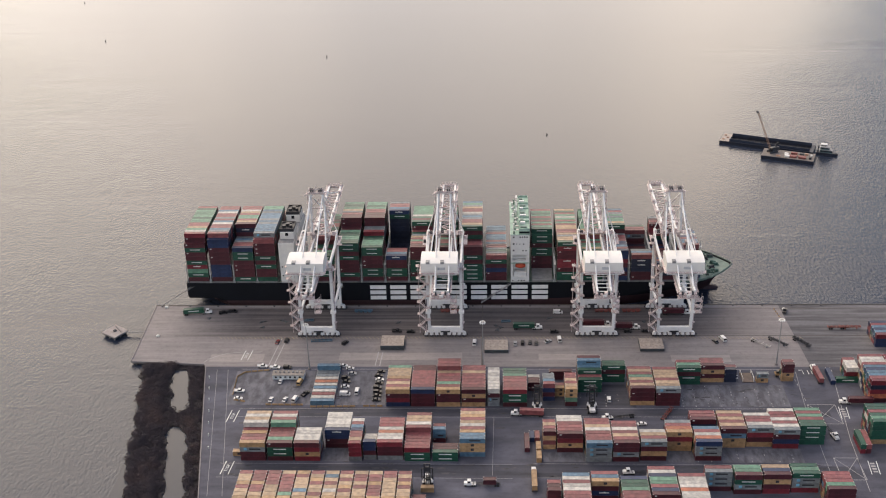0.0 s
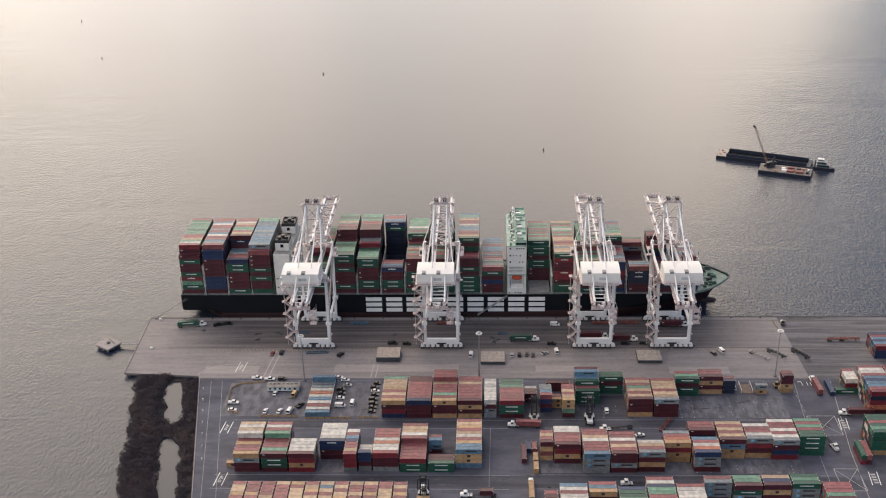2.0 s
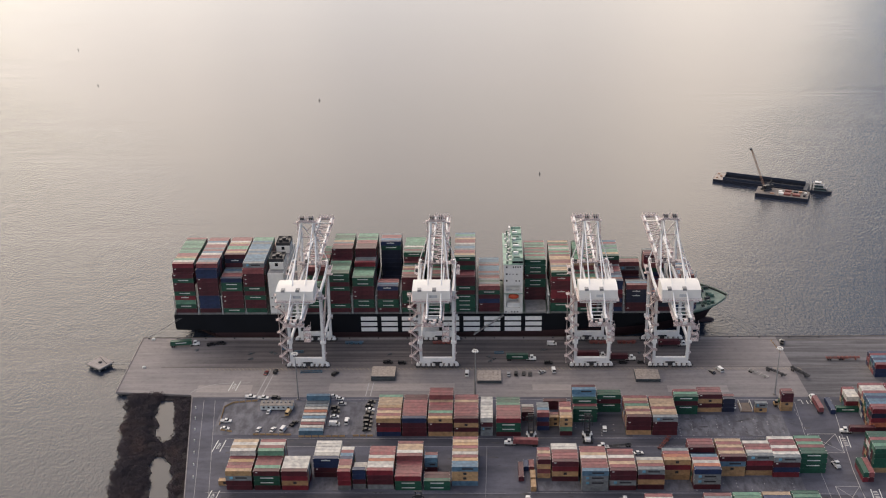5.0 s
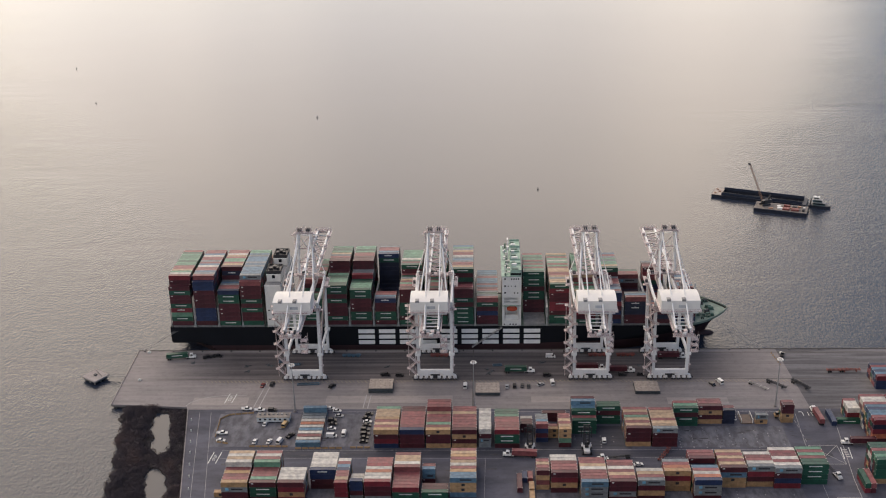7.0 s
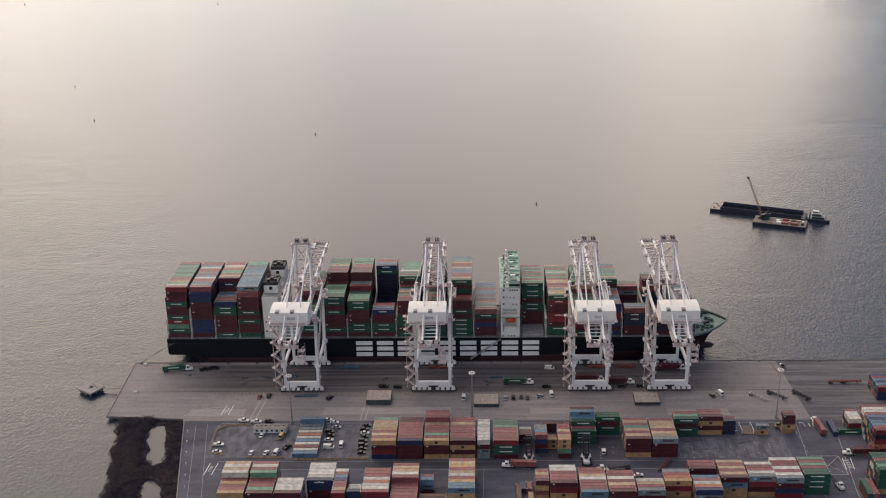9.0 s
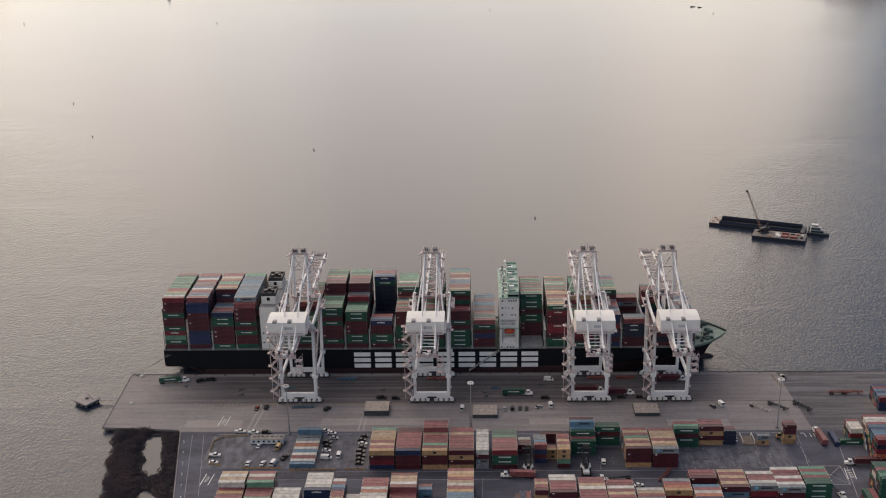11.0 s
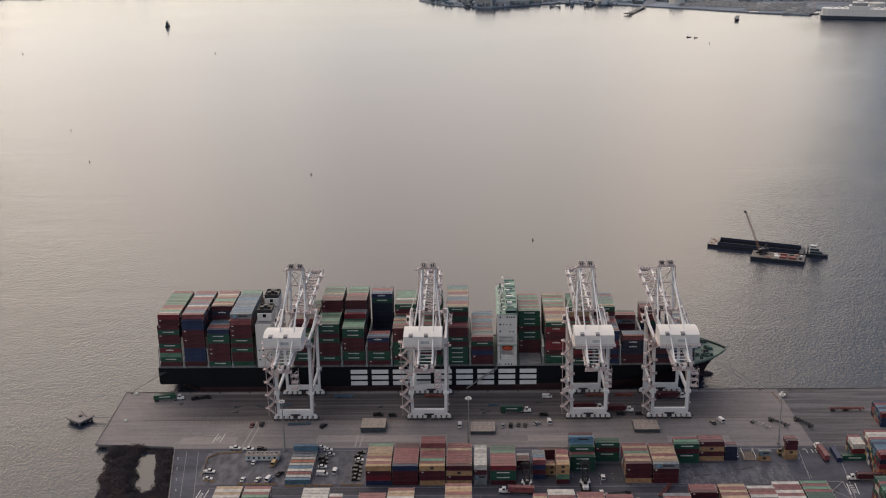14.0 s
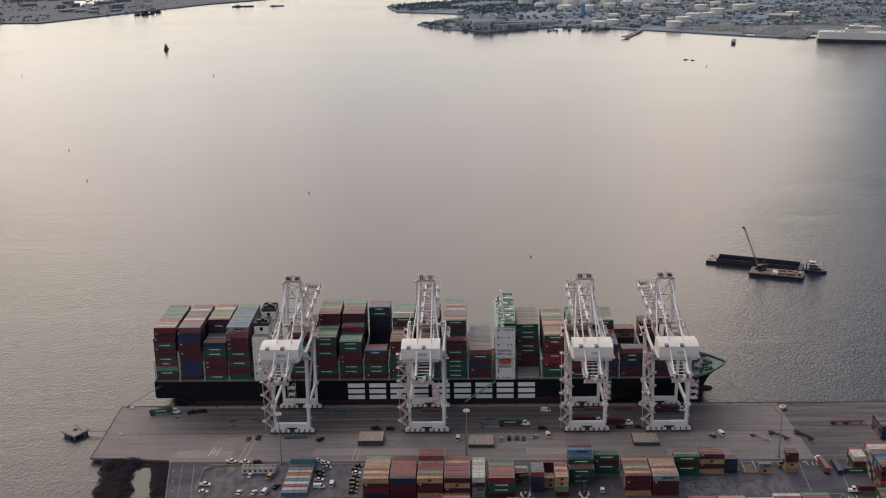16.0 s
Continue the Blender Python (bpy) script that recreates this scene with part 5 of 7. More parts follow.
    # ladders with landings up the masts
    for s in (-1, 1):
        for k in range(4):
            u = 0.12 + 0.21 * k
            xx, yy, zz = s * (4.6 - 1.2 * u + 1.2), YW + (YA - YW) * u - 0.9, 51.5 + (ZA - 51.5) * u
            bm = bmesh.new()
            add_box(bm, xx - 0.8, xx + 0.8, yy - 0.8, yy + 0.8, zz, zz + 0.15)
            landing = part("mast_landing", bm, crane_rusty, c, "small rust-stained landing on the mast")
            bm = bmesh.new()
            corner = (xx + s * 0.75, yy - 0.75)
            for px, py in ((xx - s * 0.75, yy - 0.75), corner, (xx + s * 0.75, yy + 0.75)):
                add_beam(bm, (px, py, zz + 0.15), (px, py, zz + 1.1), 0.08)
            add_box(bm, xx - 0.8, xx + 0.8, yy - 0.81, yy - 0.69, zz + 1.0, zz + 1.12)
            add_box(bm, xx + s * 0.75 - 0.06, xx + s * 0.75 + 0.06, yy - 0.69, yy + 0.8, zz + 1.0, zz + 1.12)
            part("hand_rail", bm, crane_rusty, landing)
        bm = bmesh.new()
        add_beam(bm, (s * 5.9, YW - 0.9, 51.5), (s * 4.9, YA - 0.9, ZA), 0.5, 0.12)
        part("mast_ladder", bm, crane_rusty, c)
    for zz, half in ((58.0, 4.3), (66.5, 3.9)):
        bm = bmesh.new()
        yy = YW + (YA - YW) * (zz - 51.5) / (ZA - 51.5)
        add_beam(bm, (-half, yy, zz), (half, yy, zz), 0.6, 0.6)
        add_beam(bm, (-half, yy, zz), (half * 0.9, yy - 1.0, zz + 8.0), 0.32)
        part("mast_tie", bm, crane_rusty, c)
    # boom, lowered, with its lattice web
    YT, ZB = 66.0, 49.6
    for s in (-1, 1):
        bm = bmesh.new()
        add_box(bm, s * 3.6 - 0.6, s * 3.6 + 0.6, 0.4, YT, ZB - 2.4, ZB - 0.4, bevel=0.06)
        part("boom_girder", bm, crane_white, c)
        bm = bmesh.new()
        add_beam(bm, (s * 3.4, YA, ZA - 1), (s * 3.6, 31, ZB + 0.4), 0.6, 0.6, 6)
        add_beam(bm, (s * 3.4, YA, ZA - 1), (s * 3.6, 57, ZB - 0.6), 0.6, 0.6, 6)
        part("fore_stay", bm, crane_white, c)
    for k in range(12):
        y = 2 + k * 5.2
        bm = bmesh.new()
        add_beam(bm, (-3.6, y, ZB - 1.4), (3.6, y, ZB - 1.4), 0.6, 0.6)
        part("boom_tie", bm, crane_rusty, c)
        if k < 11:
            a = -3.6 if k % 2 else 3.6
            bm = bmesh.new()
            add_beam(bm, (a, y, ZB - 1.2), (-a, y + 5.2, ZB - 1.2), 0.5, 0.5)
            part("boom_brace", bm, crane_rusty, c, "rust-stained diagonal boom brace")
        if k % 3 == 1:
            for s in (-1, 1):
                bm = bmesh.new()
                add_box(bm, s * 4.6 - 0.9, s * 4.6 + 0.9, y - 0.9, y + 0.9, ZB - 0.3, ZB + 1.2, bevel=0.1)
                part("stay_bracket", bm, crane_rusty, c, "rust-stained bracket where a stay joins the boom")
    bm = bmesh.new()
    for s in (-1, 1):
        add_box(bm, s * 5.0 - 0.5, s * 5.0 + 0.5, 0.5, YT, ZB - 1.0, ZB - 0.9)
        add_box(bm, s * 5.5 - 0.05, s * 5.5 + 0.05, 0.5, YT, ZB + 0.1, ZB + 0.18)
        for k in range(16):
            add_box(bm, s * 5.5 - 0.05, s * 5.5 + 0.05, 1 + k * 4.1, 1.1 + k * 4.1, ZB - 0.9, ZB + 0.15)
    part("boom_walkway", bm, crane_rusty, c)
    bm = bmesh.new()
    add_box(bm, -4.6, 4.6, YT - 0.8, YT + 1.4, ZB - 1.8, ZB - 0.3, bevel=0.1)
    for x in (-2.6, -0.8, 0.8, 2.6):
        add_beam(bm, (x - 0.4, YT + 0.2, ZB + 0.2), (x + 0.4, YT + 0.2, ZB + 0.2), 1.4, 1.4, 10)
    for x in (-4.4, 4.4):
        add_box(bm, x - 0.06, x + 0.06, YT - 0.8, YT + 1.4, ZB - 0.3, ZB + 1.0)
    add_box(bm, -4.4, 4.4, YT + 1.3, YT + 1.4, ZB + 0.8, ZB + 0.95)
    part("boom_tip", bm, crane_rusty, c, "boom head with rope sheaves")
    # hinge housing, trolley, cabin, spreader
    for s in (-1, 1):
        bm = bmesh.new()
        add_box(bm, s * 4.2 - 0.8, s * 4.2 + 0.8, -3.5, 2.6, ZG - 0.5, ZB - 0.4, bevel=0.1)
        part("boom_hinge", bm, crane_rusty, c)
    bm = bmesh.new()
    add_box(bm, -3.0, 3.0, -22.0, -16.0, ZG - 2.0, ZG - 1.3)
    part("trolley", bm, crane_rusty, c)
    bm = bmesh.new()
    add_box(bm, 3.4, 6.0, -24.5, -20.5, ZG - 5.0, ZG - 2.0, bevel=0.15)
    cab = part("operator_cabin", bm, crane_white, c)
    bm = bmesh.new()
    add_box(bm, 3.5, 5.9, -20.5, -20.42, ZG - 4.7, ZG - 2.6)
    part("window", bm, glass_dark, cab)
    return c


for x, x2, hx0, hx1 in ((103.6, 176.0, -11.6, 8.2), (261.4, 304.6, -9.2, 10.9)):
    copy_thing(sts_crane(x, hx0, hx1), pose(x2, 0, 0))

# ---- road vehicles ----
CAR_PAINT = {k: painted("car_" + k, c, 0.3, 0.05, (0.1, 0.1, 0.1), 0.08) for k, c in (("white", (0.75, 0.75, 0.73)), ("black", (0.018, 0.018, 0.02)), ("silver", (0.35, 0.36, 0.37)),
                                                                     ("red", (0.18, 0.02, 0.02)), ("tan", (0.5, 0.34, 0.16)))}
BODY = {
    "car": (4.5, 1.8, [(-2.25, 0.35), (2.25, 0.35), (2.25, 0.72), (1.5, 0.88), (-1.9, 0.92), (-2.25, 0.8)], [(-1.75, 0.9), (1.05, 0.88), (0.35, 1.42), (-1.15, 1.44)]),
    "suv": (4.8, 1.95, [(-2.4, 0.45), (2.4, 0.45), (2.4, 0.95), (1.4, 1.08), (-2.3, 1.1)], [(-2.25, 1.08), (1.2, 1.06), (0.55, 1.76), (-2.05, 1.8)]),
    "pickup": (5.6, 2.0, [(-2.8, 0.5), (2.8, 0.5), (2.8, 0.95), (1.6, 1.1), (-2.8, 1.1)], [(-0.7, 1.08), (1.5, 1.08), (0.9, 1.85), (-0.55, 1.88)]),
    "van": (5.6, 2.05, [(-2.8, 0.4), (2.8, 0.4), (2.8, 0.95), (2.2, 1.25), (-2.8, 1.3)], [(-2.78, 1.28), (2.1, 1.22), (1.5, 2.2), (-2.7, 2.3)]),
}


def car_proto(kind, colour):
    """A road vehicle whose nose points along +x, wheels on z 0."""
    ln, wd, low, high = BODY[kind]
    word = {"car": "saloon car", "suv": "sport utility car", "pickup": "pickup truck", "van": "panel van"}[kind]
    c = thing({"car": "car", "suv": "car", "pickup": "pickup_truck", "van": "van"}[kind], I4, f"{colour} {word} standing on the terminal ground", "vehicle" if kind != "car" else "car", "parked vehicles")
    spin = Matrix.Rotation(radians(-90), 4, "Z")
    bm = bmesh.new()
    add_profile(bm, low, -wd / 2, wd / 2, spin)
    if kind == "pickup":
        for y in (-wd / 2, wd / 2 - 0.12):
            add_box(bm, -2.78, -0.7, y, y + 0.12, 1.1, 1.35)
        add_box(bm, -2.8, -2.68, -wd / 2, wd / 2, 1.1, 1.35)
    part("body", bm, CAR_PAINT[colour], c)
    bm = bmesh.new()
    add_profile(bm, high, -wd / 2 + 0.12, wd / 2 - 0.12, spin)
    part("glazing", bm, glass_dark, c)
    bm = bmesh.new()
    top = high[2:]
    (ya, za), (yb, zb) = top[0], top[1]
    add_profile(bm, [(yb + 0.05, zb + 0.0), (ya - 0.05, za + 0.0), (ya - 0.15, za + 0.07), (yb + 0.15, zb + 0.07)], -wd / 2 + 0.1, wd / 2 - 0.1, spin)
    if kind == "van":
        for y in (-wd / 2 + 0.08, wd / 2 - 0.14):
            add_box(bm, -2.72, 0.9, y, y + 0.06, 1.3, 2.25)
    part("roof", bm, CAR_PAINT[colour], c)
    for sx in (-1, 1):
        for sy in (-1, 1):
            bm = bmesh.new()
            add_beam(bm, (sx * ln * 0.3, sy * (wd / 2 - 0.22), 0.34), (sx * ln * 0.3, sy * (wd / 2 + 0.01), 0.34), 0.68, 0.68, 10)
            part("wheel", bm, rubber, c)
    return c


PROTO = {}


def park(kind, colour, x, y, heading):
    m = pose(x, y, 0.012, 0, 0, heading)
    if (kind, colour) in PROTO:
        return copy_thing(PROTO[kind, colour], m)
    c = car_proto(kind, colour)
    c.matrix_world = m
    PROTO[kind, colour] = c
    return c


for row in ("car red 81.1 -42.2 80", "suv black 86.1 -41 85", "suv black 119.6 -43.5 60", "suv black 155.9 -31.3 0", "pickup black 148.0 -30.6 0", "van white 192.6 -43.5 88",
            "car silver 215.4 -44.1 88", "suv black 219.5 -43.6 88", "car black 223.7 -43 85", "car black 227.1 -43.6 85", "car silver 233.8 -41.8 35", "van white 240.2 -40 95", "suv black 237.8 -31.5 0",
            "car black 289.3 -30.9 0", "suv black 279.3 -31.2 0", "van white 240.9 -9.9 0", "van white 331.2 -39.5 110", "car black 326.7 -41.9 115",
            "pickup white 77 -67.5 0", "pickup white 84.1 -68.6 0", "suv black 90.9 -68.6 0", "pickup white 69 -91.3 0", "car white 69.8 -98 0", "car white 87.3 -99 85", "car white 94.7 -99 75", "van white 100 -98.9 75",
            "car white 89.5 -82.2 85", "van tan 100 -83.2 80", "pickup black 104.6 -93.8 60", "car white 125.4 -69.5 0", "car silver 127.2 -74.5 0", "suv black 124 -78.9 0", "car black 124.8 -82.4 0", "car white 124.7 -86.9 0",
            "van white 125.5 -94.2 0", "van white 131.6 -91.6 88", "car black 142.7 -72.6 0", "car black 141.6 -76.4 0", "car white 142.5 -80.2 0", "car black 142.5 -83.6 0", "suv black 142 -88 0", "suv black 142.4 -92.1 0", "car black 142.4 -95.4 0",
            "car black 142.4 -99.2 0", "car white 121.6 -66.9 0", "suv white 262.6 -98.5 88", "car white 277 -119.5 10", "car white 300 -118.5 10", "car white 331 -77 95", "car white 322 -70.5 0",
            "pickup black 43 -9.5 20", "pickup black 48.5 -8.2 0", "pickup black 372.5 -8.5 70", "suv white 366.0 -178 40"):
    kind, colour, *num = row.split()
    x, y, h = map(float, num)
    park(kind, colour, x, y, h)


def tractor_proto():
    """Terminal tractor with a skeletal trailer, nose along +x; the trailer's bed lies at z 1.25."""
    t = thing("terminal_truck", I4, "white terminal tractor with a dark skeletal trailer", "truck", "terminal trucks")
    bm = bmesh.new()
    add_box(bm, 7.2, 9.0, -1.0, 1.0, 1.0, 3.1, bevel=0.15)
    cab = part("cab", bm, CAR_PAINT["white"], t)
    bm = bmesh.new()
    add_box(bm, 8.93, 9.04, -0.85, 0.85, 2.0, 2.9)
    for y in (-1.03, 0.97):
        add_box(bm, 7.6, 8.8, y, y + 0.06, 2.0, 2.9)
    part("window", bm, glass_dark, cab)
    bm = bmesh.new()
    add_box(bm, 5.0, 10.6, -1.15, 1.15, 0.7, 1.05, bevel=0.05)
    add_profile(bm, [(-1.1, 1.0), (1.1, 1.0), (0.9, 1.8), (-0.9, 1.8)], 9.04, 10.5)
    part("tractor_frame", bm, CAR_PAINT["white"], t)
    bm = bmesh.new()
    for y in (-0.5, 0.36):
        add_box(bm, -6.3, 6.6, y, y + 0.14, 0.85, 1.2)
    for x in (-6.2, -3, 0, 3, 6.2):
        add_box(bm, x - 0.12, x + 0.12, -1.2, 1.2, 1.05, 1.24)
    part("trailer_frame", bm, dark_steel, t)
    for x in (-5.2, -4.0, 5.6, 6.6, 9.8):
        for y in (-1.0, 1.0):
            bm = bmesh.new()
            add_beam(bm, (x, y - 0.25, 0.5), (x, y + 0.25, 0.5), 1.0, 1.0, 10)
            part("wheel", bm, rubber, t)
    return t


truck0 = tractor_proto()
first = True
for row in ("g 220.6 -27.4 0", "m 276.2 -27.5 0", "g 25.6 -10.4 8", "p 222.5 -112.0 176", "m 389.2 -101.0 178", "p 373.8 -77.8 93", "m 260.5 -24.5 0", "m 307.6 -11.2 0", "s 200.0 -167.0 180", "t 222.0 -166.0 90", ". 274.0 -157.6 183", ". 268.0 -113.5 190", ". 367.0 -122.0 283"):
    colour, *num = row.split()
    x, y, h = map(float, num)
    m = pose(x, y, 0.012, 0, 0, h)
    if first:
        truck0.matrix_world, first = m, False
    else:
        copy_thing(truck0, m)
    if colour == "s":
        container("m", L20, 2.62, m @ pose(-1.4, 0, 1.25), "containers on trucks", False, "riding on a terminal trailer")
    elif colour != ".":
        container(colour, L40, 2.62, m @ pose(0, 0, 1.25), "containers on trucks", True, "riding on a terminal trailer")


# ---- container handlers: a tall dark mast before a white body ----
def handler_proto():
    t = thing("container_handler", I4, "tall container handler with a black mast and white body", "forklift", "container handlers")
    for x in (-1.25, 1.25):
        bm = bmesh.new()
        add_box(bm, x - 0.3, x + 0.3, 2.4, 3.2, 0.4, 13.4, bevel=0.05)
        part("mast", bm, black_machine, t)
    for z in (1, 4.4, 7.8, 11.2, 13.0):
        bm = bmesh.new()
        add_box(bm, -0.95, 0.95, 2.6, 3.0, z, z + 0.35)
        part("mast_rung", bm, black_machine, t)
    for x in (-0.5, 0.5):
        bm = bmesh.new()
        add_beam(bm, (x, 2.7, 1.2), (x, 2.7, 11.0), 0.22, 0.22, 8)
        part("lift_ram", bm, dark_steel, t)
    bm = bmesh.new()
    add_box(bm, -1.5, 1.5, 3.25, 3.6, 9.4, 11.9, bevel=0.05)
    carriage = part("carriage", bm, black_machine, t)
    for x in (-2.5, 2.5):
        bm = bmesh.new()
        add_box(bm, min(x, x * 0.5), max(x, x * 0.5), 3.3, 3.65, 10.9, 11.4)
        add_box(bm, x - 0.2, x + 0.2, 3.3, 3.8, 5.6, 11.4, bevel=0.05)
        part("clamp_arm", bm, black_machine, carriage)
    bm = bmesh.new()
    add_box(bm, -1.5, 1.5, -2.6, 2.4, 1.0, 2.0, bevel=0.15)
    add_box(bm, -1.45, 1.45, -4.2, -2.3, 0.9, 2.7, bevel=0.35)
    part("body", bm, CAR_PAINT["white"], t)
    for x in (-1, 1):
        bm = bmesh.new()
        add_beam(bm, (x * 1.3, -1.0, 1.9), (x * 2.1, 2.2, 3.4), 0.5, 0.35)
        add_box(bm, min(x * 1.5, x * 2.6), max(x * 1.5, x * 2.6), 0.8, 2.5, 2.0, 2.35, bevel=0.1)
        part("fender", bm, CAR_PAINT["white"], t)
    bm = bmesh.new()
    add_box(bm, -0.9, 0.9, -0.8, 1.2, 2.2, 4.2, bevel=0.15)
    part("cab", bm, glass_dark, t)
    for x in (-2.0, 2.0):
        for y, d in ((1.6, 1.9), (-3.2, 1.6)):
            bm = bmesh.new()
            add_beam(bm, (x - 0.4, y, d / 2), (x + 0.4, y, d / 2), d, d, 12)
            part("wheel", bm, rubber, t)
    return t


h0 = handler_proto()
h0.matrix_world = pose(225.4, -107.2, 0)
copy_thing(h0, pose(253.2, -107.0, 0))
copy_thing(h0, pose(172.6, -165.5, 0, 0, 0, 182))
container("t", L20, 2.62, pose(172.7, -171.2, 0), "single yard containers", True, "set down before a handler")

# ---- quay furniture ----
cover_mat = painted("hatch_cover_tan", (0.41, 0.35, 0.3), 0.7, 0.6, (0.2, 0.17, 0.14), 0.06, scale=0.8)
cover_side = painted("hatch_cover_side", (0.06, 0.075, 0.085), 0.6, 0.4, vary=0.05)
for x0, y0, layers in ((140.2, -50.4, 3), (198.2, -53.3, 2), (284.0, -52.0, 2)):
    st = thing("hatch_cover_stack", pose(x0, y0, 0.01), "steel ship hatch covers stacked on the apron", "hatch cover", "hatch covers on the quay")
    for k in range(layers):
        bm = bmesh.new()
        add_box(bm, 0, 13.2, 0, 11.0, 0.25 + k * 1.0, 0.95 + k * 1.0, bevel=0.06)
        for q in (0.6, 12.0):
            for w in (0.5, 9.8):
                add_box(bm, q, q + 0.6, w, w + 0.6, k * 1.0, 0.25 + k * 1.0)
        part("cover_body", bm, cover_side, st)
    bm = bmesh.new()
    zt = 0.95 + (layers - 1) * 1.0
    add_box(bm, 0.1, 13.1, 0.1, 10.9, zt + 0.004, zt + 0.1)
    for k in range(5):
        for q in range(4):
            add_box(bm, 0.5 + k * 2.6, 1.3 + k * 2.6, 0.6 + q * 2.7, 1.2 + q * 2.7, zt + 0.1, zt + 0.3)
    for k in range(1, 6):
        add_box(bm, k * 2.2 - 0.05, k * 2.2 + 0.05, 0.1, 10.9, zt + 0.1, zt + 0.16)
    part("cover_top", bm, cover_mat, st, "weathered tan top plating with lashing sockets")


def light_mast(x, y):
    m = thing("light_mast", pose(x, y, 0), "tall grey floodlight mast with a ring of lamps", "light mast", "floodlight masts")
    bm = bmesh.new()
    add_cyl(bm, 0, 0, 0.8, 28.0, 0.38, 0.16, 10)
    part("pole", bm, grey_steel, m)
    bm = bmesh.new()
    add_cyl(bm, 0, 0, 0.0, 0.8, 0.9, 0.8, 12)
    part("footing", bm, concrete, m)
    bm = bmesh.new()
    ring_in, ring_out = [], []
    for k in range(16):
        a = 2 * math.pi * k / 16
        for r, z, row in ((1.1, 27.85, ring_in), (1.5, 27.85, ring_out), (1.5, 28.2, ring_out), (1.1, 28.2, ring_in)):
            row.append(bm.verts.new((r * math.cos(a), r * math.sin(a), z)))
    for k in range(16):
        q = (k + 1) % 16
        lo0, hi0, lo1, hi1 = ring_in[2 * k], ring_in[2 * k + 1], ring_in[2 * q], ring_in[2 * q + 1]
        lo2, hi2, lo3, hi3 = ring_out[2 * k], ring_out[2 * k + 1], ring_out[2 * q], ring_out[2 * q + 1]
        for f in ((lo2, lo3, hi3, hi2), (hi2, hi3, hi1, hi0), (hi0, hi1, lo1, lo0), (lo0, lo1, lo3, lo2)):
            bm.faces.new(f)
    part("lamp_ring", bm, house_white, m)
    for k in range(2):
        bm = bmesh.new()
        a = math.pi * k / 2
        add_beam(bm, (-1.2 * math.cos(a), -1.2 * math.sin(a), 28 + 0.13 * k), (1.2 * math.cos(a), 1.2 * math.sin(a), 28 + 0.13 * k), 0.12)
        part("ring_spoke", bm, house_white, m)
    for k in range(8):
        a = 2 * math.pi * k / 8
        bm = bmesh.new()
        add_box(bm, 1.5 * math.cos(a) - 0.25, 1.5 * math.cos(a) + 0.25, 1.5 * math.sin(a) - 0.25, 1.5 * math.sin(a) + 0.25, 27.5, 27.9)
        part("floodlight", bm, lamp_glass, m)
    return m


mast0 = light_mast(103.2, -69.4)
for x, y in ((197.5, -66.9), (355.2, -64.8)):
    copy_thing(mast0, pose(x, y, 0))

# low office trailer, barriers, yard oddments
off = thing("office_trailer", pose(84.9, -80.4, 0), "long low white office trailer with grey roof units", "site office")
bm = bmesh.new()
add_box(bm, 0, 17.0, 0, 4.6, 0.5, 3.1, bevel=0.05)
part("wall", bm, painted("office_wall", (0.5, 0.55, 0.56), 0.6, 0.3), off)
bm = bmesh.new()
add_box(bm, -0.2, 17.2, -0.2, 4.8, 3.1, 3.3)
part("roof", bm, painted("office_roof", (0.3, 0.27, 0.24), 0.8, 0.7), off)
for k in range(7):
    bm = bmesh.new()
    add_box(bm, 1 + k * 2.3, 1.9 + k * 2.3, 2.4, 3.4, 3.3, 4.0)
    part("roof_unit", bm, grey_steel, off)
for k in range(6):
    bm = bmesh.new()
    add_box(bm, 1.2 + k * 2.6, 2.3 + k * 2.6, -0.05, 0.05, 1.5, 2.5)
    part("window", bm, glass_dark, off)
bm = bmesh.new()
add_box(bm, 0.4, 16.6, 0.3, 4.3, 0.0, 0.5)
part("skirt", bm, dark_steel, off)


def barrier(a, b2):
    d = Vector((b2[0] - a[0], b2[1] - a[1], 0))
    n2 = max(1, round(d.length / 3.2))
    for k in range(n2):
        p0 = Vector((*a, 0)) + d * (k / n2)
        bm = bmesh.new()
        add_profile(bm, [(-0.3, 0), (0.3, 0), (0.26, 0.25), (0.1, 0.45), (0.08, 0.85), (-0.08, 0.85), (-0.1, 0.45), (-0.26, 0.25)], -1.45, 1.45)
        whole("traffic_barrier", bm, yellow_paint, Matrix.Translation(p0 + d / n2 / 2 + Vector((0, 0, 0.004))) @ Matrix.Rotation(math.atan2(d.y, d.x), 4, "Z"), "worn yellow concrete traffic barrier on asphalt", "barrier", "traffic barriers")


for a, b2 in (((65, -77.3), (68.7, -72.9)), ((68.7, -72.9), (81.6, -70.7)), ((65, -77.3), (66.1, -94.4)), ((67.0, -98.5), (74.2, -100.6)), ((85, -103.1), (104.8, -103.3)), ((108.4, -105.0), (132.2, -104.6)), ((135.7, -104.2), (146.4, -104.2))):
    barrier(a, b2)

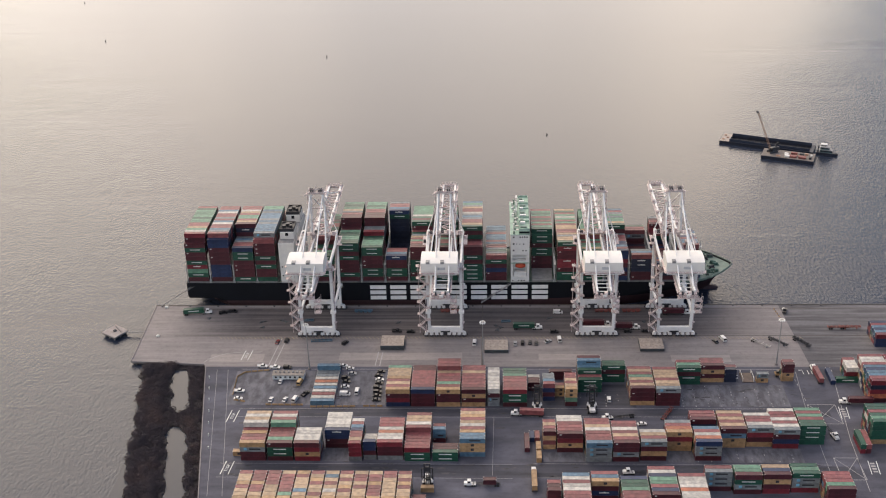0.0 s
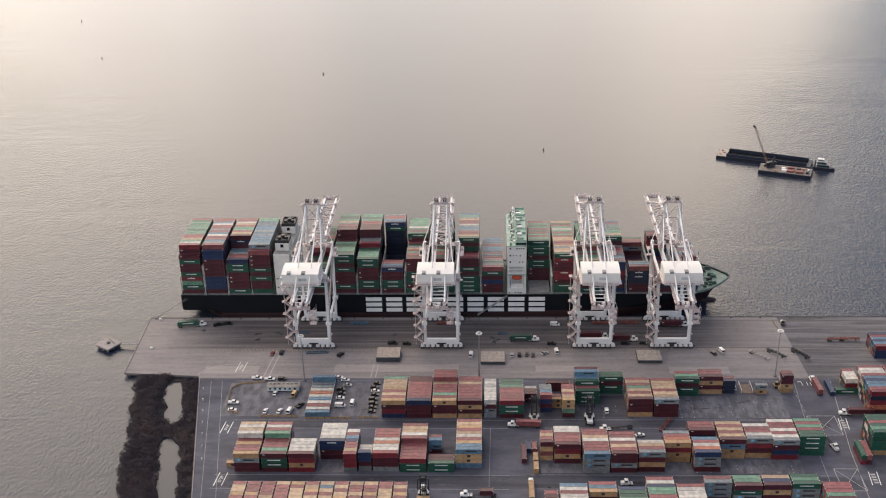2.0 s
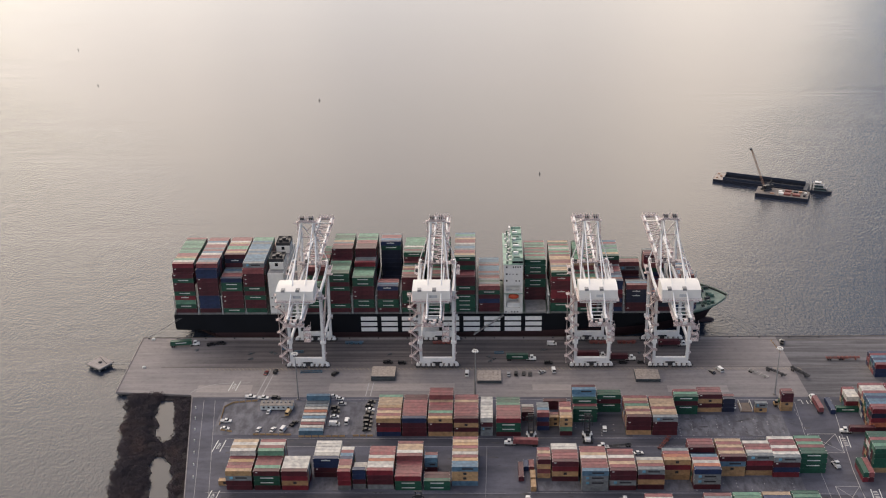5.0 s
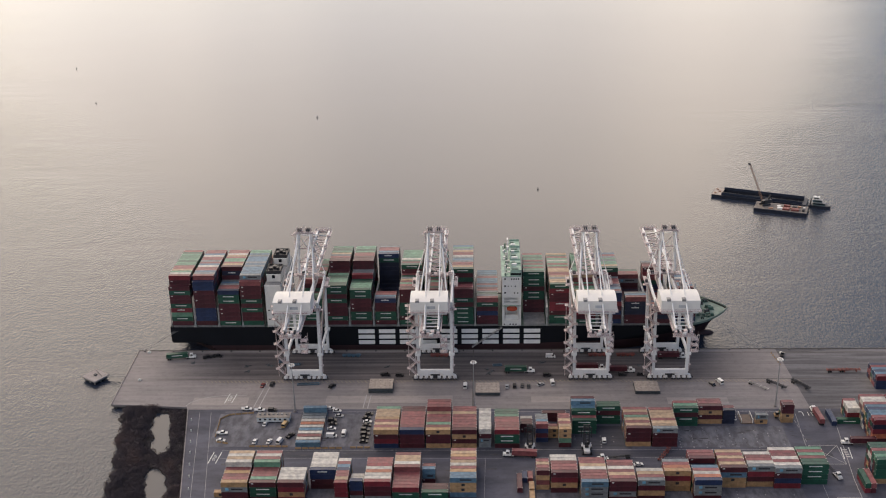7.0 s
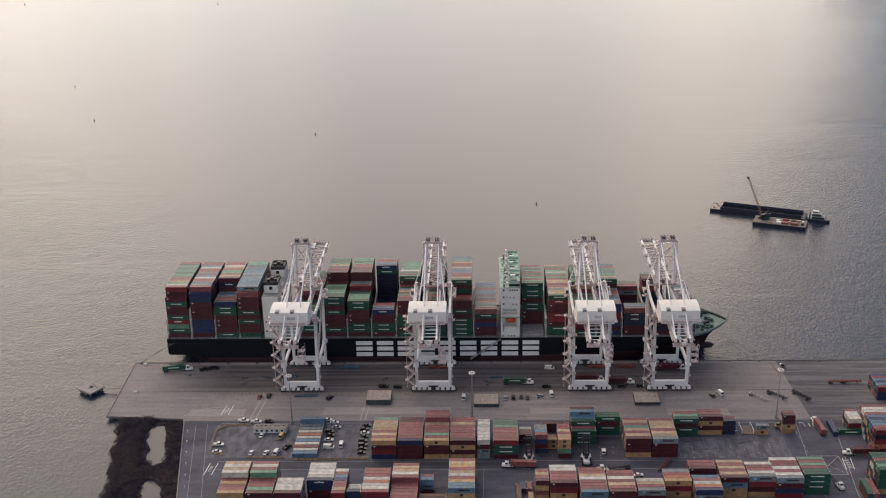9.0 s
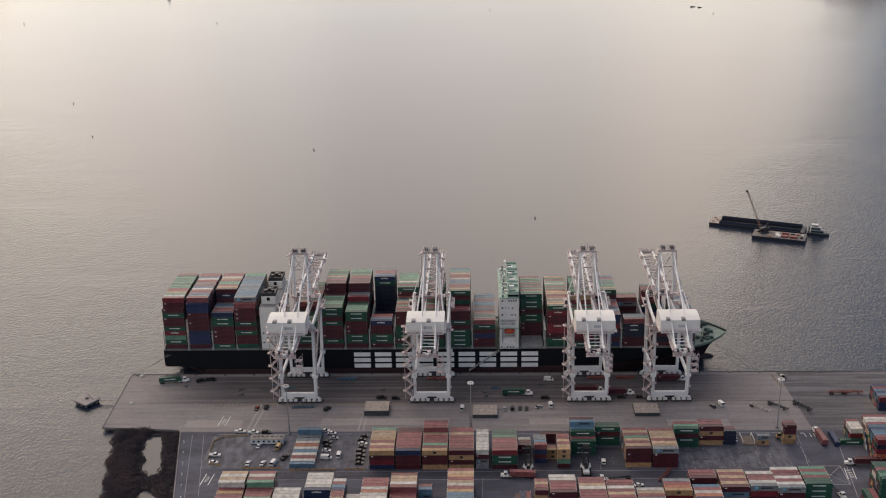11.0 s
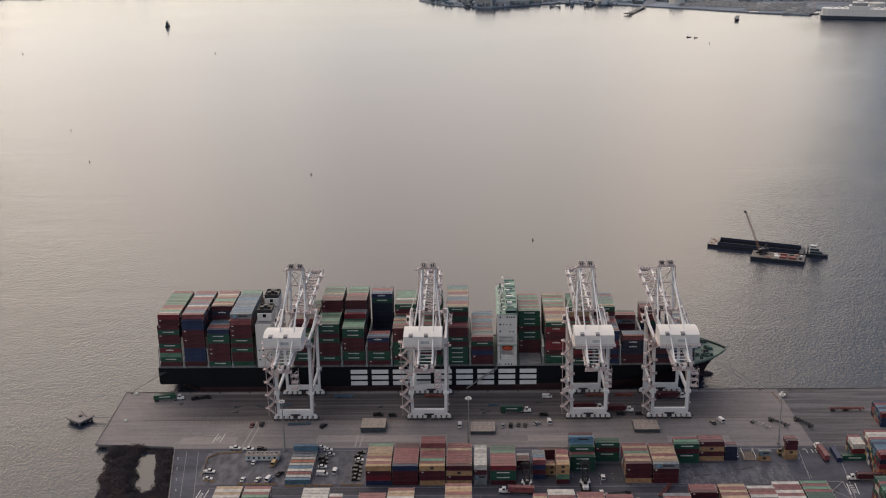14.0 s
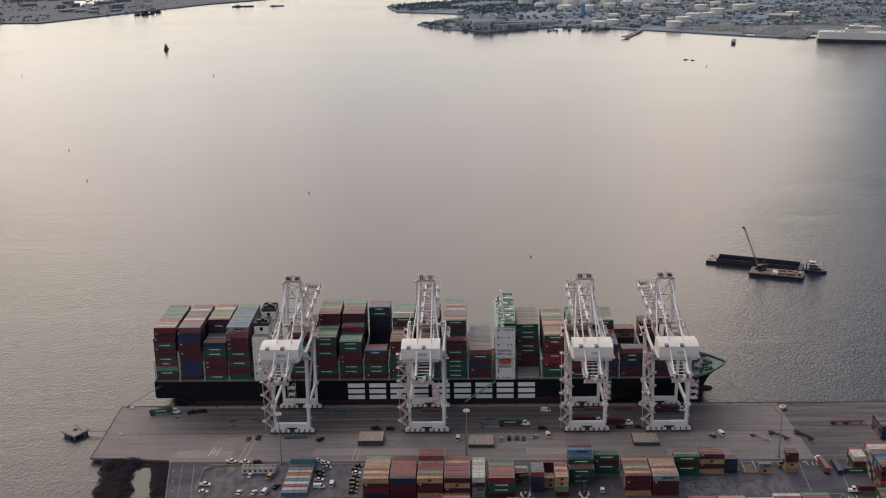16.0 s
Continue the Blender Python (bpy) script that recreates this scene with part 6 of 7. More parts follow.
# empty flat rack, tank box and white cabin in the open yard
rack = thing("flat_rack", pose(333.8, -82.0, 0.01), "empty steel flat rack with end frames", "flat rack")
bm = bmesh.new()
add_box(bm, 0, 6.0, 0, 8.5, 0.1, 0.45)
part("platform", bm, painted("rack_brown", (0.18, 0.13, 0.1), 0.7, 0.7), rack)
for x in (0.0, 5.75):
    bm = bmesh.new()
    add_box(bm, x, x + 0.25, 0, 8.5, 2.3, 2.6)
    add_box(bm, x, x + 0.25, 0, 0.25, 0.45, 2.3)
    add_box(bm, x, x + 0.25, 8.25, 8.5, 0.45, 2.3)
    part("end_frame", bm, painted("rack_white", (0.6, 0.58, 0.54), 0.6, 0.5), rack)
column(341.0, -82.0, L20, "ett", "wy", "22", group="single yard containers", where="in the open yard")
genset = thing("mobile_crane", pose(354.5, -75.5, 0.01), "yellow yard machine with a short boom by the mast", "machine")
bm = bmesh.new()
add_box(bm, -2.6, 2.6, -1.3, 1.3, 0.9, 2.0, bevel=0.12)
part("body", bm, yellow_paint, genset)
bm = bmesh.new()
add_box(bm, -2.2, -0.6, -1.1, 0.3, 2.0, 3.3, bevel=0.1)
part("cab", bm, glass_dark, genset)
bm = bmesh.new()
add_beam(bm, (-1.4, 0.7, 2.2), (3.2, 0.7, 4.8), 0.6)
part("boom", bm, yellow_paint, genset)
for x in (-1.8, 1.8):
    for y in (-1.2, 1.2):
        bm = bmesh.new()
        add_beam(bm, (x, y - 0.25, 0.55), (x, y + 0.25, 0.55), 1.1, 1.1, 10)
        part("wheel", bm, rubber, genset)


def chassis_stack(x, y, heading, n2, colour, label):
    t = thing("trailer_chassis", pose(x, y, 0.01, 0, 0, heading), label, "trailer", "empty trailer chassis")
    for k in range(n2):
        z = 0.9 + k * 0.45
        bm = bmesh.new()
        for yy in (-0.55, 0.4):
            add_box(bm, -6.0, 6.0, yy, yy + 0.16, z, z + 0.28)
        for q in range(6):
            add_box(bm, -6.0 + q * 2.35, -5.75 + q * 2.35, -1.2, 1.2, z + 0.28, z + 0.42)
        part("frame", bm, colour, t)
    for q in (-5.0, -3.8):
        for yy in (-1.0, 1.0):
            bm = bmesh.new()
            add_beam(bm, (q, yy - 0.2, 0.5), (q, yy + 0.2, 0.5), 1.0, 1.0, 10)
            part("wheel", bm, rubber, t)
    bm = bmesh.new()
    add_box(bm, 3.6, 4.0, -0.8, 0.8, 0.0, 0.9)
    part("landing_leg", bm, colour, t)


red_frame = painted("frame_red", (0.2, 0.06, 0.05), 0.6, 0.5)
chassis_stack(351.1, -44.2, -45, 1, painted("frame_pale", (0.45, 0.43, 0.4), 0.6, 0.5), "pale empty container trailer parked askew on the quay")
chassis_stack(361.0, -42.8, -46, 2, dark_steel, "stacked dark trailer chassis parked askew on the quay")
chassis_stack(373.8, -43.4, -55, 3, dark_steel, "stacked dark trailer chassis parked askew on the quay")
chassis_stack(398.0, -27.6, 0, 2, red_frame, "stacked red trailer frames on the quay")
chassis_stack(404.5, -27.3, 0, 2, red_frame, "stacked red trailer frames on the quay")
chassis_stack(290.5, -111.5, 60, 2, red_frame, "red skeletal trailer standing in the yard")
spread = painted("spreader_blue", (0.06, 0.12, 0.17), 0.5, 0.5)
for x, y in ((106.0, -40.6), (95.5, -18.0), (88, -14.5), (210.5, -19.5)):
    bm = bmesh.new()
    for yy in (-1.0, 0.7):
        add_box(bm, -6.0, 6.0, yy, yy + 0.35, 0.3, 0.75)
    for k in range(6):
        add_box(bm, -6.0 + k * 2.32, -5.6 + k * 2.32, -1.0, 1.05, 0.05, 0.8)
    whole("lifting_frame", bm, spread, pose(x, y, -0.045, 0, 0, 4) @ Matrix.Diagonal((1 if x > 100 and x < 110 else 0.45, 1, 1, 1)), "dark blue steel lifting frame lying on the quay", "lifting frame", "lifting frames")
for x in (126.5, 177.5, 268.0, 284.0):
    bm = bmesh.new()
    for k in range(4):
        add_box(bm, -5 + k * 2.6, -3.2 + k * 2.6, -0.9, 0.9, 0.0, 1.0 + (k % 2) * 0.5, bevel=0.08)
    add_box(bm, -5.4, 5.4, -1.1, 1.1, 0.9, 1.1)
    whole("gear_rack", bm, red_frame if x > 150 else spread, pose(x, -7.8, 0.01), "low rack of lashing gear beside the quay edge", "gear rack", "lashing gear racks")
bol = bmesh.new()
add_cyl(bol, 0, 0, 0, 0.5, 0.35, 0.3, 10)
add_cyl(bol, 0, 0, 0.5, 0.75, 0.5, 0.45, 10)
b0 = whole("bollard", bol, dark_steel, pose(4, -1.6, 0.004), "black cast iron mooring bollard on the quay edge", "bollard", "quay bollards")
for k in range(1, 24):
    copy_thing(b0, pose(4 + 17 * k, -1.6, 0.004))
for x, y, s in ((10.5, -35.5, 0.9), (7.0, -2.6, 1.0), (372.6, -6.2, 1.0)):
    bm = bmesh.new()
    add_box(bm, -s, s, -s * 0.7, s * 0.7, 0, s * 0.9, bevel=0.12)
    add_box(bm, -s * 0.5, s * 0.4, -s * 0.5, s * 0.5, s * 0.9, s * 1.2, bevel=0.08)
    whole("equipment_box", bm, mark_white, pose(x, y, 0.01), "pale worn equipment box standing on the quay", "equipment box")
for k in range(6):
    bm = bmesh.new()
    add_cyl(bm, 0, 0, 0.06, 0.9, 0.22, 0.05, 10)
    add_box(bm, -0.3, 0.3, -0.3, 0.3, 0, 0.06)
    whole("traffic_cone", bm, yellow_paint, pose(367.0 + 0.35 * k, -6 - 2.6 * k, 0.01) @ Matrix.Diagonal((1.6, 1.6, 1.3, 1)), "faded orange traffic cone on the quay", "traffic cone", "traffic cones")

# white marker posts along the shore road, and loose lashing gear lying on the lanes
for k in range(7):
    bm = bmesh.new()
    add_cyl(bm, 0, 0, 0, 1.1, 0.3, 0.25, 8)
    add_cyl(bm, 0, 0, 1.1, 1.3, 0.34, 0.3, 8)
    whole("marker_post", bm, mark_white, pose(50.1 + 2.25 * k, -78.4 - 10.3 * k, 0.01), "short white marker post beside the shore road", "marker post", "marker posts")
rg = random.Random(12)
for x, y in ((35.5, -15.1), (68.4, -19.8), (69.5, -25.6), (79.8, -18.6), (81.9, -19.2), (204.5, -24.0), (207.8, -26.2), (206.0, -28.4), (148.0, -20.5), (290.0, -20.0), (236.0, -16.0)):
    bm = bmesh.new()
    for k in range(5):
        a, q = rg.random() * 3.14, rg.uniform(0.6, 1.4)
        px, py = rg.uniform(-1, 1), rg.uniform(-0.8, 0.8)
        add_beam(bm, (px - q * math.cos(a), py - q * math.sin(a), 0.16), (px + q * math.cos(a), py + q * math.sin(a), 0.2 + 0.2 * rg.random()), 0.28)
    whole("lashing_gear", bm, cover_side, pose(x, y, 0.01), "loose heap of dark lashing rods on the quay", "lashing gear", "lashing gear heaps")

# mooring dolphin with its catwalk
dol = thing("mooring_dolphin", pose(-16.4, -29.6, SEA - 0.8, 0, 0, -33), "square concrete mooring dolphin on piles in the water", "mooring dolphin")
bm = bmesh.new()
add_box(bm, -5.7, 5.7, -5.2, 5.2, 2.5, 3.4, bevel=0.1)
part("cap", bm, pale, dol)
# dark blue box that stands in for the shadow under the cap
bm = bmesh.new()
add_box(bm, -4.9, 4.9, -4.4, 4.4, 1.6, 2.5)
part("fender_skirt", bm, cover_side, dol)
for x in (-4, 0, 4):
    for y in (-4, 0, 4):
        bm = bmesh.new()
        add_cyl(bm, x, y, -2, 1.6, 0.5, 0.5, 8)
        part("support_column", bm, grey_steel, dol)
bm = bmesh.new()
add_box(bm, -0.8, 0.8, -0.8, 0.8, 3.4, 4.2, bevel=0.1)
add_beam(bm, (-4.6, 4.0, 3.5), (4.2, 1.0, 3.5), 0.3)
part("bollard", bm, dark_steel, dol)
bm = bmesh.new()
add_box(bm, -10.6, 0.6, -30.6, -29.6, -0.4, -0.15)
for k in range(8):
    for y in (-30.6, -29.65):
        add_box(bm, -10.5 + k * 1.55, -10.44 + k * 1.55, y, y + 0.05, -0.15, 0.95)
for y in (-30.6, -29.65):
    add_box(bm, -10.6, 0.6, y, y + 0.05, 0.9, 0.96)
whole("catwalk", bm, grey_steel, label="narrow grey steel catwalk out to the dolphin", category="catwalk")
for k in range(9):
    bm = bmesh.new()
    add_cyl(bm, 5 + k * 4.6, -61.6 + (-2.6 * k / 9), -6, -1.2, 0.45, 0.45, 8)
    whole("quay_pile", bm, quay_face, label="dark round pile under the quay's edge", category="pile", group="quay piles")

# ---- marsh strip beside the yard ----
mud = ground_mat("marsh_mud", (0.045, 0.037, 0.036), (0.028, 0.024, 0.024), streak=(0.2, 0.2, 1))
scrub, n, l, b = nodes_of("winter_scrub")
b.inputs["Roughness"].default_value = 0.95
tone = ramp(n, l, tex(n, l, 0.045, 4, 0.6), [(0.32, (0.043, 0.036, 0.042)), (0.5, (0.066, 0.051, 0.056)), (0.68, (0.108, 0.07, 0.062))])
l.new(mixc(n, l, ramp(n, l, tex(n, l, 0.5, 3, 0.6), [(0.35, (0.0,) * 3), (0.7, (0.55,) * 3)]), tone, (0.042, 0.036, 0.041, 1)), b.inputs["Base Color"])


def shore_x(y):
    for (xa, ya), (xb, yb) in zip(EDGE, EDGE[1:]):
        if yb <= y <= ya:
            return xa + (xb - xa) * (ya - y) / (ya - yb)
    return EDGE[0][0]


def marsh(x, y):
    """1 where the marsh stands out of the water, 0 where it is open."""
    r = shore_x(y)
    lft = 8.6 + (-62 - y) * 0.2 + 4.2 * noise.noise(Vector((x * 0.1, y * 0.13, 0)))
    if not lft < x < r - 0.3:
        return 0.0
    wob = 2.3 * noise.noise(Vector((x * 0.15, y * 0.17, 5)))
    if -107.5 < y < -66.5:                          # upper pool
        mid, half = 31.6 + (-67.4 - y) * 0.215, 4.2 * min(1.0, (y + 108.5) / 7.0)
    elif y < -119.0:                                # lower pool, wider
        mid, half = 43.9 + (-128.0 - y) * 0.237, min(4.9, 1.0 + (-119.0 - y) * 0.55)
    else:
        return 1.0
    return 0.0 if abs(x + wob - mid) < half else 1.0


bm = bmesh.new()
nx, ny = 70, 250
grid = []
for j in range(ny):
    y = -62.5 - j * 1.0
    r = shore_x(y)
    grid.append([bm.verts.new((r - 52 + 52 * i / (nx - 1), y, SEA - 0.7 + (1.3 + 0.5 * noise.noise(Vector((i * 0.3, j * 0.3, 2)))) * marsh(r - 52 + 52 * i / (nx - 1), y))) for i in range(nx)])
for a, c in zip(grid, grid[1:]):
    for i in range(nx - 1):
        bm.faces.new((a[i], c[i], c[i + 1], a[i + 1]))
whole("marsh_bank", bm, mud, label="dark mud bank with open pools beside the yard", category="marsh", kind="structure")
verts, faces = [], []
rs = random.Random(5)
for k in range(5200):
    y = -62.8 - 125 * rs.random()
    r = shore_x(y)
    x = r - 52 + 52 * rs.random()
    big = rs.choice((0.9, 1.2, 1.7, 2.4, 3.0)) * rs.uniform(0.8, 1.15) * (1.0 if x < r - 22 else 0.7)
    if not all(marsh(x + q * big * 0.55, y) for q in (-1, 0, 1)):
        continue
    rise = max(0.0, 2.6 * noise.noise(Vector((x * 0.17, y * 0.2, 9)))) + max(0.0, big - 1.6) * 0.5
    for q in range(int(40 * big * big ** 0.6)):
        a, up = rs.random() * 6.283, rs.random()
        out = Vector((math.cos(a) * (1 - up * up) ** 0.5, math.sin(a) * (1 - up * up) ** 0.5, up * 0.95))
        c = Vector((x, y, SEA + 0.3 + rise)) + out * big * (rs.uniform(0.72, 1.0) + 0.16 * noise.noise(out * 2.2 + Vector((x, y, 0))))
        u2 = out.cross(Vector((rs.uniform(-1, 1), rs.uniform(-1, 1), rs.uniform(-1, 1)))).normalized() * rs.uniform(0.1, 0.26)
        v2 = out.cross(u2).normalized() * rs.uniform(0.1, 0.3) + out * rs.uniform(0.0, 0.3)
        i = len(verts)
        verts += [(c - u2)[:], (c - v2 * 0.3)[:], (c + u2)[:], (c + v2)[:]]
        faces.append((i, i + 1, i + 2, i + 3))
me = bpy.data.meshes.new("scrub")
me.from_pydata(verts, [], faces)
me.materials.append(scrub)
tagged(new("scrub", me), "dark brown leafless marsh scrub and reeds", "scrub", "", "stuff")

# ---- craft on the water ----
barge_black = painted("barge_black", (0.012, 0.017, 0.032), 0.55, 0.4, vary=0.05)
barge_navy = painted("barge_navy", (0.018, 0.028, 0.052), 0.55, 0.5, vary=0.05)
boom_tan = painted("boom_tan", (0.4, 0.24, 0.16), 0.6, 0.4)
barge_deck = painted("barge_deck", (0.2, 0.175, 0.155), 0.8, 0.7, vary=0.05)
hop = thing("hopper_barge", pose(419.5, 255.2, SEA, 0, 0, -22.0), "long black open hopper barge at anchor", "barge")
bm = bmesh.new()
hl, hw = 36.0, 8.2
add_box(bm, -hl, hl, -hw, -hw + 1.6, -1.0, 2.3)
add_box(bm, -hl, hl, hw - 1.6, hw, -1.0, 2.3)
add_box(bm, -hl, -hl + 7.5, -hw + 1.6, hw - 1.6, -1.0, 2.3)
add_box(bm, hl - 3, hl, -hw + 1.6, hw - 1.6, -1.0, 2.3)
part("hull", bm, barge_black, hop)
bm = bmesh.new()
add_box(bm, -hl + 7.5, hl - 3, -hw + 1.6, hw - 1.6, -0.8, 0.3)
part("hold_floor", bm, dark_steel, hop)
for y in (-hw + 1.6, hw - 1.9):
    bm = bmesh.new()
    add_box(bm, -hl + 7.5, hl - 3, y, y + 0.3, 2.3, 4.3)
    part("coaming", bm, barge_navy, hop)
bm = bmesh.new()
add_box(bm, -hl + 0.2, -hl + 7.3, -hw + 0.2, hw - 0.2, 2.3, 2.4)
part("bow_deck", bm, cover_mat, hop, "pale worn deck at the barge's end")
for x, y in ((-33.5, -4.5), (-33.5, 4.5), (-31, 0)):
    bm = bmesh.new()
    add_box(bm, x - 0.9, x + 0.9, y - 0.5, y + 0.5, 2.4, 3.2, bevel=0.1)
    part("deck_winch", bm, boom_tan, hop, "rusty deck winch")
for k in range(9):
    bm = bmesh.new()
    add_box(bm, -24 + 6.6 * k, -23.7 + 6.6 * k, -hw + 1.9, hw - 1.9, 0.3, 0.9)
    part("hold_frame", bm, dark_steel, hop)

cbm = thing("crane_barge", pose(430.0, 229.5, SEA, 0, 0, -20.5), "flat crane barge with red deck gear", "barge")
bm = bmesh.new()
add_box(bm, -19.5, 19.5, -8.0, 8.0, -1.0, 2.6, bevel=0.15)
part("hull", bm, barge_black, cbm)
bm = bmesh.new()
add_box(bm, -19.2, 19.2, -7.7, 7.7, 2.6, 2.72)
part("deck", bm, barge_deck, cbm)
for x, y, a, b2, z, mt in ((-1.5, -1.5, 1.4, 1.2, 1.8, house_white), (-0.5, -4.6, 1.8, 1.2, 1.5, house_white), (3.6, -3.8, 2.8, 1.8, 1.3, red_frame), (10.6, -3.6, 2.8, 2.0, 1.4, red_frame), (4, 2.6, 2.4, 1.2, 1.4, red_frame), (9.5, 2.8, 1.6, 1.2, 1.1, dark_steel),
                           (13, 3.4, 1.2, 0.9, 1.2, boom_tan), (16.4, -3.4, 0.9, 1.4, 1.5, dark_steel), (16.6, 2.4, 0.8, 0.8, 1.0, house_white), (-7, -5.4, 1.6, 0.7, 0.9, boom_tan), (7, -0.6, 1.4, 0.6, 0.8, boom_tan)):
    bm = bmesh.new()
    add_box(bm, x - a, x + a, y - b2, y + b2, 2.72, 2.72 + z, bevel=0.15)
    part("deck_gear", bm, mt, cbm)
crn = thing("crawler_crane", pose(418.9, 235.2, SEA + 2.73, 0, 0, 200), "crawler crane with a raised tan lattice boom on the barge", "crane")
for y in (-2.2, 2.2):
    bm = bmesh.new()
    add_box(bm, -3.5, 3.5, y - 0.6, y + 0.6, 0, 1.3, bevel=0.3)
    part("track", bm, dark_steel, crn)
bm = bmesh.new()
add_box(bm, -5.0, 2.6, -1.9, 1.9, 1.3, 4.2, bevel=0.2)
part("house", bm, dark_steel, crn)
bm = bmesh.new()
add_box(bm, 1.2, 3.6, 0.6, 2.2, 1.6, 4.4, bevel=0.2)
part("cab", bm, glass_dark, crn)
bm = bmesh.new()
P0, P1 = Vector((2.4, 0, 2.4)), Vector((17.0, 0, 35.0))
for sy in (-0.8, 0.8):
    for off in (0.0, 1.3):
        add_beam(bm, P0 + Vector((-off * 0.5, sy, off)), P1 + Vector((-off * 0.5, sy * 0.4, off * 0.3)), 0.17)
for k in range(14):
    a, c = P0.lerp(P1, k / 14), P0.lerp(P1, (k + 1) / 14)
    add_beam(bm, a + Vector((0, -0.8, 0)), c + Vector((0, 0.75, 0)), 0.09)
    add_beam(bm, a + Vector((-0.6, 0.8, 1.2)), c + Vector((-0.5, -0.75, 1.0)), 0.09)
part("lattice_boom", bm, boom_tan, crn)
bm = bmesh.new()
add_box(bm, 16.4, 17.7, -0.9, 0.9, 34.4, 35.8, bevel=0.2)
part("boom_head", bm, dark_steel, crn)
for y in (-0.7, 0.7):
    bm = bmesh.new()
    add_beam(bm, (-4.5, y, 6.5), (16.6, y * 0.6, 35.0), 0.05)
    part("pendant", bm, dark_steel, crn)
bm = bmesh.new()
add_beam(bm, (-2.6, 0, 4.2), (-4.6, 0, 7.6), 0.5, 1.6)
part("gantry", bm, dark_steel, crn)


tug_teal = painted("tug_house_teal", (0.09, 0.14, 0.15), 0.55, 0.4)


def tug(m, ln, label):
    t = thing("tugboat", m, label, "boat")
    bm = bmesh.new()
    w = ln * 0.17
    out = [(-ln / 2, -w * 0.85), (ln * 0.25, -w), (ln * 0.42, -w * 0.6), (ln / 2, 0), (ln * 0.42, w * 0.6), (ln * 0.25, w), (-ln / 2, w * 0.85)]
    add_prism(bm, out, -0.6, 1.8)
    part("hull", bm, barge_black, t)
    bm = bmesh.new()
    add_prism(bm, [(x * 0.96, y * 0.92) for x, y in out], 1.8, 1.9)
    part("deck", bm, dark_steel, t)
    for k, (x0, x1, wide, z0, z1) in enumerate(((-0.3, 0.24, 0.66, 1.9, 4.0), (-0.3, 0.1, 0.55, 4.2, 6.1), (-0.28, -0.04, 0.45, 6.3, 8.3))):
        bm = bmesh.new()
        add_box(bm, ln * x0, ln * x1, -w * wide, w * wide, z0, z1, bevel=0.12)
        storey = part("wheelhouse" if k == 2 else "deckhouse", bm, house_white if k == 2 else tug_teal, t)
        bm = bmesh.new()
        add_box(bm, ln * x0 - 0.03, ln * x1 + 0.03, -w * wide - 0.03, w * wide + 0.03, z0 + 0.8, z1 - 0.5)
        part("window_band", bm, glass_dark, storey)
        bm = bmesh.new()
        add_box(bm, ln * x0 - 0.3, ln * x1 + 0.4, -w * wide - 0.35, w * wide + 0.35, z1, z1 + 0.2, bevel=0.06)
        part("roof", bm, ship_white if k == 2 else grey_steel, storey)
    bm = bmesh.new()
    add_cyl(bm, -ln * 0.12, 0, 8.5, 11.6, 0.15, 0.1, 6)
    part("mast", bm, dark_steel, t)
    for y in (-w * 0.5, w * 0.5):
        bm = bmesh.new()
        add_cyl(bm, -ln * 0.4, y, 1.9, 6.2, 0.45, 0.4, 10)
        part("funnel", bm, dark_steel, t)


tug(pose(460.6, 235.7, SEA, 0, 0, -20), 16.5, "push tug with a white house lashed to the barges")
tug(pose(-422.5, 1706, SEA, 0, 0, 95) @ Matrix.Diagonal((0.8, 0.9, 1.35, 1)), 26.0, "dark tug with a white wheelhouse under way")

for x, y, s in ((37.2, 501, 0.55), (247.2, 282, 0.55), (-207.4, 565, 0.5), (-282.3, 724.6, 0.5), (-585, 1356, 0.7), (-241.6, 1326, 0.7), (222.3, 1433, 0.65), (598, 1346, 0.65)):
    b2 = thing("channel_buoy", pose(x, y, SEA), "small dark channel buoy afloat on the water", "buoy", "channel buoys")
    bm = bmesh.new()
    add_cyl(bm, 0, 0, -0.4, 0.9 * s, 1.3 * s, 1.1 * s, 12)
    part("float", bm, dark_steel, b2)
    bm = bmesh.new()
    for k in range(3):
        a = 2.094 * k
        add_beam(bm, (0.9 * s * math.cos(a), 0.9 * s * math.sin(a), 0.9 * s), (0, 0, 3.6 * s), 0.16)
    add_box(bm, -0.5 * s, 0.5 * s, -0.5 * s, 0.5 * s, 2.6 * s, 3.6 * s)
    part("tower", bm, dark_steel, b2)
for x, y, ln in ((578.6, 1428, 9), (588.9, 1419, 7), (-688, 2500, 30), (-461, 2698, 62), (-362.5, 2697, 40)):
    bm = bmesh.new()
    add_prism(bm, [(-ln / 2, -ln * 0.09), (ln * 0.4, -ln * 0.1), (ln / 2, 0), (ln * 0.4, ln * 0.1), (-ln / 2, ln * 0.09)], -0.5, 0.7 + ln * 0.03)
    add_box(bm, -ln * 0.35, -ln * 0.15, -ln * 0.06, ln * 0.06, 0.7 + ln * 0.03, 1.6 + ln * 0.05)
    whole("barge" if ln > 12 else "skiff", bm, barge_black, pose(x, y, SEA, 0, 0, 8), "low dark craft lying far out on the water", "boat")

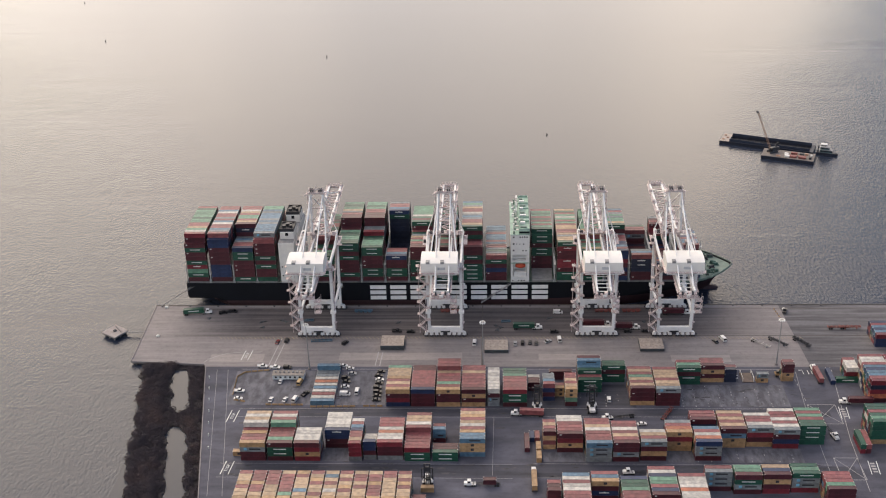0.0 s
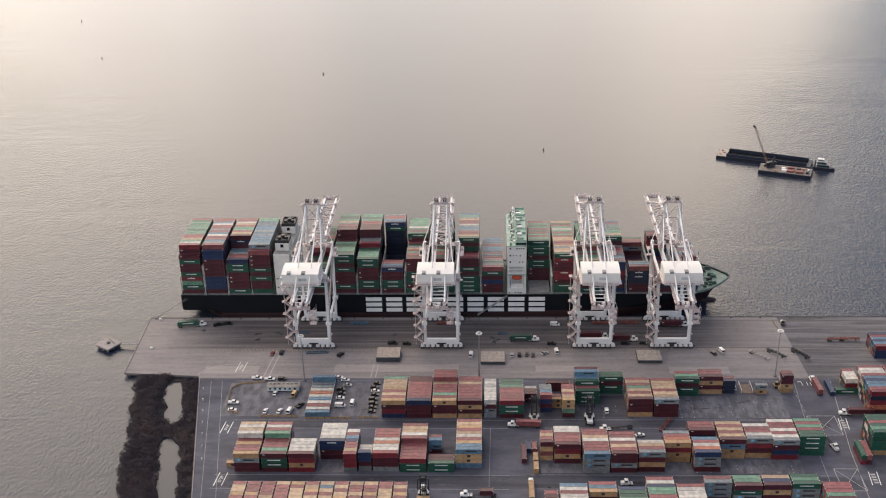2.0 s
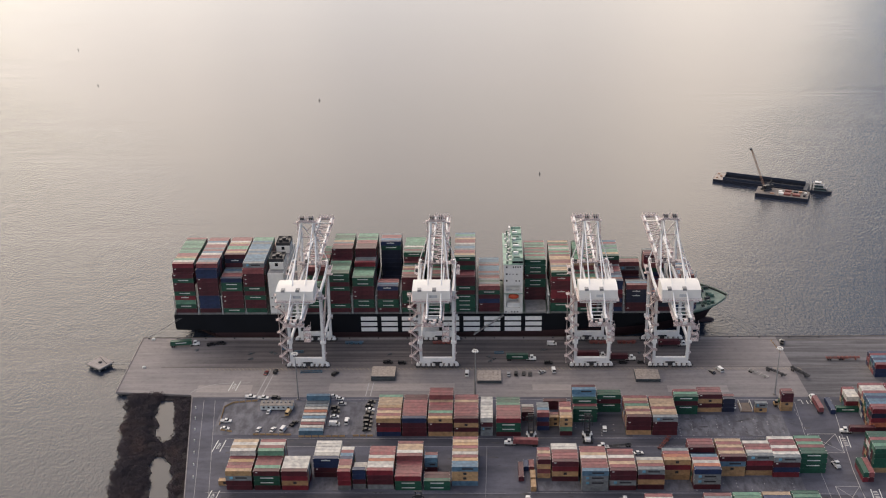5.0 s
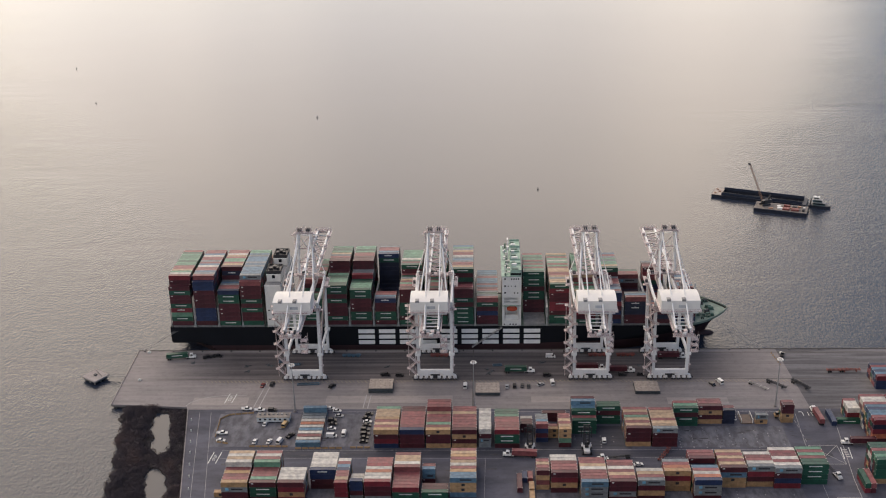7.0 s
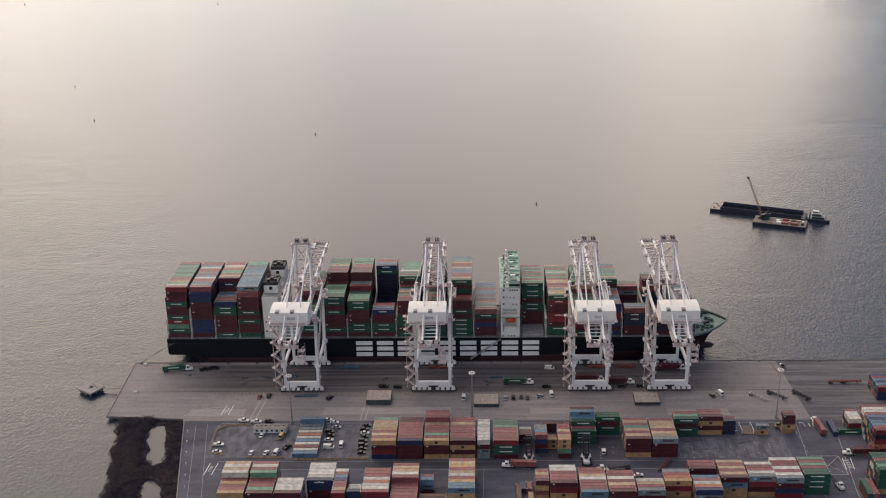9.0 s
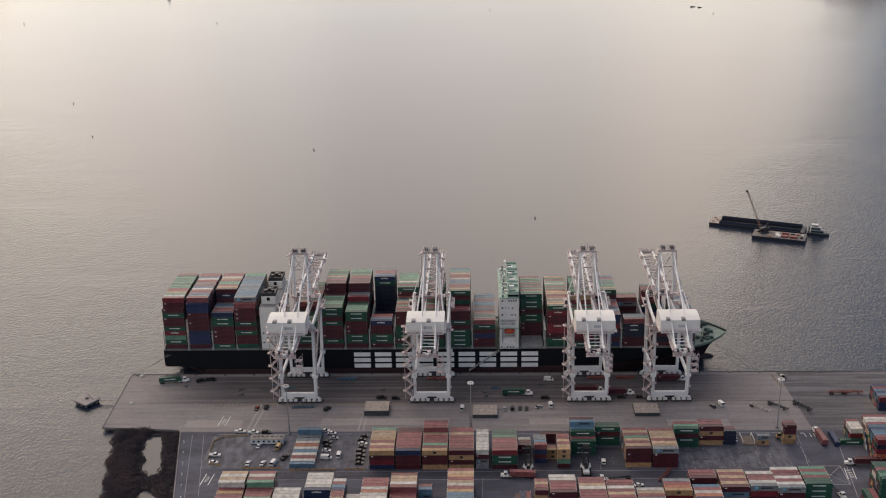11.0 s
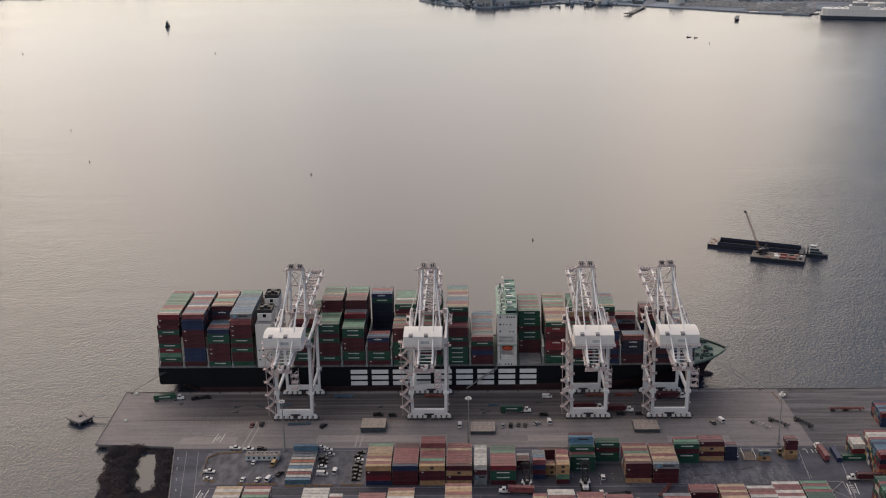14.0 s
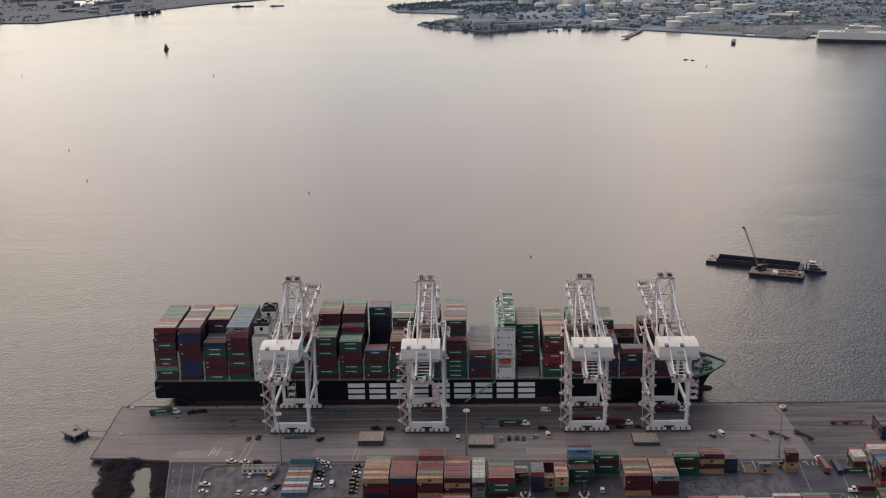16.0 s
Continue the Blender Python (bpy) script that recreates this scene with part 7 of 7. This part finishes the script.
# ---- far shores ----
FAR_R = [(69, 2109), (141, 1990), (236, 1928), (358, 1988), (410, 2003), (529, 1938), (640, 1864), (692, 1824), (772, 1760), (866, 1706), (896, 1792), (1300, 1720), (4000, 1400),
         (4800, 5200), (640, 5200), (520, 3600), (420, 3050), (230, 2790), (40, 2690), (-39, 2614), (0, 2437), (88, 2389), (191, 2339), (170, 2260), (110, 2170)]
FAR_L = [(-1600, 2380), (-1014, 2317), (-905, 2299), (-827, 2416), (-690, 2636), (-582, 2798), (-436, 2930), (-250, 3350), (-150, 5200), (-4800, 5200), (-4800, 2300)]
for outline, cover in ((FAR_R, land_mat), (FAR_L, hazed_wood_floor)):
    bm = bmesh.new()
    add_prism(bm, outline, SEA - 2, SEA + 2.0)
    whole("far_shore", bm, cover, label="low industrial shore across the harbour, haze painted in its colour", category="shore", kind="structure")
LAND = SEA + 2.0
tank_white = painted("tank_white", (0.66, 0.65, 0.6), 0.5, 0.25, (0.4, 0.35, 0.3), 0.12, scale=0.05)
for row in ("484 1985 17 12", "520 2028 15 11", "645 1946 17 13", "682 2050 16 12", "721 2122 18 13", "760 2150 14 11", "797 2222 17 14", "872 2312 19 14", "778 2332 15 14", "907 2338 14 13", "440 2396 19 13", "346 2584 20 15",
            "466 2524 20 16", "498 2384 17 13", "1032 1805 17 10", "560 2430 15 13", "610 2475 16 14", "650 2390 13 12", "500 2530 18 15", "570 2560 20 15", "700 2520 18 14", "835 2420 15 12", "540 2180 13 9", "610 2130 12 9", "380 2480 15 12", "420 2610 18 15", "960 2150 16 10"):
    x, y, r, h = map(float, row.split())
    t = thing("storage_tank", pose(x, y, LAND), "large white cylindrical oil storage tank on the shore", "storage tank", "oil storage tanks")
    bm = bmesh.new()
    add_cyl(bm, 0, 0, 0, h, r, r, 28)
    part("shell", bm, tank_white, t)
    bm = bmesh.new()
    add_cyl(bm, 0, 0, h + 0.01, h + 1.4, r * 0.99, r * 0.15, 28)
    part("roof", bm, tank_white, t)
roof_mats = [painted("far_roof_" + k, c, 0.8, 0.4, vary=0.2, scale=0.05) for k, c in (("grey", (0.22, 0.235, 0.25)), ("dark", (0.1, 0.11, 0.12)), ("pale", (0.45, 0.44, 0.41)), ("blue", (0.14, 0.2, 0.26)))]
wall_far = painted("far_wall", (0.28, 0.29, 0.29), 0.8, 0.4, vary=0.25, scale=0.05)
far_door = painted("far_door", (0.14, 0.15, 0.16), 0.7, 0.3)
rs = random.Random(21)


def shed(x, y, w, d, h, turn, mat):
    t = thing("warehouse", pose(x, y, LAND, 0, 0, turn), "long low industrial building on the far shore", "warehouse", "far shore buildings")
    bm = bmesh.new()
    add_box(bm, -w / 2, w / 2, -d / 2, d / 2, 0, h)
    part("wall", bm, wall_far, t)
    bm = bmesh.new()
    add_profile(bm, [(-d / 2 - 0.6, h + 0.02), (d / 2 + 0.6, h + 0.02), (0, h + 0.02 + d * 0.07)], -w / 2 - 0.6, w / 2 + 0.6)
    part("roof", bm, mat, t)
    for k in range(max(2, int(w / 13))):
        xx = -w / 2 + (k + 0.5) * 13
        if xx < w / 2 - 3:
            bm = bmesh.new()
            add_box(bm, xx - 2, xx + 2, -d / 2 - 0.12, -d / 2 + 0.1, 0.2, h * 0.55)
            part("door", bm, far_door, t)


for row in ("225 1965 40 26 15", "262 1962 34 22 10", "300 1985 44 24 9", "235 2010 60 30 12", "330 2012 40 24 8", "285 2040 50 26 9", "180 2060 36 20 10", "125 2085 26 14 8", "370 2040 30 20 8", "150 2130 30 18 7"):
    x, y, w, d, h = map(float, row.split())
    shed(x, y, w, d, h, rs.uniform(-25, 5), rs.choice(roof_mats))
for k in range(70):
    x, y = rs.uniform(430, 1900), rs.uniform(2080, 3300)
    if x < 500 + (y - 2080) * 0.1 and y < 2300:
        continue
    shed(x, y, rs.uniform(16, 60), rs.uniform(12, 28), rs.uniform(4, 9), rs.choice((-24, -20, 66)), rs.choice(roof_mats))
for k in range(26):
    y = rs.uniform(2480, 3200)
    x = -1100 + (y - 2300) * 0.45 - rs.uniform(20, 500)
    shed(x, y, rs.uniform(25, 70), rs.uniform(16, 30), rs.uniform(6, 13), rs.uniform(20, 50), rs.choice(roof_mats))
# silos on the west shore
for k in range(3):
    bm = bmesh.new()
    add_cyl(bm, 0, 0, 0, 22, 4.5, 4.5, 16)
    add_cyl(bm, 0, 0, 22.01, 24, 4.5, 2, 16)
    whole("silo", bm, tank_white, pose(-796 + 10 * k, 2770 + 7 * k, LAND), "pale concrete silo on the far shore", "silo", "far shore silos")
# inlets and basins that cut into the far shores
for outline in ([(-1060, 2990), (-985, 2778), (-964, 2782), (-1000, 2990)], [(-1030, 3040), (-985, 2900), (-935, 2850), (-925, 2880), (-960, 3040)],
                [(768, 1830), (764, 1770), (780, 1764), (800, 1832)], [(866, 1752), (868, 1722), (892, 1725), (900, 1752)]):
    bm = bmesh.new()
    add_prism(bm, outline, LAND - 1.0, LAND + 0.05)
    whole("inlet", bm, water_mat, label="small bright basin of water in the far shore", category="water", kind="structure")
# pontoon dock with moored craft, and pale stores on the west shore
dock = thing("pontoon_dock", pose(-690, 2524, SEA, 0, 0, 62), "dark pontoon dock with low huts off the west shore", "dock")
for x, w, d, h, mt in ((-36, 20, 9, 3.0, dark_steel), (-8, 28, 14, 7.5, dark_steel), (20, 16, 9, 5.5, cover_side), (42, 20, 8, 4.5, dark_steel)):
    bm = bmesh.new()
    add_box(bm, x - w / 2, x + w / 2, -d / 2, d / 2, -0.6, 1.6)
    add_box(bm, x - w * 0.35, x + w * 0.3, -d * 0.3, d * 0.35, 1.6, 1.6 + h, bevel=0.2)
    part("pontoon", bm, mt, dock)
for k in range(7):
    bm = bmesh.new()
    add_cyl(bm, -56 + 17 * k, -6.5, -1.5, 7.5, 0.7, 0.7, 6)
    part("mooring_pile", bm, quay_face, dock)
for x, y, w, d, h, turn in ((-829, 2696, 42, 16, 12, 55), (-941, 2612, 46, 18, 7, 45), (-900, 2590, 34, 14, 6, 45), (-852, 2561, 30, 12, 6, 50), (-875, 2640, 26, 16, 9, 50), (-800, 2600, 36, 10, 5, 55)):
    shed(x, y, w, d, h, turn, roof_mats[2])
shed(918, 2093, 50, 40, 9, -24, roof_mats[2])
shed(907, 1950, 18, 12, 7, -24, roof_mats[1])
bm = bmesh.new()
add_cyl(bm, 0, 0, 0, 27, 5.5, 5.5, 16)
add_cyl(bm, 0, 0, 27.02, 29, 4.0, 2.0, 16)
whole("process_tower", bm, painted("tower_blue", (0.1, 0.24, 0.36), 0.6, 0.2), pose(473, 2256, LAND), "tall blue process tower among the storage tanks", "tower")
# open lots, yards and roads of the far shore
# the lots carry the same painted haze tint as the far land
lot_dark = ground_mat("hazed_lot", (0.17, 0.19, 0.215), (0.13, 0.147, 0.17), streak=(0.01, 0.05, 1), big=0.01)
lot_pale = ground_mat("hazed_yard", (0.3, 0.31, 0.32), (0.22, 0.235, 0.25), streak=(0.01, 0.05, 1), big=0.01)
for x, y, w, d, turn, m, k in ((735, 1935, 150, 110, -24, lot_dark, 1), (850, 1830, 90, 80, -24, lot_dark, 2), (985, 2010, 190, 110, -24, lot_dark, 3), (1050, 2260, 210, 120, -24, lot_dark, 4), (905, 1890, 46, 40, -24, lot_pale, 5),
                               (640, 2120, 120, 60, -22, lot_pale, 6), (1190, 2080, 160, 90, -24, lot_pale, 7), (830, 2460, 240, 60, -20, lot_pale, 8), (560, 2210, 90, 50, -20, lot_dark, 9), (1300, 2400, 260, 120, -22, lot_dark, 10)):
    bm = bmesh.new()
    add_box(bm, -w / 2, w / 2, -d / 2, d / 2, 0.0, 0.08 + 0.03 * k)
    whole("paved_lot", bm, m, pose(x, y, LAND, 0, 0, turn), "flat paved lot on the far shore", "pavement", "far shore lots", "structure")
for a, b2 in (((420, 2010), (900, 2330)), ((560, 1900), (800, 2400)), ((640, 1880), (1400, 1990)), ((520, 2160), (1500, 2520)), ((900, 1800), (1120, 2500)), ((-1180, 2450), (-960, 2580))):
    bm = bmesh.new()
    add_beam(bm, (*a, LAND + 0.5), (*b2, LAND + 0.55), 9.0, 0.12)
    whole("road", bm, lot_pale, label="pale road across the far shore", category="road", kind="structure")
# parked car fields: thousands of tiny roofs
verts, faces = [], []
for x0, y0, nx2, ny2 in ((640, 1900, 52, 16), (760, 1800, 30, 22), (820, 1730, 16, 16), (900, 1960, 60, 20), (960, 2200, 60, 20)):
    for i in range(nx2):
        for j in range(ny2):
            if rs.random() < 0.25:
                continue
            x, y = x0 + i * 3.2 + j * 3.0, y0 + j * 6.5 - i * 1.5
            q = len(verts)
            for z in (LAND + 0.25, LAND + 1.5):
                verts += [(x, y, z), (x + 1.9, y, z), (x + 1.9, y + 4.4, z), (x, y + 4.4, z)]
            faces += [(q + 4, q + 5, q + 6, q + 7), (q, q + 1, q + 5, q + 4), (q + 1, q + 2, q + 6, q + 5), (q + 2, q + 3, q + 7, q + 6), (q + 3, q, q + 4, q + 7)]
me = bpy.data.meshes.new("parked_cars")
me.from_pydata(verts, [], faces)
me.materials.append(painted("far_cars", (0.2, 0.22, 0.245), 0.5, 0.1, vary=0.45))
tagged(new("parked_cars", me), "dense rows of parked cars on the far shore", "parked cars", "", "stuff")
# plant, pipe racks, vans and stores, far too small to pick apart
verts, faces = [], []
for k in range(5200):
    x, y = rs.uniform(150, 1700), 1950 + 1500 * rs.random() ** 1.4
    if x < 230 + (y - 1950) * 0.1 and y > 2100 or noise.noise(Vector((x * 0.01, y * 0.01, 3))) < -0.12:
        continue
    w, d, h = rs.uniform(2, 14), rs.uniform(2, 9), rs.uniform(1.5, 7)
    ca, sa = math.cos(-0.4), math.sin(-0.4)
    q = len(verts)
    for z in (LAND + 0.02, LAND + h):
        for dx, dy in ((0, 0), (w, 0), (w, d), (0, d)):
            verts.append((x + dx * ca - dy * sa, y + dx * sa + dy * ca, z))
    faces += [(q + 4, q + 5, q + 6, q + 7), (q, q + 1, q + 5, q + 4), (q + 1, q + 2, q + 6, q + 5), (q + 2, q + 3, q + 7, q + 6), (q + 3, q, q + 4, q + 7)]
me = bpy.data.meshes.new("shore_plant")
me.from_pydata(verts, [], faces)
# grey lifted and blued in the base colour to stand in for haze
me.materials.append(painted("hazed_plant_grey", (0.22, 0.27, 0.315), 0.6, 0.3, vary=0.85))
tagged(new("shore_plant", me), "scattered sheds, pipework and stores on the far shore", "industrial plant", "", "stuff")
# far woods and hedges: clumps of leaf planes
verts, faces = [], []


def wood(x, y, r, h):
    for q in range(16):
        a, e = rs.random() * 6.283, rs.random()
        c = Vector((x + math.cos(a) * r * e, y + math.sin(a) * r * e, LAND + h * rs.uniform(0.25, 1.0) * (1 - 0.4 * e)))
        n1, n2 = Vector((rs.uniform(-1, 1), rs.uniform(-1, 1), rs.uniform(0.1, 1))).normalized(), Vector((rs.uniform(-1, 1), rs.uniform(-1, 1), 0)).normalized()
        u2 = n1.cross(n2).normalized() * rs.uniform(0.25, 0.5) * h
        v2 = n1.cross(u2).normalized() * rs.uniform(0.2, 0.45) * h
        i = len(verts)
        verts.extend([(c + u2)[:], (c + v2)[:], (c - u2)[:], (c - v2)[:]])
        faces.append((i, i + 1, i + 2, i + 3))


def inside(x, y, outline):
    hit = False
    for (xa, ya), (xb, yb) in zip(outline, outline[1:] + outline[:1]):
        if (ya > y) != (yb > y) and x < xa + (y - ya) / (yb - ya) * (xb - xa):
            hit = not hit
    return hit


for outline, n2, area in ((FAR_R, 2600, (60, 1600, 1950, 3600)), (FAR_L, 2300, (-1700, -150, 2300, 3400)), (FAR_R, 1500, (-40, 420, 2330, 2800)), (FAR_R, 420, (60, 340, 1960, 2160))):
    for k in range(n2):
        x, y = rs.uniform(area[0], area[1]), rs.uniform(area[2], area[3])
        if inside(x, y, outline) and noise.noise(Vector((x * 0.006, y * 0.006, 0))) > (-0.05 if outline is FAR_R else 0.0):
            wood(x, y, rs.uniform(3, 7), rs.uniform(2.5, 6) if outline is FAR_R else rs.uniform(1.8, 4.5))
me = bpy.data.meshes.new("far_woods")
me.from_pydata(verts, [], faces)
# leaf colour paler and bluer than leaves: air haze painted in
me.materials.append(painted("hazed_foliage", (0.1, 0.165, 0.185), 0.9, 0.5, (0.16, 0.19, 0.2), 0.4, scale=0.02))
tagged(new("far_woods", me), "blue-grey woods along the far shores, haze painted in", "woods", "", "stuff")

# far jetties
for pts in ([(569, 1900), (514.6, 1768)], [(724, 1700), (709, 1645)]):
    (xa, ya), (xb, yb) = pts
    j = thing("jetty", I4, "narrow dark timber jetty reaching out from the far shore", "jetty", "far jetties")
    bm = bmesh.new()
    add_beam(bm, (xa, ya, SEA + 3), (xb, yb, SEA + 3), 8, 0.8)
    part("deck", bm, far_door, j)
    for k in range(12):
        bm = bmesh.new()
        add_cyl(bm, xa + (xb - xa) * k / 11, ya + (yb - ya) * k / 11, SEA - 1, SEA + 2.6, 0.8, 0.8, 6)
        part("pile", bm, quay_face, j)
    bm = bmesh.new()
    w = 8 if xb < 600 else 3.5
    add_box(bm, xb - w, xb + w, yb - 6, yb + 6, SEA + 2.6, SEA + 4.0)
    part("head", bm, dark_steel, j)

# white car carrier berthed across the harbour
cc = thing("car_carrier", pose(879.4, 1676, SEA, 0, 0, -20), "tall white vehicle carrier ship berthed at the far shore", "ship")
navy = painted("carrier_navy", (0.03, 0.045, 0.075), 0.5, 0.2)
bm = bmesh.new()
add_prism(bm, [(0, 0), (3, -14), (14, -16), (205, -16), (205, 16), (14, 16), (3, 14)], -1, 5.5)
part("hull", bm, navy, cc)
bm = bmesh.new()
add_prism(bm, [(1.5, 0), (5, -13), (15, -15.8), (204, -15.8), (204, 15.8), (15, 15.8), (5, 13)], 5.51, 19)
part("superstructure", bm, ship_white, cc)
bm = bmesh.new()
add_box(bm, 52, 90, -14, 12, 19, 25, bevel=0.4)
add_box(bm, 58, 86, -12, 10, 25, 31, bevel=0.4)
add_box(bm, 66, 78, -6, 6, 31, 34, bevel=0.4)
part("deckhouse", bm, ship_white, cc)
bm = bmesh.new()
for k in range(3):
    add_box(bm, 57.8, 86.2, -12.15, 10.15, 25.6 + k * 1.8, 26.3 + k * 1.8)
part("window_band", bm, glass_dark, cc)
for k in range(14):
    bm = bmesh.new()
    add_box(bm, 20 + k * 12, 25 + k * 12, -6, 6, 19, 20.5 + (k % 3) * 0.6)
    part("roof_vent", bm, ship_white, cc)
# pale dome and plant beside it
for x, y, r in ((1090, 1790, 26), (1180, 1830, 22)):
    bm = bmesh.new()
    bmesh.ops.create_uvsphere(bm, u_segments=24, v_segments=12, radius=r)
    bmesh.ops.bisect_plane(bm, geom=bm.verts[:] + bm.edges[:] + bm.faces[:], plane_co=(0, 0, 0), plane_no=(0, 0, 1), clear_inner=True)
    whole("storage_dome", bm, tank_white, pose(x, y, LAND) @ Matrix.Diagonal((1, 1, 0.7, 1)), "pale storage dome on the far shore", "storage dome", "storage domes")
